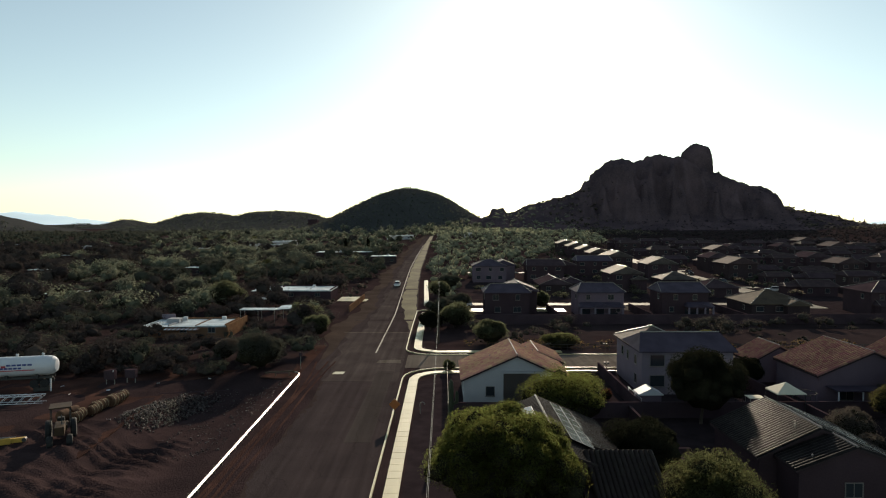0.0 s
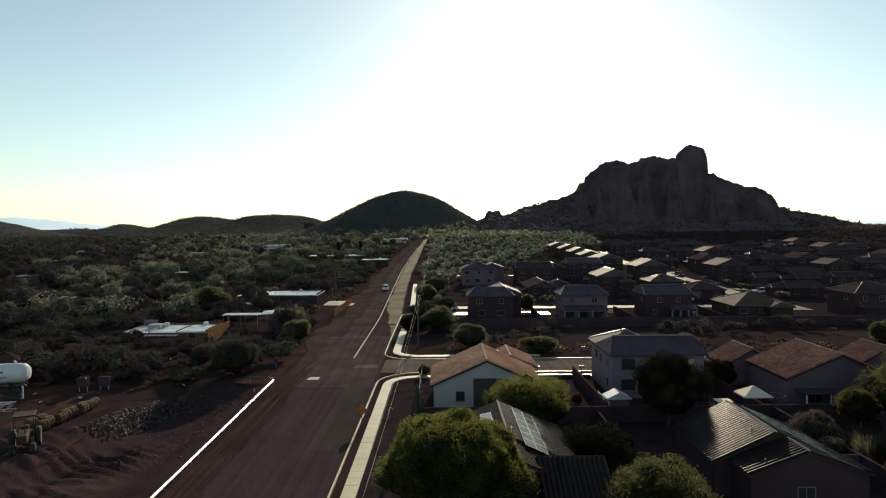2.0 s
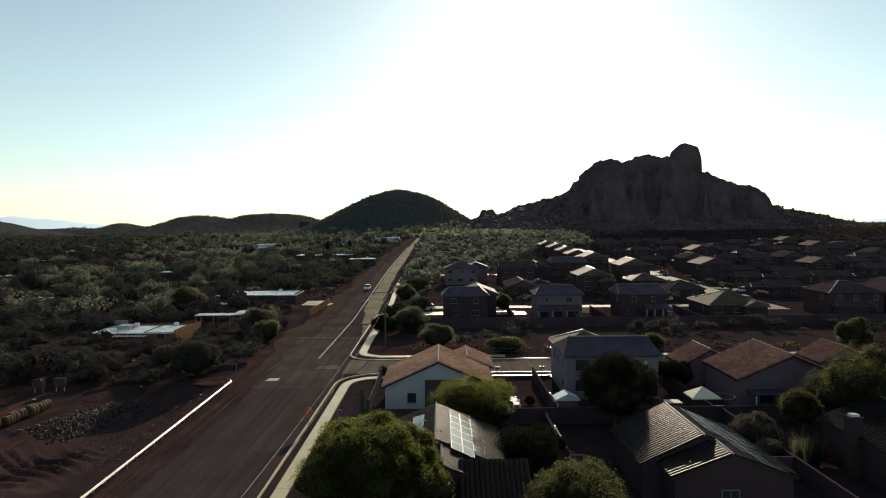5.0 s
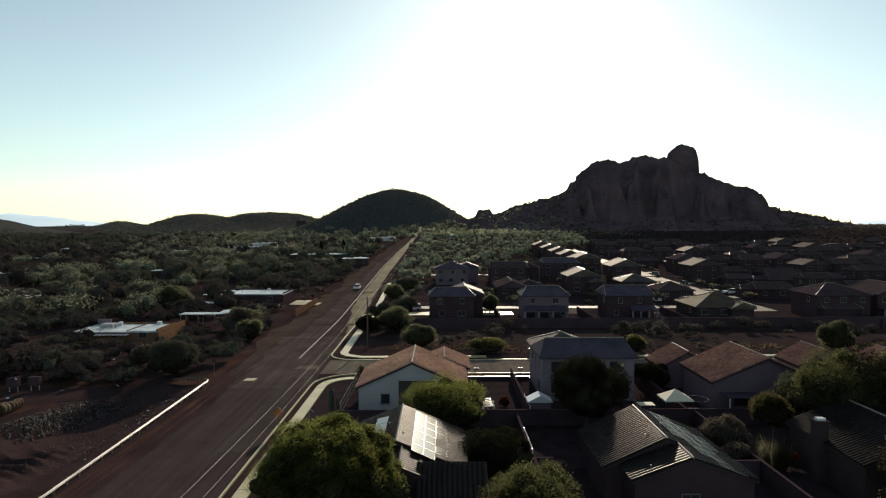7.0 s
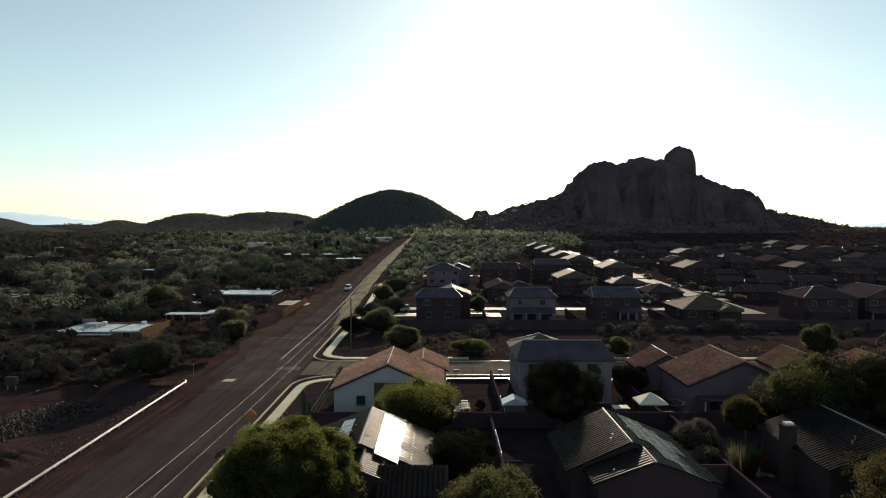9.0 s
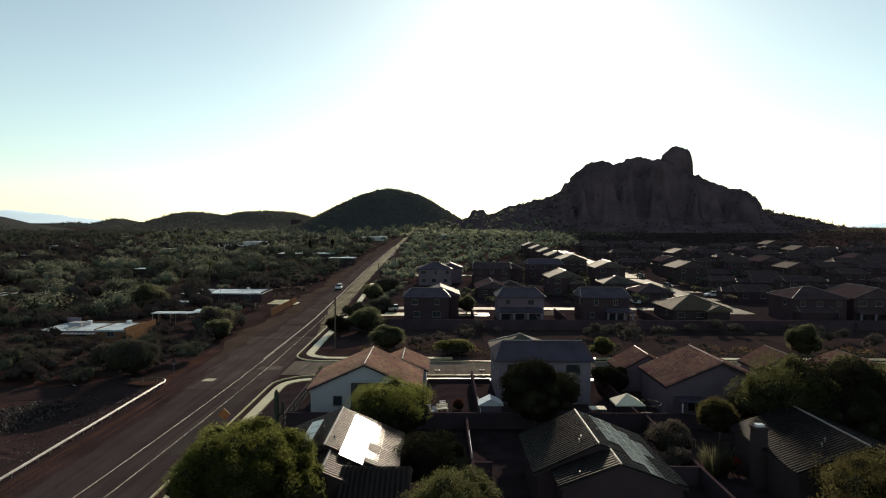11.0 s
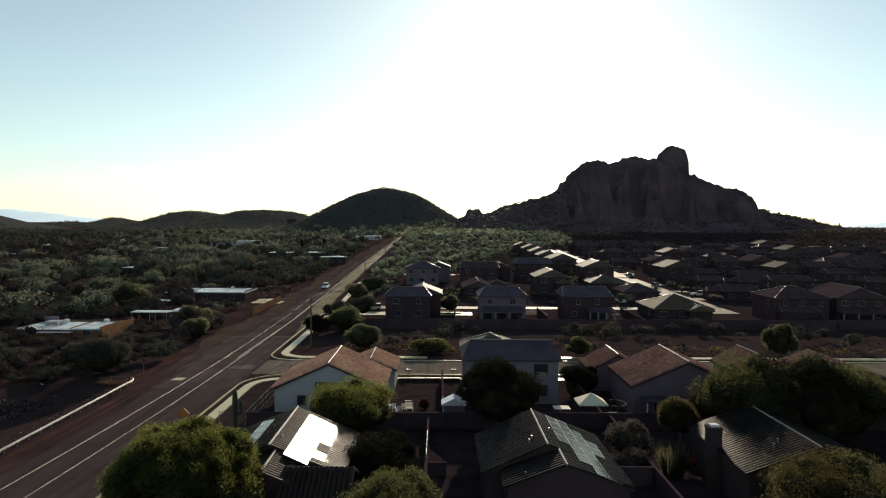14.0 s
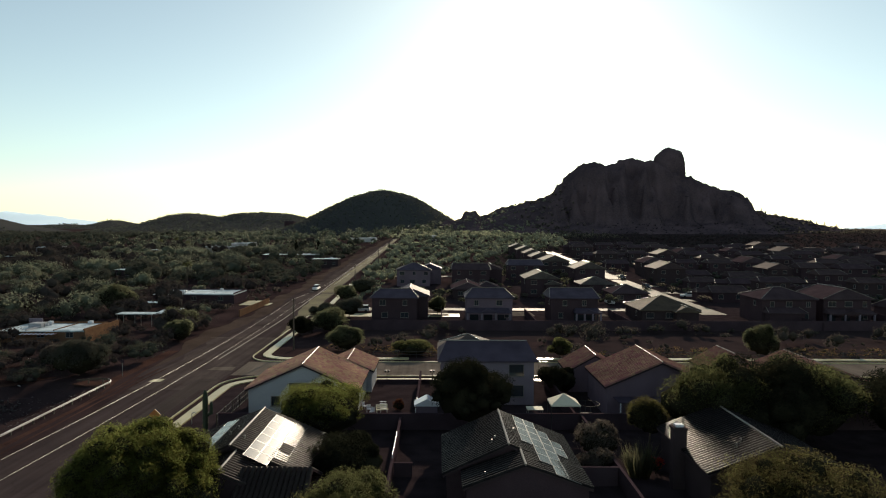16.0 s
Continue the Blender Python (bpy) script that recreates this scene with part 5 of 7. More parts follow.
for q in ((49.4, 52, 5.0), (48.8, 51.4, 4.8)):
    vent(h, *q)

# gabled bungalow with red tiles behind the gardens
for x, y0, y1, zr, label in ((50.8, 74.2, 83.6, 6.5, "grey bungalow with red brown tile gable roof and rear patio"), (70.0, 75.0, 83.0, 6.1, "brown bungalow with red tile roof behind trees")):
    h = thing("house", Matrix.Identity(4), label, "house")
    bm = bmesh.new()
    gable_wall(bm, x - 6.3, x + 6.3, y0, y1, -0.1, 3.75, zr - 0.05, x)
    part("wall", bm, M_GREYSTUCCO, h)
    gable_roof(h, x - 6.3, x + 6.3, y0, y1, x, zr, 3.8, M_TILEDULL, pitch=0.46, amp=0.2)
    bm = bmesh.new()
    gable_wall(bm, x - 8.4, x - 1.4, y0 + 11.5, y0 + 17.0, -0.1, 2.9, 4.75, x - 4.9)
    part("wall", bm, M_GREYSTUCCO, h)
    gable_roof(h, x - 8.4, x - 1.4, y0 + 11.5, y0 + 17.0, x - 4.9, 4.9, 2.95, M_TILEDULL, pitch=0.46, amp=0.2)
    bm = bmesh.new()
    box(bm, x - 5.6, x + 0.2, y0 - 2.6, y0 - 0.2, 2.5, 2.62, pose(0, 0, 0))
    pr = part("patio_roof", bm, M_SLATE, h, "flat blue grey patio cover")
    for xx in (x - 5.4, x - 2.6, x + 0.0):
        part("post", box(bmesh.new(), xx - 0.06, xx + 0.06, y0 - 2.5, y0 - 2.38, -0.1, 2.49), M_WHITE, h)
    part("patio_recess", box(bmesh.new(), x + 0.6, x + 5.0, y0 - 0.05, y0 + 0.02, 0, 2.8), M_PATIOSHADE, h, "dark sheet painting the shade of a patio opening")
    window(h, x - 3.0, y0 - 0.02, 0.8, 1.8, 1.2, "front")
    for q in ((x - 3.4, y0 + 7.2, 4.5), (x - 2.6, y0 + 7.6, 4.9), (x - 1.8, y0 + 8.0, 5.3), (x - 1.0, y0 + 8.4, 5.7)):
        vent(h, *q)


def hip_roof(bm_, x0, x1, y0, y1, ze, zr, ra, rb, over=0.45):
    """A hipped roof with thick eaves; ra, rb: the ridge's ends in plan."""
    x0, x1, y0, y1 = x0 - over, x1 + over, y0 - over, y1 + over
    lo = [bm_.verts.new(c) for c in ((x0, y0, ze - 0.18), (x1, y0, ze - 0.18), (x1, y1, ze - 0.18), (x0, y1, ze - 0.18))]
    e_ = [bm_.verts.new(c) for c in ((x0, y0, ze), (x1, y0, ze), (x1, y1, ze), (x0, y1, ze))]
    for i in range(4):
        bm_.faces.new((lo[i], lo[(i + 1) % 4], e_[(i + 1) % 4], e_[i]))
    bm_.faces.new(lo[::-1])
    a_, b_ = bm_.verts.new((*ra, zr)), bm_.verts.new((*rb, zr))
    if abs(ra[0] - rb[0]) > abs(ra[1] - rb[1]):
        fs = ((e_[0], e_[1], b_, a_), (e_[1], e_[2], b_), (e_[2], e_[3], a_, b_), (e_[3], e_[0], a_))
    else:
        fs = ((e_[0], e_[1], a_), (e_[1], e_[2], b_, a_), (e_[2], e_[3], b_), (e_[3], e_[0], a_, b_))
    for f in fs:
        bm_.faces.new(f)
    return bm_


# two-storey house with hipped slate roof
h = thing("house", Matrix.Identity(4), "two-storey pale stucco house with hipped dark slate roof", "house")
part("wall", box(bmesh.new(), 25.2, 36.8, 79.6, 91.0, -0.1, 5.6), M_PALESTUCCO, h)
part("roof", hip_roof(bmesh.new(), 25.2, 36.8, 79.6, 87.0, 5.6, 7.45, (25.9, 82.6), (36.3, 82.6)), M_SLATE, h)
part("roof", hip_roof(bmesh.new(), 25.2, 33.0, 84.0, 91.0, 5.62, 7.55, (28.9, 87.2), (28.9, 87.8)), M_TILEPALE, h)
bm = bmesh.new()
cap_row(bm, (25.9, 82.6, 7.48), (36.3, 82.6, 7.48), 0.08)
cap_row(bm, (28.9, 87.2, 7.58), (25.0, 91.3, 5.7), 0.08)
cap_row(bm, (28.9, 87.2, 7.58), (32.9, 83.8, 5.8), 0.08)
part("ridge_tiles", bm, M_CAPPALE, h, "pale mortared ridge tiles")
for x, z in ((34.6, 3.6), (34.6, 1.0), (27.2, 3.6), (27.2, 1.0)):
    window(h, x, 79.58, z, 1.9, 1.5, "front", 0)
for y, z in ((82.0, 3.4), (85.5, 3.3), (82.0, 0.9), (88.0, 3.4)):
    window(h, 25.18, y, z, 0.9, 1.3, "left", 0)
for y in (82, 86):
    window(h, 36.82, y, 3.4, 1.2, 1.3, "right")


# ---- the estate behind ----
def estate_house(x, y, w, d, storeys, wall, roof, seed, style, label, wing=None, porch="", bays=0):
    """A stucco house with a hipped, gabled or jerkinhead roof; wing: centre, size and eave of a second block."""
    rng = random.Random(seed)
    h_ = thing("house", pose(x, y, 0), label, "house", group="estate houses")
    z = 2.8 * storeys

    def block(cx, cy, bw, bd, ze, kind, names):
        part(names[0], box(bmesh.new(), cx - bw / 2, cx + bw / 2, cy - bd / 2, cy + bd / 2, -0.1, ze), wall, h_)
        up = 0.43 * min(bw, bd) / 2
        inset = {"hip": min(bw, bd) / 2, "jerkin": 1.5, "gable": 0.25}[kind]
        k = max(0.2, max(bw, bd) / 2 - inset)
        ra, rb = ((cx - k, cy), (cx + k, cy)) if bw > bd else ((cx, cy - k), (cx, cy + k))
        zr = ze + up
        part(names[1], hip_roof(bmesh.new(), cx - bw / 2, cx + bw / 2, cy - bd / 2, cy + bd / 2, ze, zr, ra, rb), roof, h_)
        bm_ = bmesh.new()
        cap_row(bm_, (*ra, zr + 0.03), (*rb, zr + 0.03), 0.10, 0.9)
        for end, corners in ((ra, ((-1, -1), (-1, 1) if bw > bd else (1, -1))), (rb, ((1, 1), (1, -1) if bw > bd else (-1, 1)))):
            for sx, sy in corners:
                cap_row(bm_, (*end, zr + 0.02), (cx + sx * (bw / 2 + 0.45), cy + sy * (bd / 2 + 0.45), ze + 0.04), 0.08, 1.2)
        part("ridge_tiles", bm_, M_CAP if seed < 50 else M_CAPDULL, h_)

    block(0, 0, w, d, z, style, ("wall", "roof"))
    if wing is None and seed >= 50 and seed % 5 != 2:
        side = 1 if seed % 2 else -1
        ww = w * rng.uniform(0.42, 0.55)
        wing = (side * (w / 2 + ww * 0.22), d * rng.uniform(-0.12, 0.3), ww, d * rng.uniform(0.45, 0.6), 2.75 if storeys == 1 or seed % 3 else 4.15, "gable")
    if wing:
        block(*wing, ("wing_wall", "wing_roof"))
    n = 2 if w < 11 else 3
    for s in range(storeys):
        for i in range(n):
            if s or not porch:
                window(h_, -w / 2 + w * (i + 0.5) / n + rng.uniform(-0.5, 0.5), -d / 2 - 0.02, 2.8 * s + 1.0, rng.choice((1.0, 1.4, 1.8)), 1.25, "front", rng.choice((0, 1)))
    window(h_, -w / 2 - 0.02, -d * 0.2, 2.8 * storeys - 1.8, 1.0, 1.2, "left", 0)
    if porch:
        x0, x1 = {"wide": (-w / 2, w / 2 - 0.6), "right": (-w * 0.02, w / 2 + 0.4)}[porch]
        f = -d / 2
        part("porch_roof", hip_roof(bmesh.new(), x0, x1, f - 2.6, f - 0.1, 2.55, 3.35, (x0 + 0.4, f - 0.25), (x1 - 0.4, f - 0.25), 0.15), roof, h_)
        mid = (x0 + x1) / 2
        bm_ = bmesh.new()
        vs = [bm_.verts.new(c) for c in ((mid - 1.9, f - 2.82, 2.56), (mid + 1.9, f - 2.82, 2.56), (mid, f - 2.82, 3.3), (mid - 1.9, f - 0.4, 2.56), (mid + 1.9, f - 0.4, 2.56), (mid, f - 0.4, 3.42))]
        for q in ((0, 1, 2), (3, 5, 4), (0, 2, 5, 3), (1, 4, 5, 2), (0, 3, 4, 1)):
            bm_.faces.new([vs[i] for i in q])
        part("porch_gable", bm_, roof, h_)
        for k in range(bays + 1):
            xx = x0 + 0.2 + (x1 - x0 - 0.4) * k / bays
            part("porch_post", box(bmesh.new(), xx - 0.18, xx + 0.18, f - 2.6, f - 2.25, -0.1, 2.37, bevel=0.03), M_PALESTUCCO, h_)
        part("porch_beam", box(bmesh.new(), x0 + 0.02, x1 - 0.02, f - 2.58, f - 2.28, 2.12, 2.365), wall, h_)
        # dark panes on the wall paint the shade of the porch bays
        for k in range(bays):
            xx = x0 + 0.2 + (x1 - x0 - 0.4) * (k + 0.5) / bays
            part("patio_door", box(bmesh.new(), xx - 0.95, xx + 0.95, f - 0.05, f + 0.03, 0.0, 2.1), M_GLASS, h_)
        window(h_, w / 2 - 1.3 if porch == "wide" else -w / 2 + 2.2, f - 0.02, 1.0, 1.0, 1.2, "front", 0)


WALLS = (("grey", M_GREYSTUCCO), ("tan", M_TANSTUCCO), ("brown", M_ROSESTUCCO))
ROOFS = (("slate grey", M_SLATE), ("dark brown", M_TILEDARK), ("dark", M_SLATE), ("pale grey", M_TILEPALE), ("sun-painted tan", M_TILETAN), ("dark brown", M_TILEEARTH))
# x, y, width, depth, storeys, wall, roof, shape, second block, porch, bays
FRONT_ROW = [
    (14.8, 148.8, 10.2, 7.6, 2, 2, 0, "jerkin", (3.2, 6.0, 8.6, 10.4, 5.5, "gable"), "", 0),
    (36.5, 149.6, 10.5, 8.4, 2, 0, 0, "jerkin", None, "wide", 3),
    (56.0, 150.0, 10.6, 8.8, 2, 2, 0, "gable", None, "right", 3),
    (78.2, 152.4, 13.2, 12.8, 1, 1, 4, "hip", (3.2, -6.0, 5.0, 5.0, 2.7, "gable"), "", 0),
    (105.1, 150.5, 12.5, 10.5, 2, 2, 1, "hip", (-1.5, -5.0, 8.0, 5.0, 2.75, "gable"), "", 0),
    (119, 152, 11, 12, 2, 2, 1, "gable", None, "wide", 3),
    (140, 152, 13, 12, 1, 2, 1, "gable", None, "", 0),
    (160, 153, 11, 11, 2, 2, 1, "hip", None, "", 0),
    (181, 152, 12, 11, 1, 1, 1, "hip", None, "", 0),
    (16.2, 224, 11.4, 10.0, 2, 0, 0, "hip", (5.5, 6.5, 8.0, 9.0, 5.5, "gable"), "", 0),
    (33.5, 194, 9.0, 13.5, 1, 1, 1, "gable", (6.2, 3.0, 7.0, 8.0, 2.75, "hip"), "", 0),
    (36.1, 226, 13.0, 9.0, 2, 2, 1, "gable", (7.6, 6.0, 7.5, 10.5, 5.4, "gable"), "", 0),
    (56.1, 198, 9.6, 12.0, 2, 2, 3, "gable", (3.2, -5.2, 4.4, 5.0, 4.0, "gable"), "", 0),
    (58.0, 246, 13.0, 8.6, 2, 2, 0, "gable", None, "", 0),
    (79.0, 184, 10.0, 10.0, 1, 2, 1, "hip", None, "", 0),
    (75.7, 207, 10.5, 10.0, 1, 2, 3, "hip", None, "", 0),
    (79.0, 233, 10.6, 12.5, 2, 2, 3, "gable", None, "", 0),
    (72.9, 268, 11.0, 13.5, 2, 1, 3, "gable", None, "", 0),
    (71.1, 292, 8.6, 12.0, 2, 2, 3, "gable", None, "", 0),
    (70.9, 314, 8.6, 12.0, 2, 2, 3, "gable", None, "", 0),
    (70.6, 338, 8.8, 12.0, 2, 2, 3, "gable", None, "", 0),
    (69.4, 362, 8.6, 12.5, 2, 1, 3, "gable", None, "", 0),
]
for i, (x, y, w, d, st, wi, ri, style, wing, porch, bays) in enumerate(FRONT_ROW):
    estate_house(x, y, w, d, st, WALLS[wi][1], ROOFS[ri][1], i, style, f"{'two-storey' if st == 2 else 'single-storey'} {WALLS[wi][0]} stucco house with {ROOFS[ri][0]} tile roof", wing, porch, bays)
k = 50
rr = random.Random(11)
for row, y in enumerate((188, 214, 236, 262, 286, 312, 338, 362, 386)):
    x = 105 + rr.uniform(0, 8)
    while x < min(330, 0.72 * y + 40):
        st, wi, ri = rr.choice((1, 2, 2, 1)), rr.choice((1, 2, 2)), rr.choice((1, 5, 5, 1, 5, 1))
        w = rr.uniform(7.6, 10.8)
        d = w * rr.choice((0.7, 0.75, 0.8, 0.72, 1.25))
        if x > 104:
            estate_house(x, y + rr.uniform(-4, 4), w, d, st, WALLS[wi][1], ROOFS[ri][1], k, rr.choice(("gable", "gable", "jerkin", "gable")), f"{'two-storey' if st == 2 else 'single-storey'} {WALLS[wi][0]} stucco house with {ROOFS[ri][0]} tile roof")
            k += 1
        x += rr.uniform(12.5, 16)

p = jitter_grid(10, 300, 160, 405, 7.2, RNG, lambda x, y: (x > east_limit(y) + 4) & (value_noise(x, y, 30, 2) > -0.35) & ~((x > 88) & (x < 99)) & ~((y > 159) & (y < 171) & (x < 92)))
near = (p[:, 0] < 92) & (p[:, 1] < 262)
for q, m_, t_, label in ((near, M_LEAF, WOOD_T, "leafy garden trees between the estate houses"), (~near, M_LEAF_DEEP, FAR_T, "small green garden trees among the estate houses")):
    scatter("garden_trees", p[q], RNG.uniform(0.8, 2.4, q.sum()), rise(p[q, 0], p[q, 1]), t_, m_, label, RNG)
p = np.array([(98.6, y_) for y_ in (176, 199, 210, 228, 252, 259, 270, 292, 310)])
scatter("garden_trees", p, RNG.uniform(1.3, 2.0, len(p)), rise(p[:, 0], p[:, 1]) + 0.8, WOOD_T, M_LEAF_SHOULDER, "round pale street trees along the estate street", RNG)


flat("verge_ground", [(4, 107.0), (240, 107.4), (240, 138), (4, 133.6)], -0.1, 0.012, M_BANK, "dark gravel bank between the street and the estate wall", "ground")
for x0_, x1_, y0_, y1_ in ((3, 300, 139, 230), (30, 330, 230, 310), (55, 330, 310, 405)):
    me = grid_mesh("estate_ground", np.linspace(x0_, x1_, 12), np.arange(y0_, y1_ + 0.1, 5 if y1_ != 230 else 4.55), lambda x, y: rise(x, y) + 0.01, M_GRAVEL)
    tagged(new("estate_ground", me), "dark gravel ground between the estate houses", "ground", kind="structure")


# ---- walls and fences ----
def wall_run(line, height, thick, mat, label, name="garden_wall"):
    bm_ = bmesh.new()
    for (x0, y0), (x1, y1) in zip(line, line[1:]):
        d = Vector((x1 - x0, y1 - y0, 0))
        ang = math.degrees(math.atan2(d.y, d.x))
        m = pose(x0, y0, 0, 0, 0, ang)
        box(bm_, 0, d.length, -thick / 2, thick / 2, -0.2, height, m)
        box(bm_, -0.04, d.length + 0.04, -thick / 2 - 0.03, thick / 2 + 0.03, height, height + 0.07, m)
    return tagged(part(name, bm_, mat), label, "wall", kind="structure")


wall_run([(1.0, 69.8), (82, 70.4)], 1.75, 0.2, M_BLOCK, "brown block garden wall between back yards")
wall_run([(20.8, 44), (20.8, 69.6)], 1.4, 0.2, M_BLOCK, "brown block garden wall between back yards")
wall_run([(20.95, 57.1), (22.6, 57.1)], 1.2, 0.2, M_BLOCK, "short block wall stub beside a gate")
wall_run([(40.6, 40), (40.6, 70.1)], 1.6, 0.2, M_BLOCK, "brown block garden wall between back yards")
wall_run([(36.4, 55.2), (40.4, 55.2)], 1.6, 0.2, M_BLOCK, "brown block side wall")
wall_run([(22.4, 70.2), (22.4, 90.5)], 1.6, 0.2, M_BLOCK, "brown block garden wall between houses")
wall_run([(40.0, 70.5), (40.0, 90.5)], 1.6, 0.2, M_BLOCK, "brown block garden wall between houses")
wall_run([(16.2, 90.4), (25.0, 90.6)], 0.35, 0.2, M_BLOCK, "brown block garden wall along the street")
wall_run([(2.0, 134.2), (70, 134.6), (260, 139)], 2.1, 0.25, M_BLOCK, "long brown block boundary wall of the estate")
wall_run([(1.8, 134), (1.8, 160)], 2.0, 0.2, M_BLOCK, "brown block boundary wall of the estate")
for x in (25.6, 46, 66.5, 107, 129, 150, 171):
    wall_run([(x, 134.7), (x, 156)], 1.7, 0.18, M_BLOCK, "brown block wall between estate gardens")
gravel = flat("yard", [(1.1, 40), (90, 40), (90, 91.8), (1.1, 91.8)], -0.1, 0.012, M_GRAVEL, "dark gravel yards around the houses", "ground")
flat("verge", [(-3.4, 20), (1.1, 20), (1.1, 91.5), (-3.3, 86)], -0.1, 0.014, M_GRAVEL, "brown gravel strip beside the pavement", "ground")


def rail_fence(x, y0, y1, h_, label):
    f_ = thing("fence", Matrix.Identity(4), label, "fence")
    n = int((y1 - y0) / 2.4)
    for i in range(n + 1):
        y = y0 + (y1 - y0) * i / n
        part("post", tube(bmesh.new(), (x, y, -0.1), (x, y, h_), 0.05, 0.05, 8), M_WOOD, f_)
    for z in (h_ - 0.06, 0.9, 0.25):
        part("rail", tube(bmesh.new(), (x, y0, z), (x, y1, z), 0.022, 0.022, 6), M_DARK, f_)
    bm_ = bmesh.new()
    for i in range(int((y1 - y0) / 0.16)):
        y = y0 + 0.16 * i
        box(bm_, x - 0.008, x + 0.008, y, y + 0.016, 0.1, h_ - 0.08)
    part("picket_panel", bm_, M_DARK, f_)


t = thing("fence", Matrix.Identity(4), "dark pipe rail fence along the cross street pavement", "fence")
for i in range(46):
    part("post", tube(bmesh.new(), (14.0 + 2.4 * i, 107.1, -0.1), (14.0 + 2.4 * i, 107.1, 1.1), 0.05, 0.05, 7), M_DARK, t)
for z in (1.05, 0.55):
    part("rail", tube(bmesh.new(), (14.0, 107.1, z), (122.0, 107.1, z), 0.04, 0.04, 7), M_DARK, t)
rail_fence(0.6, 70.2, 91.4, 1.6, "dark metal picket fence with wooden posts along the side yard")


def guard_rail():
    g = thing("guard_rail", Matrix.Identity(4), "galvanised steel guard rail with curved end beside the road", "guard rail")
    line = [(-19.75, 22), (-19.8, 50), (-20.0, 70), (-20.2, 86)] + arc(-22.2, 87.6, 2.0, 0, 115, 10) + [(-25.2, 88.7)]
    prof = ((0.05, 0.0), (0.08, 0.0), (0.16, 0.07), (0.08, 0.14), (0.08, 0.18), (0.16, 0.25), (0.08, 0.32), (0.05, 0.32))
    bm_, rows = bmesh.new(), []
    for i, p_ in enumerate(line):
        a_, b_ = Vector(line[max(0, i - 1)]), Vector(line[min(len(line) - 1, i + 1)])
        d = (b_ - a_).normalized()
        rows.append([bm_.verts.new((p_[0] + d.y * o - d.y * 0.05, p_[1] - d.x * o + d.x * 0.05, 0.47 + 0.7 * z)) for o, z in prof])
    turned = bmesh.new()
    for k, (r_, s_) in enumerate(zip(rows, rows[1:])):
        if k >= 9:
            r_, s_ = [turned.verts.new(q.co) for q in r_], [turned.verts.new(q.co) for q in s_]
        for i in range(len(prof)):
            j = (i + 1) % len(prof)
            (bm_ if k < 9 else turned).faces.new((r_[i], r_[j], s_[j], s_[i]))
    for q in [v for v in bm_.verts if not v.link_faces]:
        bm_.verts.remove(q)
    part("beam", bm_, M_STEEL, g)
    # dark rods paint the shade in the valley of the beam
    for p_, q_ in zip(line[:9], line[1:10]):
        part("groove", tube(bmesh.new(), (p_[0] + 0.045, p_[1], 0.582), (q_[0] + 0.045, q_[1], 0.582), 0.04, 0.04, 6), M_DARK, g)
    # the beam's shaded back is put into this darker wood colour
    part("turned_end", turned, M_WOOD, g, "turned end of the rail with the shade of its back painted in")
    acc = 0.0
    for (x0, y0), (x1, y1) in zip(line, line[1:]):
        seg = math.hypot(x1 - x0, y1 - y0)
        while acc < seg:
            t_ = acc / seg
            x, y = x0 + (x1 - x0) * t_, y0 + (y1 - y0) * t_
            part("post", box(bmesh.new(), x - 0.19, x - 0.05, y - 0.08, y + 0.08, float(ground_z(x, y)) - 0.2, 0.72), M_WOOD, g)
            acc += 1.9
        acc -= seg


guard_rail()

# ---- power line ----
POLES = [(-0.9, 22.5), (-0.8, 113.3), (-1.4, 200.0), (-2.0, 284.0), (-3.4, 366.0), (-4.0, 444.0), (-3.0, 520.0), (-1.5, 590.0)]
for i, (x, y) in enumerate(POLES):
    g = thing("power_pole", pose(x, y, 0), "tall weathered wooden power pole with crossarm", "utility pole", group="power poles along the road")
    part("pole", tube(bmesh.new(), (0, 0, -0.5), (0, 0, 9.3), 0.17, 0.12, 10), M_WOOD, g)
    for z in (9.05, 7.6):
        part("bracket", box(bmesh.new(), -0.05, 0.3, -0.05, 0.05, z - 0.12, z - 0.04), M_WOOD, g)
        part("insulator", lathe(bmesh.new(), [(0.05, z - 0.04), (0.07, z), (0.04, z + 0.03), (0.06, z + 0.08)], pose(0.1, 0, 0), 8), M_STEEL, g)
for (dx, za, sag) in ((0.1, 9.1, 0.95), (0.1, 7.85, 0.85)):
    for i, ((x0, y0), (x1, y1)) in enumerate(zip(POLES, POLES[1:])):
        bm = bmesh.new()
        pts = [Vector((x0 + (x1 - x0) * s / 24 + dx, y0 + (y1 - y0) * s / 24, za + (1 - s / 24) * float(rise(x0, y0)) + s / 24 * float(rise(x1, y1)) - 4 * sag * (s / 24) * (1 - s / 24))) for s in range(25)]
        rings = [[bm.verts.new(q + Vector((0.009 * math.cos(k * 1.2566), 0, 0.009 * math.sin(k * 1.2566)))) for k in range(5)] for q in pts]
        for r_, t_ in zip(rings, rings[1:]):
            for k in range(5):
                bm.faces.new((r_[k], r_[(k + 1) % 5], t_[(k + 1) % 5], t_[k]))
        tagged(part("power_line", bm, M_WIRE), "thin pale overhead wire hung between poles", "cable", group="overhead wires")

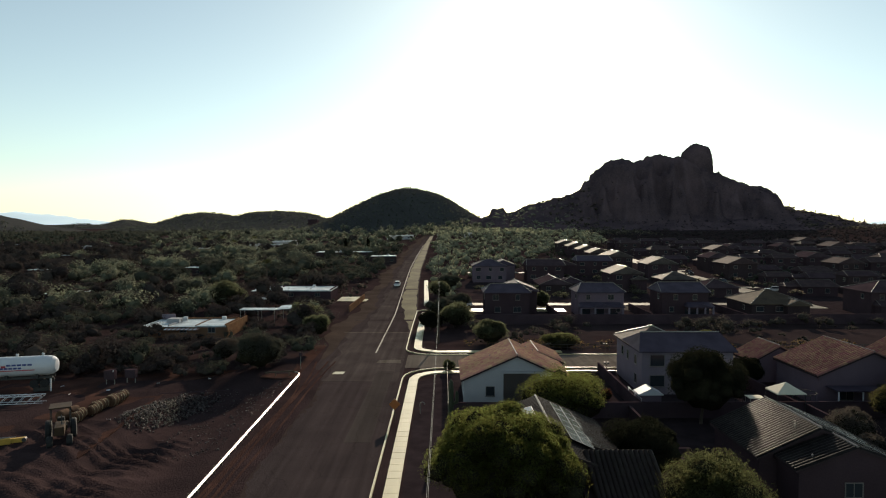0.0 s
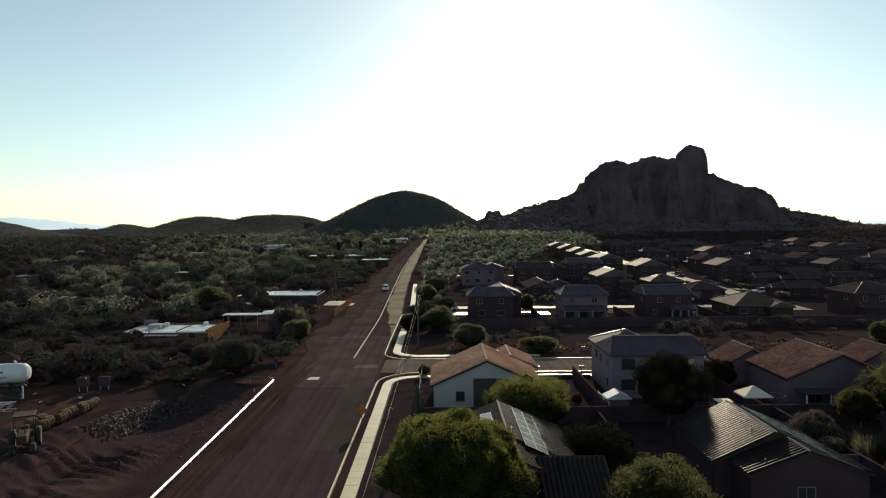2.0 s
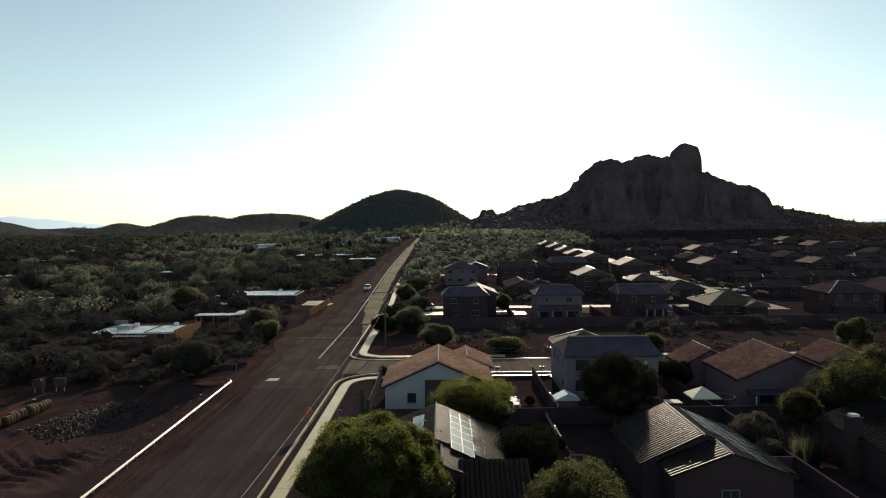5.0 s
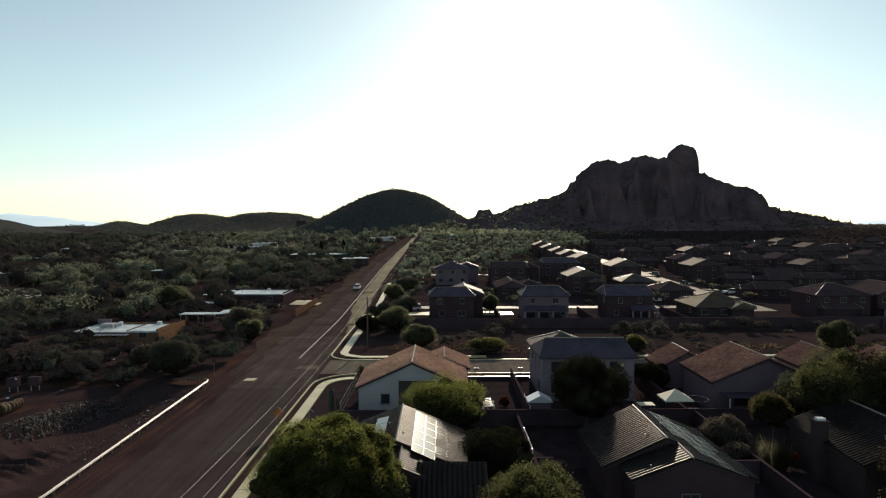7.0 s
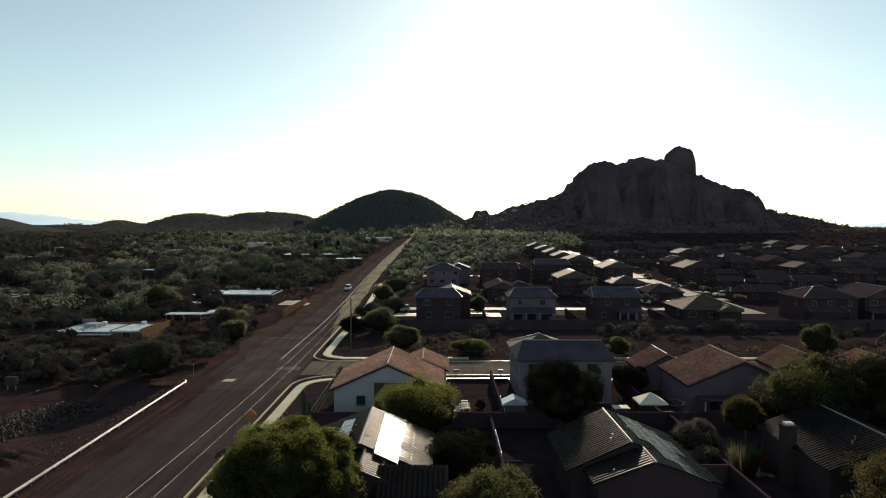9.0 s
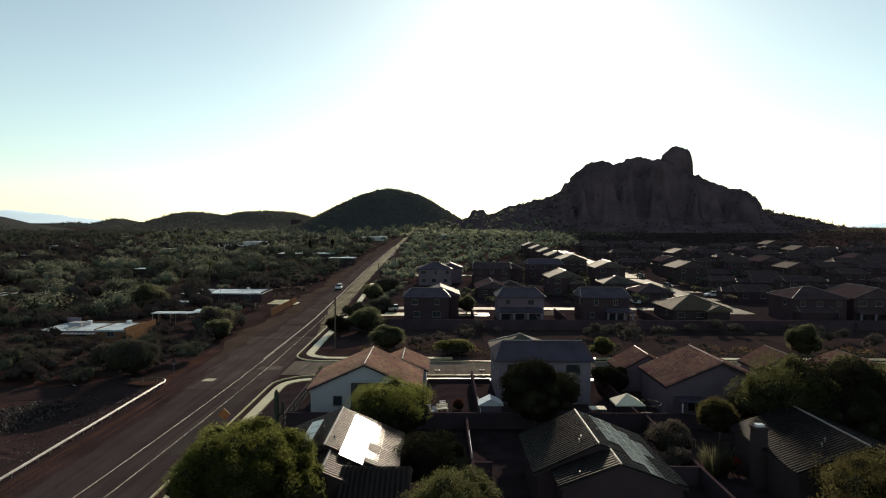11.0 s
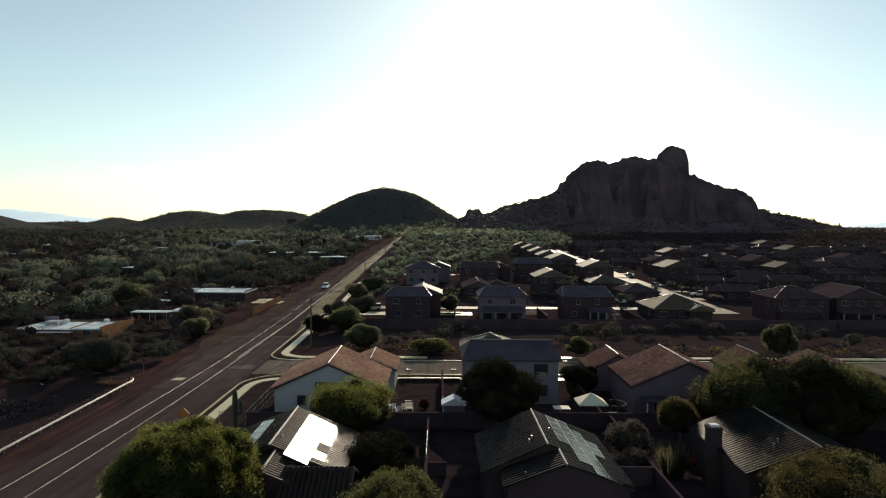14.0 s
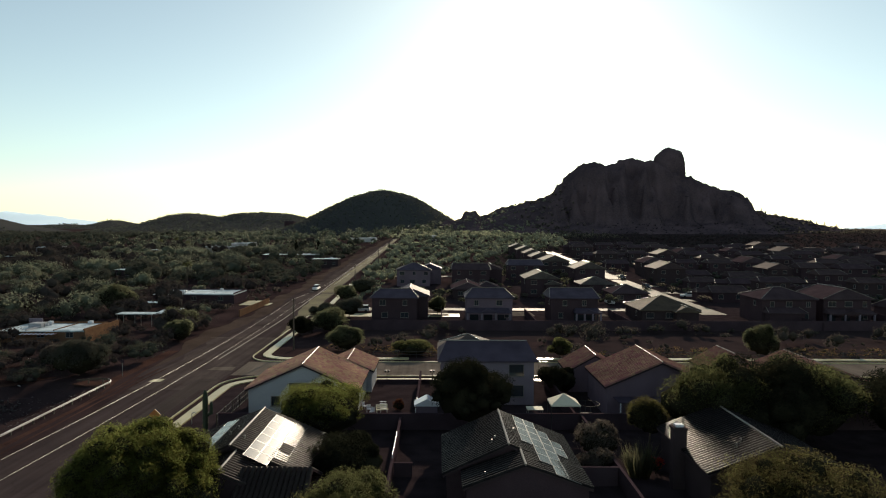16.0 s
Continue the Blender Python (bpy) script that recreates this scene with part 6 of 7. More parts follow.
# ---- flat-roofed houses among the scrub ----
def flat_house(x, y, w, d, z, turn, wall, label, clutter=3, parapet=True):
    h_ = thing("house", pose(x, y, 0, 0, 0, turn), label, "house")
    part("wall", box(bmesh.new(), -w / 2, w / 2, -d / 2, d / 2, -0.2, z), wall, h_)
    rng = random.Random(int(abs(x * 10)))
    cut = w * rng.uniform(-0.2, 0.2)
    for a0, a1, b0, b1, up in ((-w / 2, cut - 0.01, -d / 2, d / 2, 0.12), (cut + 0.01, w / 2, -d / 2, d / 2 - 0.8, 0.3)):
        rf = part("roof", box(bmesh.new(), a0 - 0.06, a1 + 0.06, b0 - 0.08, b1, z + 0.01, z + up), M_WHITEROOF, h_, "white coated flat roof")
        bm_ = bmesh.new()
        for q in ((a0, a1, b1 - 0.25, b1 - 0.01), (a1 - 0.22, a1, b0, b1 - 0.26)):
            box(bm_, *q, z + up + 0.002, z + up + 0.3)
        part("parapet", bm_, wall, rf)
    for i in range(clutter + 1):
        cx, cy = rng.uniform(-w * 0.4, w * 0.4), rng.uniform(-d * 0.35, d * 0.3)
        part("vent_pipe", tube(bmesh.new(), (cx, cy, z), (cx, cy, z + rng.uniform(0.6, 1.0)), 0.07, 0.07, 8), M_FRAME, h_)
    for i in range(clutter):
        cx, cy = rng.uniform(-w * 0.35, w * 0.35), rng.uniform(-d * 0.3, d * 0.3)
        s = rng.uniform(0.28, 0.46)
        bm_ = bmesh.new()
        box(bm_, cx - s, cx + s, cy - s, cy + s, z + 0.4, z + 0.4 + s * 1.4, bevel=0.05)
        box(bm_, cx - s * 0.8, cx + s * 0.8, cy - s * 0.8, cy + s * 0.8, z + 0.13, z + 0.4)
        part("roof_cooler", bm_, M_WHITE, h_, "white rooftop cooler")
    for i in range(3):
        window(h_, -w / 2 + w * (i + 0.5) / 3, -d / 2 - 0.02, 0.9, 1.4, 1.1, "front")
    return h_


h = flat_house(-49.3, 124.0, 16.2, 9.5, 1.95, 0, M_ADOBE, "low adobe house with white coated flat roof", 2)
wall_run([(-40.85, 118.8), (-41.0, 131.5)], 2.3, 0.25, M_ADOBELIT, "rough adobe brick yard wall", "adobe_wall")
part("raised_parapet", box(bmesh.new(), -4.9, -2.5, -0.6, 1.6, 2.08, 2.85, bevel=0.04), M_STUCCO, h, "white raised parapet block")
part("parapet", box(bmesh.new(), -8.0, -5.3, 4.3, 4.6, 1.9, 3.1), M_PALESTUCCO, h, "pale blue grey wall behind the roof")
part("parapet", box(bmesh.new(), -2.9, -2.65, -4.7, -0.62, 2.08, 2.4), M_STUCCO, h)
awn = thing("awning", pose(-49.3, 118.2, 0), "striped red and white corrugated awning on the adobe house", "awning")
for i in range(16):
    part("slat", box(bmesh.new(), -3.2 + 0.4 * i, -2.82 + 0.4 * i, -0.1, 1.0, 1.62, 1.66, pose(0, 0, 0, 6)), M_AWNING if i % 2 else M_WHITE, awn)
for s in (-3.0, 3.0):
    part("post", tube(bmesh.new(), (s, 0.0, -0.2), (s, 0.0, 1.6), 0.035), M_WOOD, awn)
flat_house(-42.0, 180.0, 22, 12, 2.4, 0, M_ROSESTUCCO, "long low house with white coated flat roof", 4)
cp = thing("carport", pose(-38.5, 138.5, 0), "white flat carport roof on thin posts among the scrub", "carport")
part("roof", box(bmesh.new(), -5.9, 2.0, -1.6, 1.6, 2.68, 2.82, bevel=0.03), M_WHITEROOF, cp)
part("roof", box(bmesh.new(), -2.4, 2.4, -2.2, 2.2, -0.06, 0.06, pose(4.5, 1.2, 3.05, 4, -5, 0), bevel=0.02), M_WHITEROOF, cp, "slightly tilted white roof sheet")
for sx, sy, zt in ((-5.6, -1.4, 2.67), (-5.6, 1.4, 2.67), (-1.8, -1.4, 2.67), (-1.8, 1.4, 2.67), (1.8, -1.4, 2.67), (6.5, -0.7, 3.0), (6.5, 3.0, 3.0), (2.6, 3.0, 3.0)):
    part("post", tube(bmesh.new(), (sx, sy, -0.2), (sx, sy, zt), 0.06), M_STEEL, cp)
ls = thing("lean_to", pose(-46.2, 160.0, 0), "small white flat lean-to roof on posts", "shelter")
part("roof", box(bmesh.new(), -2.4, 2.4, -1.5, 1.5, 2.25, 2.36, bevel=0.02), M_WHITEROOF, ls)
for sx in (-2.2, 2.2):
    for sy in (-1.3, 1.3):
        part("post", tube(bmesh.new(), (sx, sy, -0.2), (sx, sy, 2.25), 0.05), M_WOOD, ls)
FLATS = [(-112, 448, 16, 8, 3.4, "white two-level house far among the trees"), (-28, 300, 12, 8, 2.7, "low white-roofed house by the road"), (-50, 330, 30, 12, 2.9, "long low white-roofed house behind trees"),
         (-62, 262, 11, 7, 2.5, "small white-roofed shed among the trees"), (-200, 330, 16, 8, 2.6, "low pale house far in the scrub"), (-150, 240, 12, 7, 2.6, "low pale house in the scrub"), (-155, 390, 20, 9, 2.8, "low pale house far in the scrub"),
         (-230, 420, 18, 8, 2.8, "low pale house far in the scrub"), (-96, 250, 10, 6, 2.4, "small pale shed in the scrub"), (-300, 440, 22, 8, 2.8, "low pale house far in the scrub"), (-118, 420, 24, 9, 2.8, "low pale house far in the scrub"),
         (-33, 488, 20, 8, 2.2, "pale house below the hill"), (20, 500, 6, 5, 2.4, "small white-roofed shed on the slope"), (-118, 158, 11, 8, 2.3, "low white-roofed shed in the scrub"), (-100, 168, 9, 7, 2.3, "low white-roofed shed in the scrub")]
for x, y, w, d, z, label in FLATS:
    flat_house(x, y, w, d, z + 0.6, 0, M_STUCCO if y > 400 else M_TANSTUCCO, label, 1)
bm = bmesh.new()
tower = thing("hill_house", pose(-172, 840, 0), "dark boxy house on the hill shoulder", "house")
part("wall", box(bmesh.new(), -6, 6, -6, 6, 8, 21), M_ROSESTUCCO, tower)
part("roof", box(bmesh.new(), -6.6, 6.6, -6.6, 6.6, 21, 21.6), M_SLATE, tower)
wall_run([(-22.6, 152.0), (-22.0, 176.0)], 1.6, 0.3, M_ADOBE, "red brown roadside wall", "adobe_wall")
flat("driveway", [(-29, 172), (-21, 171), (-20.5, 182), (-29, 181)], -0.05, 0.04, M_CONC, "pale concrete drive by the road", "pavement")

# ---- yard with the tank trailer ----
t = thing("tank_trailer", pose(-56.8, 80.4, 0.12, 0, 0, 13), "long white cylindrical tank trailer with blue and red marking", "tank trailer")
m = pose(0, 0, 3.2, 0, 90, 0)
part("tank", lathe(bmesh.new(), [(0.1, -6.75), (0.8, -6.6), (1.15, -6.2), (1.27, -5.6), (1.27, 5.6), (1.15, 6.2), (0.8, 6.6), (0.1, 6.75)], m, 28), M_WHITE, t)
for x in (-4, -1, 2, 5):
    part("fitting", lathe(bmesh.new(), [(0.16, 0), (0.16, 0.3), (0.1, 0.36)], pose(x, 0, 4.45), 10), M_WHITE, t)
bm = bmesh.new()
for a0, a1, b0, b1 in ((1.2, 4.2, 0.28, 0.5), (0.4, 3.0, -0.12, 0.1)):
    for i in range(5):
        q0, q1 = a0 + (a1 - a0) * i / 5, a0 + (a1 - a0) * (i + 0.8) / 5
        box(bm, q0, q1, -1.292, -1.25, 3.2 + b0, 3.2 + b1)
part("marking", bm, M_BLUE, t, "dark blue bars of lettering")
part("marking", box(bmesh.new(), 0.2, 4.4, -1.295, -1.25, 2.85, 2.95), M_RED, t, "red stripe under the lettering")
part("marking", box(bmesh.new(), 0.6, 1.1, -1.295, -1.25, 3.3, 3.55), M_RED, t, "red bar")
bm = bmesh.new()
box(bm, -6.2, 6.2, -0.6, -0.45, 1.6, 1.9)
box(bm, -6.2, 6.2, 0.45, 0.6, 1.6, 1.9)
for x in (-5, -2, 1, 4.5):
    box(bm, x - 0.15, x + 0.15, -1.0, 1.0, 1.7, 2.25)
part("chassis", bm, M_DARK, t)
for x in (4.2, 5.4):
    for y in (-1.0, 1.0):
        w_ = part("wheel", lathe(bmesh.new(), [(0.3, -0.14), (0.5, -0.14), (0.52, -0.08), (0.52, 0.08), (0.5, 0.14), (0.3, 0.14)], pose(x, y, 1.05, 90), 18), M_RUBBER, t)
        part("rim", lathe(bmesh.new(), [(0.1, -0.1), (0.28, -0.05), (0.28, 0.05), (0.1, 0.1)], pose(x, y, 1.05, 90), 14), M_STEEL, w_)
for x in (-4.8, 6.0):
    part("landing_leg", box(bmesh.new(), x - 0.08, x + 0.08, -0.7, -0.55, -0.1, 1.6), M_WHITE, t)
part("axle_stand", box(bmesh.new(), 3.9, 5.7, -0.5, 0.5, -0.1, 0.55), M_DARK, t)

t = thing("lattice_frame", pose(-52.8, 75.2, 0.05, 0, 0, 8), "white steel lattice boom lying on the ground", "steel frame")
for y in (-0.5, 0.5):
    for z in (0.06, 0.95):
        part("chord", tube(bmesh.new(), (-4.5, y, z), (4.5, y, z), 0.05, 0.05, 8), M_WHITE, t)
for i in range(9):
    x = -4.5 + i
    for y in (-0.5, 0.5):
        part("brace", tube(bmesh.new(), (x, y, 0.06), (x + 1, y, 0.95), 0.03, 0.03, 6), M_WHITE, t)
    part("brace", tube(bmesh.new(), (x, -0.5, 0.95), (x + 1, 0.5, 0.95), 0.03, 0.03, 6), M_WHITE, t)

for i in range(8):
    rx = random.Random(i)
    x, y = -40.2 + 0.12 * i + rx.uniform(-0.3, 0.3), 68.2 + 1.3 * i
    t = thing("straw_bale", pose(x, y, 0.62 + float(ground_z(x, y)), 90, rx.uniform(-8, 8), -12 + rx.uniform(-6, 6)), "round tan straw bale in a row on red soil", "straw bale", group="row of round bales")
    t.scale = [rx.uniform(0.82, 1.1)] * 3
    bm = bmesh.new()
    lathe(bm, [(0.05, -0.56), (0.55, -0.58), (0.64, -0.5), (0.66, -0.15), (0.64, 0.0), (0.66, 0.18), (0.64, 0.5), (0.55, 0.58), (0.05, 0.56)], n=18)
    part("roll", bm, M_STRAW, t)
    for z in (-0.25, 0.25):
        part("twine", lathe(bmesh.new(), [(0.655, z - 0.02), (0.675, z - 0.01), (0.675, z + 0.01), (0.655, z + 0.02)], n=18), M_CONC, t)
for dx, dy in ((-1.6, 0.3), (-1.4, 1.7)):
    t = thing("straw_bale", pose(-40.2 + dx, 68.6 + dy, 0.62, 90, 0, -15), "round tan straw bale in a row on red soil", "straw bale", group="row of round bales")
    part("roll", lathe(bmesh.new(), [(0.05, -0.56), (0.55, -0.58), (0.64, -0.5), (0.66, 0.0), (0.64, 0.5), (0.55, 0.58), (0.05, 0.56)], n=18), M_STRAW, t)

t = thing("tractor", pose(-38.2, 62.4, 0.45, 0, 0, -62) @ Matrix.Scale(1.28, 4), "old rusty brown tractor with a flat canopy", "tractor")
bm = bmesh.new()
box(bm, 0.2, 2.1, -0.35, 0.35, 0.7, 1.35, bevel=0.08)
box(bm, -1.0, 0.3, -0.45, 0.45, 0.6, 1.0, bevel=0.05)
part("body", bm, M_RUST, t)
part("canopy", box(bmesh.new(), -1.1, 0.5, -0.75, 0.75, 2.35, 2.45, bevel=0.03), M_RUST, t, "flat rusty canopy")
for x in (-1.0, 0.4):
    for y in (-0.65, 0.65):
        part("canopy_post", tube(bmesh.new(), (x, y, 0.9), (x, y, 2.36), 0.035, 0.035, 6), M_DARK, t)
part("seat", box(bmesh.new(), -0.8, -0.3, -0.25, 0.25, 1.0, 1.45, bevel=0.06), M_RUBBER, t)
part("exhaust", tube(bmesh.new(), (1.3, 0.15, 1.3), (1.3, 0.15, 2.1), 0.04), M_DARK, t)
for x, y, r in ((-0.6, -0.85, 0.8), (-0.6, 0.85, 0.8), (1.6, -0.65, 0.48), (1.6, 0.65, 0.48)):
    w_ = part("wheel", lathe(bmesh.new(), [(r * 0.5, -0.2), (r * 0.92, -0.2), (r, -0.1), (r, 0.1), (r * 0.92, 0.2), (r * 0.5, 0.2)], pose(x, y, r - 0.35, 90), 20), M_RUBBER, t)
    part("rim", lathe(bmesh.new(), [(0.08, -0.12), (r * 0.48, -0.08), (r * 0.48, 0.08), (0.08, 0.12)], pose(x, y, r - 0.35, 90), 14), M_YELLOW, w_)

t = thing("digger_arm", pose(-43.4, 60.6, 0.25, 0, 0, 24), "worn yellow steel machine boom lying in the yard", "machine part")
bm = bmesh.new()
box(bm, -3.5, 1.2, -0.3, 0.3, 0.0, 0.6, bevel=0.06)
box(bm, 1.1, 2.4, -0.24, 0.24, 0.08, 0.5, bevel=0.06)
part("boom", bm, M_YELLOW, t)
part("ram", tube(bmesh.new(), (-2.0, 0, 0.75), (1.6, 0, 0.6), 0.07, 0.05, 8), M_STEEL, t)
part("hinge", lathe(bmesh.new(), [(0.2, -0.32), (0.2, 0.32)], pose(2.3, 0, 0.3, 90), 12), M_DARK, t)

# rubble heap and strewn stones
def rubble(name, n, place, smin, smax, label, seed):
    rng = np.random.default_rng(seed)
    vs, fs = [], []
    for i in range(n):
        x, y, z = place(rng)
        v = BALL_V * rng.uniform(smin, smax) * rng.uniform(0.5, 1.2, (1, 3)) * rng.uniform(0.7, 1.2, (len(BALL_V), 1)) + np.array([x, y, z])
        fs.append(BALL_F + i * len(BALL_V))
        vs.append(v)
    tagged(new(name, mesh_from(name, np.concatenate(vs), np.concatenate(fs), [M_ROCK])), label, "rubble", kind="stuff")


def heap(rng):
    t_ = rng.uniform(0, 1)
    a_, r_ = rng.uniform(0, 6.28), rng.uniform(0, 1) ** 0.5
    x, y = -34.5 + 3.2 * t_ + math.cos(a_) * r_ * 2.4, 69.5 + 13 * t_ + math.sin(a_) * r_ * 3.0
    return x, y, float(ground_z(x, y)) + 0.55 * (1 - r_) + 0.05


rubble("rubble_heap", 1250, heap, 0.05, 0.19, "heap of grey broken stone beside the pit", 4)
rubble("strewn_stones", 420, lambda r: (lambda x, y: (x, y, float(ground_z(x, y)) + 0.04))(r.uniform(-30, -21.5), r.uniform(60, 86)), 0.04, 0.13, "grey stones strewn along the pit", 5)
t = part("pipe", tube(bmesh.new(), (-36.0, 79.4, 0.15), (-26.5, 81.5, 0.1), 0.04, 0.04, 8), M_BLOCK)
tagged(t, "thin pale pipe lying across the pit", "pipe")
for x, y, lid in ((-44.8, 84.4, True), (-42.3, 85.0, False)):
    t = thing("yard_cabinet", pose(x, y, float(ground_z(x, y))), "dull brown steel cabinet on legs at the yard edge", "cabinet")
    part("body", box(bmesh.new(), -0.7, 0.7, -0.4, 0.4, 0.7, 1.85, bevel=0.06), M_BLOCK, t)
    for sx in (-0.55, 0.55):
        part("leg", box(bmesh.new(), sx - 0.05, sx + 0.05, -0.05, 0.05, -0.1, 0.7), M_STEEL, t)
    if lid:
        part("lid", box(bmesh.new(), -0.72, 0.72, -0.42, 0.42, -0.03, 0.03, pose(0, 0, 1.92, 0, -8, 0)), M_BLOCK, t)
        part("lid_edge", box(bmesh.new(), 0.55, 0.7, -0.46, -0.424, 1.75, 2.0), M_WHITE, t, "bright bent sheet edge")

for i, (x, y) in enumerate(((-46.5, 98.5), (-45.9, 94.0), (-43.3, 81.0), (-47.2, 79.0), (-41.6, 104.0), (-31.9, 82.6), (-36.4, 68.0), (-50.6, 83.2), (-33.0, 88.5), (-38.4, 84.4))):
    rx = random.Random(70 + i)
    t = thing("scrap_sheet", pose(x, y, float(ground_z(x, y)) + 0.16, rx.uniform(-30, 10), rx.uniform(-20, 20), rx.uniform(0, 180)), "small pale scrap of sheet lying in the yard", "scrap", group="pale scraps in the yard")
    part("sheet", box(bmesh.new(), -0.22, 0.22, -0.12, 0.12, -0.015, 0.015, bevel=0.01), M_WHITE, t)

# ---- garden things ----
t = thing("gazebo", pose(38.8, 70.9, 0), "cream canvas pop-up gazebo in a back garden", "gazebo")
bm = bmesh.new()
apex = bm.verts.new((0, 0, 3.85))
rim = [bm.verts.new((1.6 * sx, 1.35 * sy, 2.85)) for sx, sy in ((-1, -1), (1, -1), (1, 1), (-1, 1))]
low = [bm.verts.new((1.62 * sx, 1.37 * sy, 2.72)) for sx, sy in ((-1, -1), (1, -1), (1, 1), (-1, 1))]
for i in range(4):
    bm.faces.new((rim[i], rim[(i + 1) % 4], apex))
    bm.faces.new((low[i], low[(i + 1) % 4], rim[(i + 1) % 4], rim[i]))
part("canopy", bm, M_CANVAS, t)
for sx in (-1.55, 1.55):
    for sy in (-1.3, 1.3):
        part("leg", tube(bmesh.new(), (sx, sy, 0), (sx, sy, 2.72), 0.035), M_DARK, t)
t = thing("playhouse", pose(23.6, 71.9, 0), "small grey shed with pitched white roof in a garden", "shed")
part("wall", box(bmesh.new(), -1.2, 1.2, -0.9, 0.9, -0.1, 2.3), M_GREYSTUCCO, t, "grey plank walls")
bm = bmesh.new()
prism(bm, [(-1.4, 0), (1.4, 0), (1.4, 0.1), (0, 0.8), (-1.4, 0.1)], -1.05, 1.05)
bmesh.ops.transform(bm, matrix=Matrix.Translation((0, 0, 2.3)) @ Matrix.Rotation(radians(90), 4, "X"), verts=bm.verts)
part("roof", bm, M_WHITE, t)
t = thing("garden_table", pose(35.7, 71.6, 0), "pale square garden table beside the gazebo", "table")
part("top", box(bmesh.new(), -0.9, 0.9, -0.7, 0.7, 1.9, 1.97, bevel=0.02), M_CANVAS, t)
for sx in (-0.8, 0.8):
    for sy in (-0.6, 0.6):
        part("leg", tube(bmesh.new(), (sx, sy, 0), (sx, sy, 1.9), 0.03), M_STEEL, t)
t = thing("gate_frame", Matrix.Identity(4), "white metal gate frame in a garden wall", "gate")
for y in (57.6, 60.5, 63.6):
    part("post", tube(bmesh.new(), (20.8, y, 1.45), (20.8, y, 1.9), 0.05), M_WHITE, t)
part("rail", tube(bmesh.new(), (20.8, 57.4, 1.86), (20.8, 63.8, 1.86), 0.032), M_WHITE, t)
t = thing("gate_frame", Matrix.Identity(4), "white metal rail on a garden wall", "gate")
for y in (70.6, 73.0, 75.5):
    part("post", tube(bmesh.new(), (22.4, y, 1.6), (22.4, y, 2.05), 0.05), M_WHITE, t)
part("rail", tube(bmesh.new(), (22.4, 70.4, 2.0), (22.4, 75.8, 2.0), 0.03), M_WHITE, t)

for x, y, w_, d_ in ((17.0, 72.6, 1.4, 0.9), (19.2, 73.4, 1.0, 1.6), (15.6, 72.2, 0.9, 0.7)):
    t = thing("paving_slab", pose(x, y, 0), "pale concrete slab lying in a garden", "paving")
    part("slab", box(bmesh.new(), -w_ / 2, w_ / 2, -d_ / 2, d_ / 2, -0.02, 0.12, bevel=0.03), M_CONC, t)
t = thing("garden_bench", pose(18.2, 76.0, 0, 0, 0, 12), "pale slatted garden bench against the house", "bench")
for i in range(5):
    part("slat", box(bmesh.new(), -0.7, 0.7, -0.25 + 0.1 * i, -0.17 + 0.1 * i, 0.43, 0.46), M_CANVAS, t)
for i in range(4):
    part("slat", box(bmesh.new(), -0.7, 0.7, 0.26, 0.29, 0.55 + 0.12 * i, 0.63 + 0.12 * i), M_CANVAS, t)
for sx in (-0.62, 0.62):
    part("leg", box(bmesh.new(), sx - 0.03, sx + 0.03, -0.22, -0.16, 0, 0.43), M_CANVAS, t)
    part("leg", box(bmesh.new(), sx - 0.03, sx + 0.03, 0.22, 0.28, 0, 1.0), M_CANVAS, t)
t = thing("trampoline", pose(41.9, 72.6, 0), "round garden trampoline frame behind the wall", "trampoline")
bm = bmesh.new()
ring = arc(0, 0, 1.3, 0, 360, 20)
for (x0, y0), (x1, y1) in zip(ring, ring[1:]):
    tube(bm, (x0, y0, 2.2), (x1, y1, 2.2), 0.035, 0.035, 6)
part("rim", bm, M_RUBBER, t)
for x0, y0 in ring[:-1:5]:
    part("leg", tube(bmesh.new(), (x0, y0, 0), (x0, y0, 2.2), 0.03), M_DARK, t)
part("mat", lathe(bmesh.new(), [(1.2, 0.78), (1.22, 0.8), (1.2, 0.82)], n=20), M_RUBBER, t)

# ---- signs, pipes, vehicles ----
t = thing("road_work_sign", pose(-5.3, 68.5, 0), "orange diamond road work sign on a post", "road sign")
part("post", tube(bmesh.new(), (0, 0, -0.1), (0, 0, 2.0), 0.04), M_WOOD, t)
part("plate", box(bmesh.new(), -0.45, 0.45, -0.015, 0.015, -0.45, 0.45, pose(0, -0.06, 2.0, 0, 45, 0)), M_ORANGE, t)
t = thing("stop_sign", pose(-21.2, 93.4, 0), "back of a grey road sign on a thin post", "road sign")
part("post", tube(bmesh.new(), (0, 0, -0.1), (0, 0, 2.5), 0.035), M_STEEL, t)
part("plate", lathe(bmesh.new(), [(0.3, -0.01), (0.3, 0.01)], pose(0, -0.06, 2.2, 90, 0, 0), 8), M_BLOCK, t)
for x, y, h_ in ((-2.6, 71.5, 1.1),):
    t = thing("vent_pipe", pose(x, y, 0), "pale bent standpipe beside the pavement", "pipe")
    bm = bmesh.new()
    tube(bm, (0, 0, -0.1), (0, 0, h_), 0.05)
    pts = arc(0.25, h_, 0.25, 180, 0, 8)
    for (x0, z0), (x1, z1) in zip(pts, pts[1:]):
        tube(bm, (x0, 0, z0), (x1, 0, z1), 0.05)
    part("bend", bm, M_STEEL, t)
t = thing("saguaro", pose(0.85, 66.3, 0), "tall saguaro cactus with one arm beside the side yard", "cactus")
part("stem", lathe(bmesh.new(), [(0.22, -0.2), (0.27, 1.5), (0.28, 4.2), (0.22, 5.0), (0.06, 5.3)], n=14), M_SAGUARO, t)
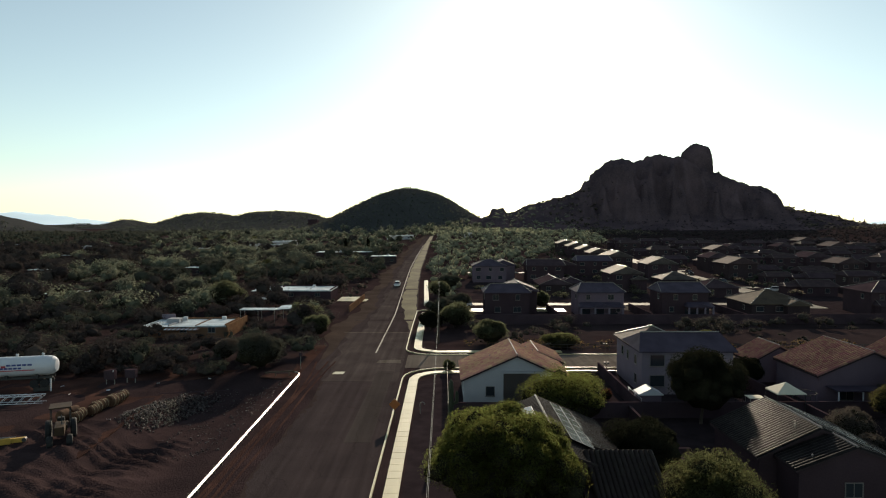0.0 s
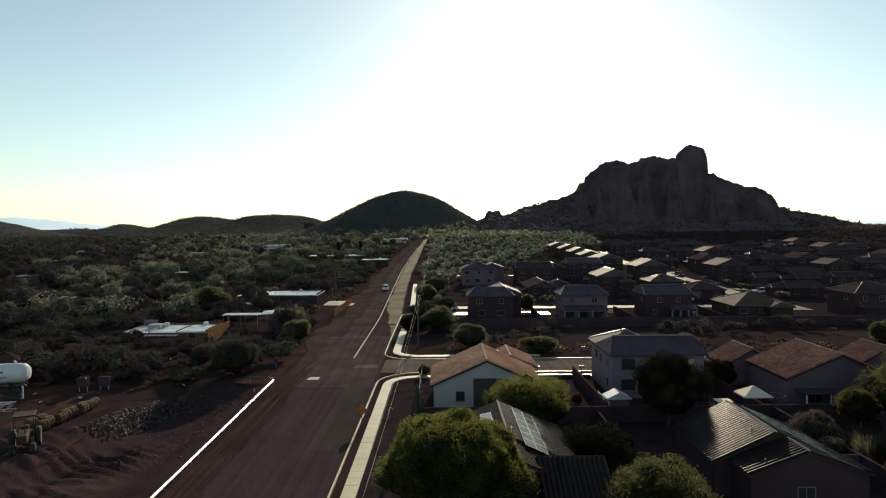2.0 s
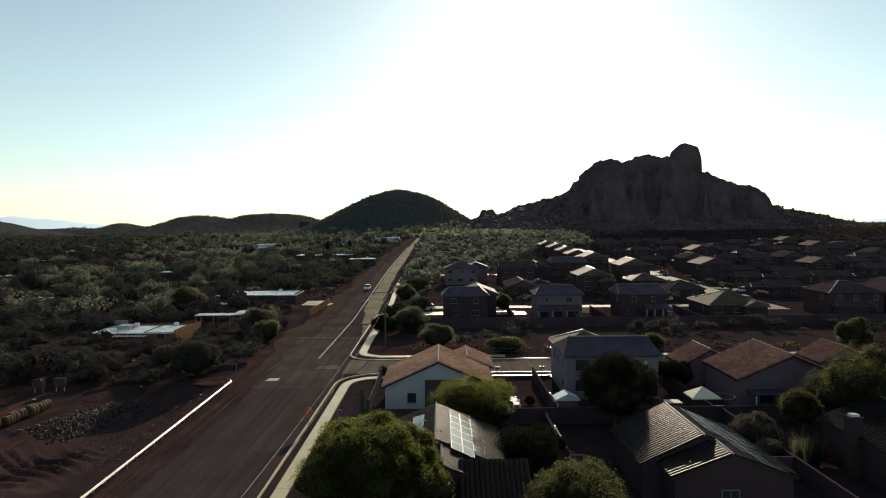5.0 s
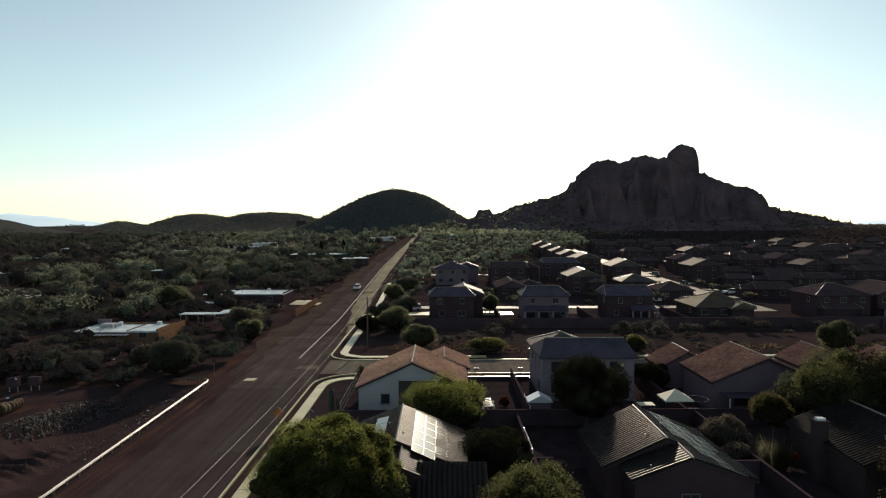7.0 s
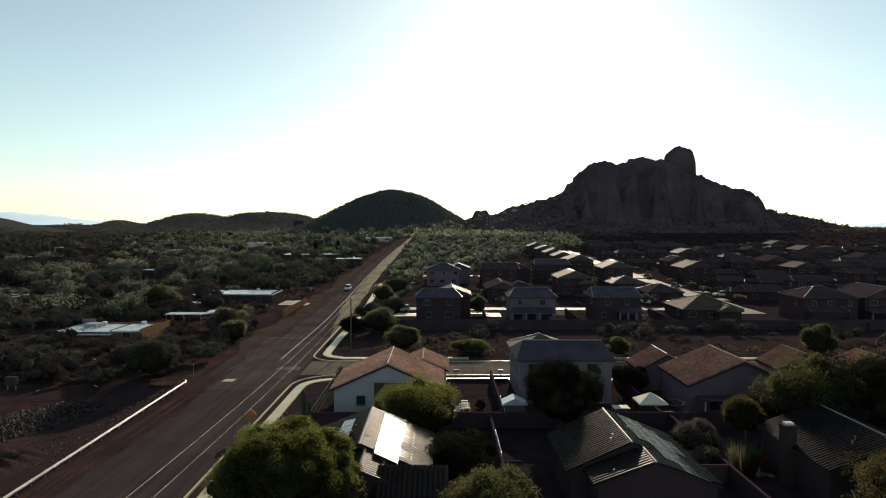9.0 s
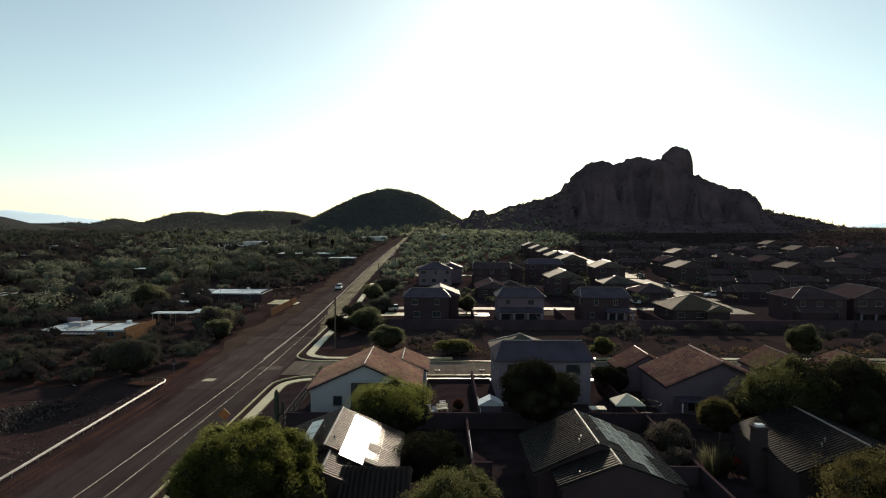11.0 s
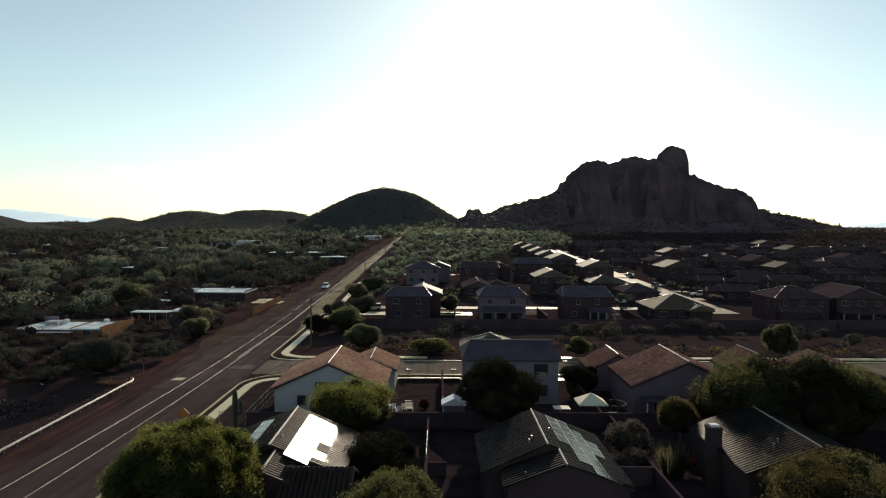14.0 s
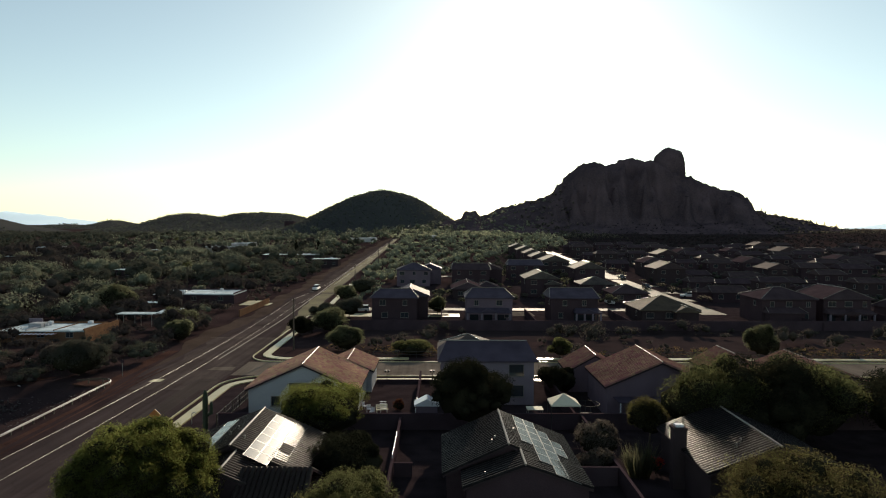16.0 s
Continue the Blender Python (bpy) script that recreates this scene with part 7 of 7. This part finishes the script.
bm = bmesh.new()
tube(bm, (0.1, 0, 2.6), (0.62, 0, 2.9), 0.16, 0.17, 10)
lathe(bm, [(0.17, 2.75), (0.18, 3.6), (0.12, 4.0), (0.03, 4.1)], pose(0.62, 0, 0), 10)
part("arm", bm, M_SAGUARO, t)
for x, y in ((18, 106.6), (27.5, 106.4), (17.5, 92.0), (24, 92.1)):
    t = thing("mailbox", pose(x, y, 0), "twin mailbox on a post by the street", "mailbox")
    part("post", box(bmesh.new(), -0.05, 0.05, -0.05, 0.05, -0.1, 1.1), M_WOOD, t)
    for s in (-0.35, 0.08):
        bm = bmesh.new()
        box(bm, s, s + 0.28, -0.25, 0.25, 1.1, 1.38, bevel=0.06)
        part("box", bm, M_DARK, t)


def car(x, y, turn, paint, label, tall=1.0):
    t_ = thing("car", pose(x, y, 0.03, 0, 0, turn), label, "car")
    bm_ = bmesh.new()
    side = [(-2.3, 0.35), (-2.3, 0.95), (-1.6, 1.02), (-1.0, 1.05), (2.15, 1.05), (2.3, 0.9), (2.32, 0.35)]
    prism(bm_, side, -0.9, 0.9)
    bmesh.ops.transform(bm_, matrix=Matrix.Rotation(radians(90), 4, "X"), verts=bm_.verts)
    bmesh.ops.bevel(bm_, geom=bm_.edges[:], offset=0.07, segments=2, affect="EDGES")
    body = part("body", bm_, paint, t_)
    bm_ = bmesh.new()
    top = 1.05 + 0.62 * tall
    prism(bm_, [(-1.15, 1.03), (-0.45, top), (1.9, top), (2.2, 1.03)], -0.82, 0.82)
    bmesh.ops.transform(bm_, matrix=Matrix.Rotation(radians(90), 4, "X"), verts=bm_.verts)
    for v in bm_.verts:
        if v.co.z > 1.2:
            v.co.y *= 0.86
    bmesh.ops.bevel(bm_, geom=bm_.edges[:], offset=0.06, segments=2, affect="EDGES")
    part("cabin_glass", bm_, M_GLASS, t_)
    part("roof", box(bmesh.new(), -0.42, 1.88, -0.7, 0.7, top - 0.02, top + 0.035, bevel=0.02), paint, t_)
    for xx in (-1.45, 1.45):
        for yy in (-0.84, 0.84):
            w_ = part("wheel", lathe(bmesh.new(), [(0.2, -0.1), (0.31, -0.1), (0.34, -0.06), (0.34, 0.06), (0.31, 0.1), (0.2, 0.1)], pose(xx, yy, 0.33, 90), 16), M_RUBBER, t_)
            part("rim", lathe(bmesh.new(), [(0.05, -0.08), (0.2, -0.06), (0.2, 0.06), (0.05, 0.08)], pose(xx, yy, 0.33, 90), 12), M_STEEL, w_)
    for yy in (-0.65, 0.65):
        part("headlight", box(bmesh.new(), -2.33, -2.26, yy - 0.16, yy + 0.16, 0.68, 0.84), M_WHITE, t_)
        part("tail_light", box(bmesh.new(), 2.27, 2.335, yy - 0.12, yy + 0.12, 0.7, 0.95), M_RED, t_)


car(-15.0, 207.0, 90, M_CAR_WHITE, "white car on the far stretch of the road")
car(5.2, 160.5, 0, M_CAR_WHITE, "white car parked on the drive beside the estate")
for x, y, turn, p_ in ((96.0, 246, 90, M_CAR_DARK), (95.4, 215, 90, M_CAR_DARK), (101.0, 193, 0, M_CAR_WHITE), (72.6, 177, 90, M_CAR_WHITE), (127, 160, 0, M_CAR_WHITE)):
    car(x, y, turn, p_, "white parked car on the estate street" if p_ is M_CAR_WHITE else "dark parked car on the estate street")

# ---- patio things behind the white house ----
t = thing("slatted_lounger", pose(18.3, 77.0, 0, 0, 0, 8), "white slatted garden lounger with raised back", "lounger")
for i in range(9):
    part("slat", box(bmesh.new(), -0.4, 0.4, -0.9 + 0.2 * i, -0.77 + 0.2 * i, 0.38 + max(0, i - 5) * 0.16, 0.42 + max(0, i - 5) * 0.16), M_WHITE, t)
for sx in (-0.36, 0.36):
    part("side_rail", box(bmesh.new(), sx - 0.03, sx + 0.03, -0.9, 0.9, 0.3, 0.376), M_WHITE, t)
    for sy in (-0.8, 0.7):
        part("leg", box(bmesh.new(), sx - 0.03, sx + 0.03, sy - 0.03, sy + 0.03, 0, 0.3), M_WHITE, t)
for x, y, r in ((16.6, 76.2, 10), (17.1, 75.2, -30), (16.0, 77.4, 60)):
    t = thing("patio_chair", pose(x, y, 0, 0, 0, r), "white plastic patio chair in a back yard", "chair", group="white patio chairs")
    part("seat", box(bmesh.new(), -0.25, 0.25, -0.25, 0.25, 0.42, 0.46, bevel=0.015), M_WHITE, t)
    part("backrest", box(bmesh.new(), -0.25, 0.25, 0.22, 0.26, 0.46, 0.9, bevel=0.015), M_WHITE, t)
    for sx in (-0.21, 0.21):
        for sy in (-0.21, 0.21):
            part("leg", tube(bmesh.new(), (sx, sy, 0), (sx, sy, 0.42), 0.02, 0.025, 6), M_WHITE, t)
tree(20.2, 77.2, 0.8, 0.7, 0.1, 1200, 0.06, foliage("red_brown_leaves", (0.08, 0.034, 0.022), 0.45), "small red brown shrub in a back yard", 301, lobes=6, name="shrub")
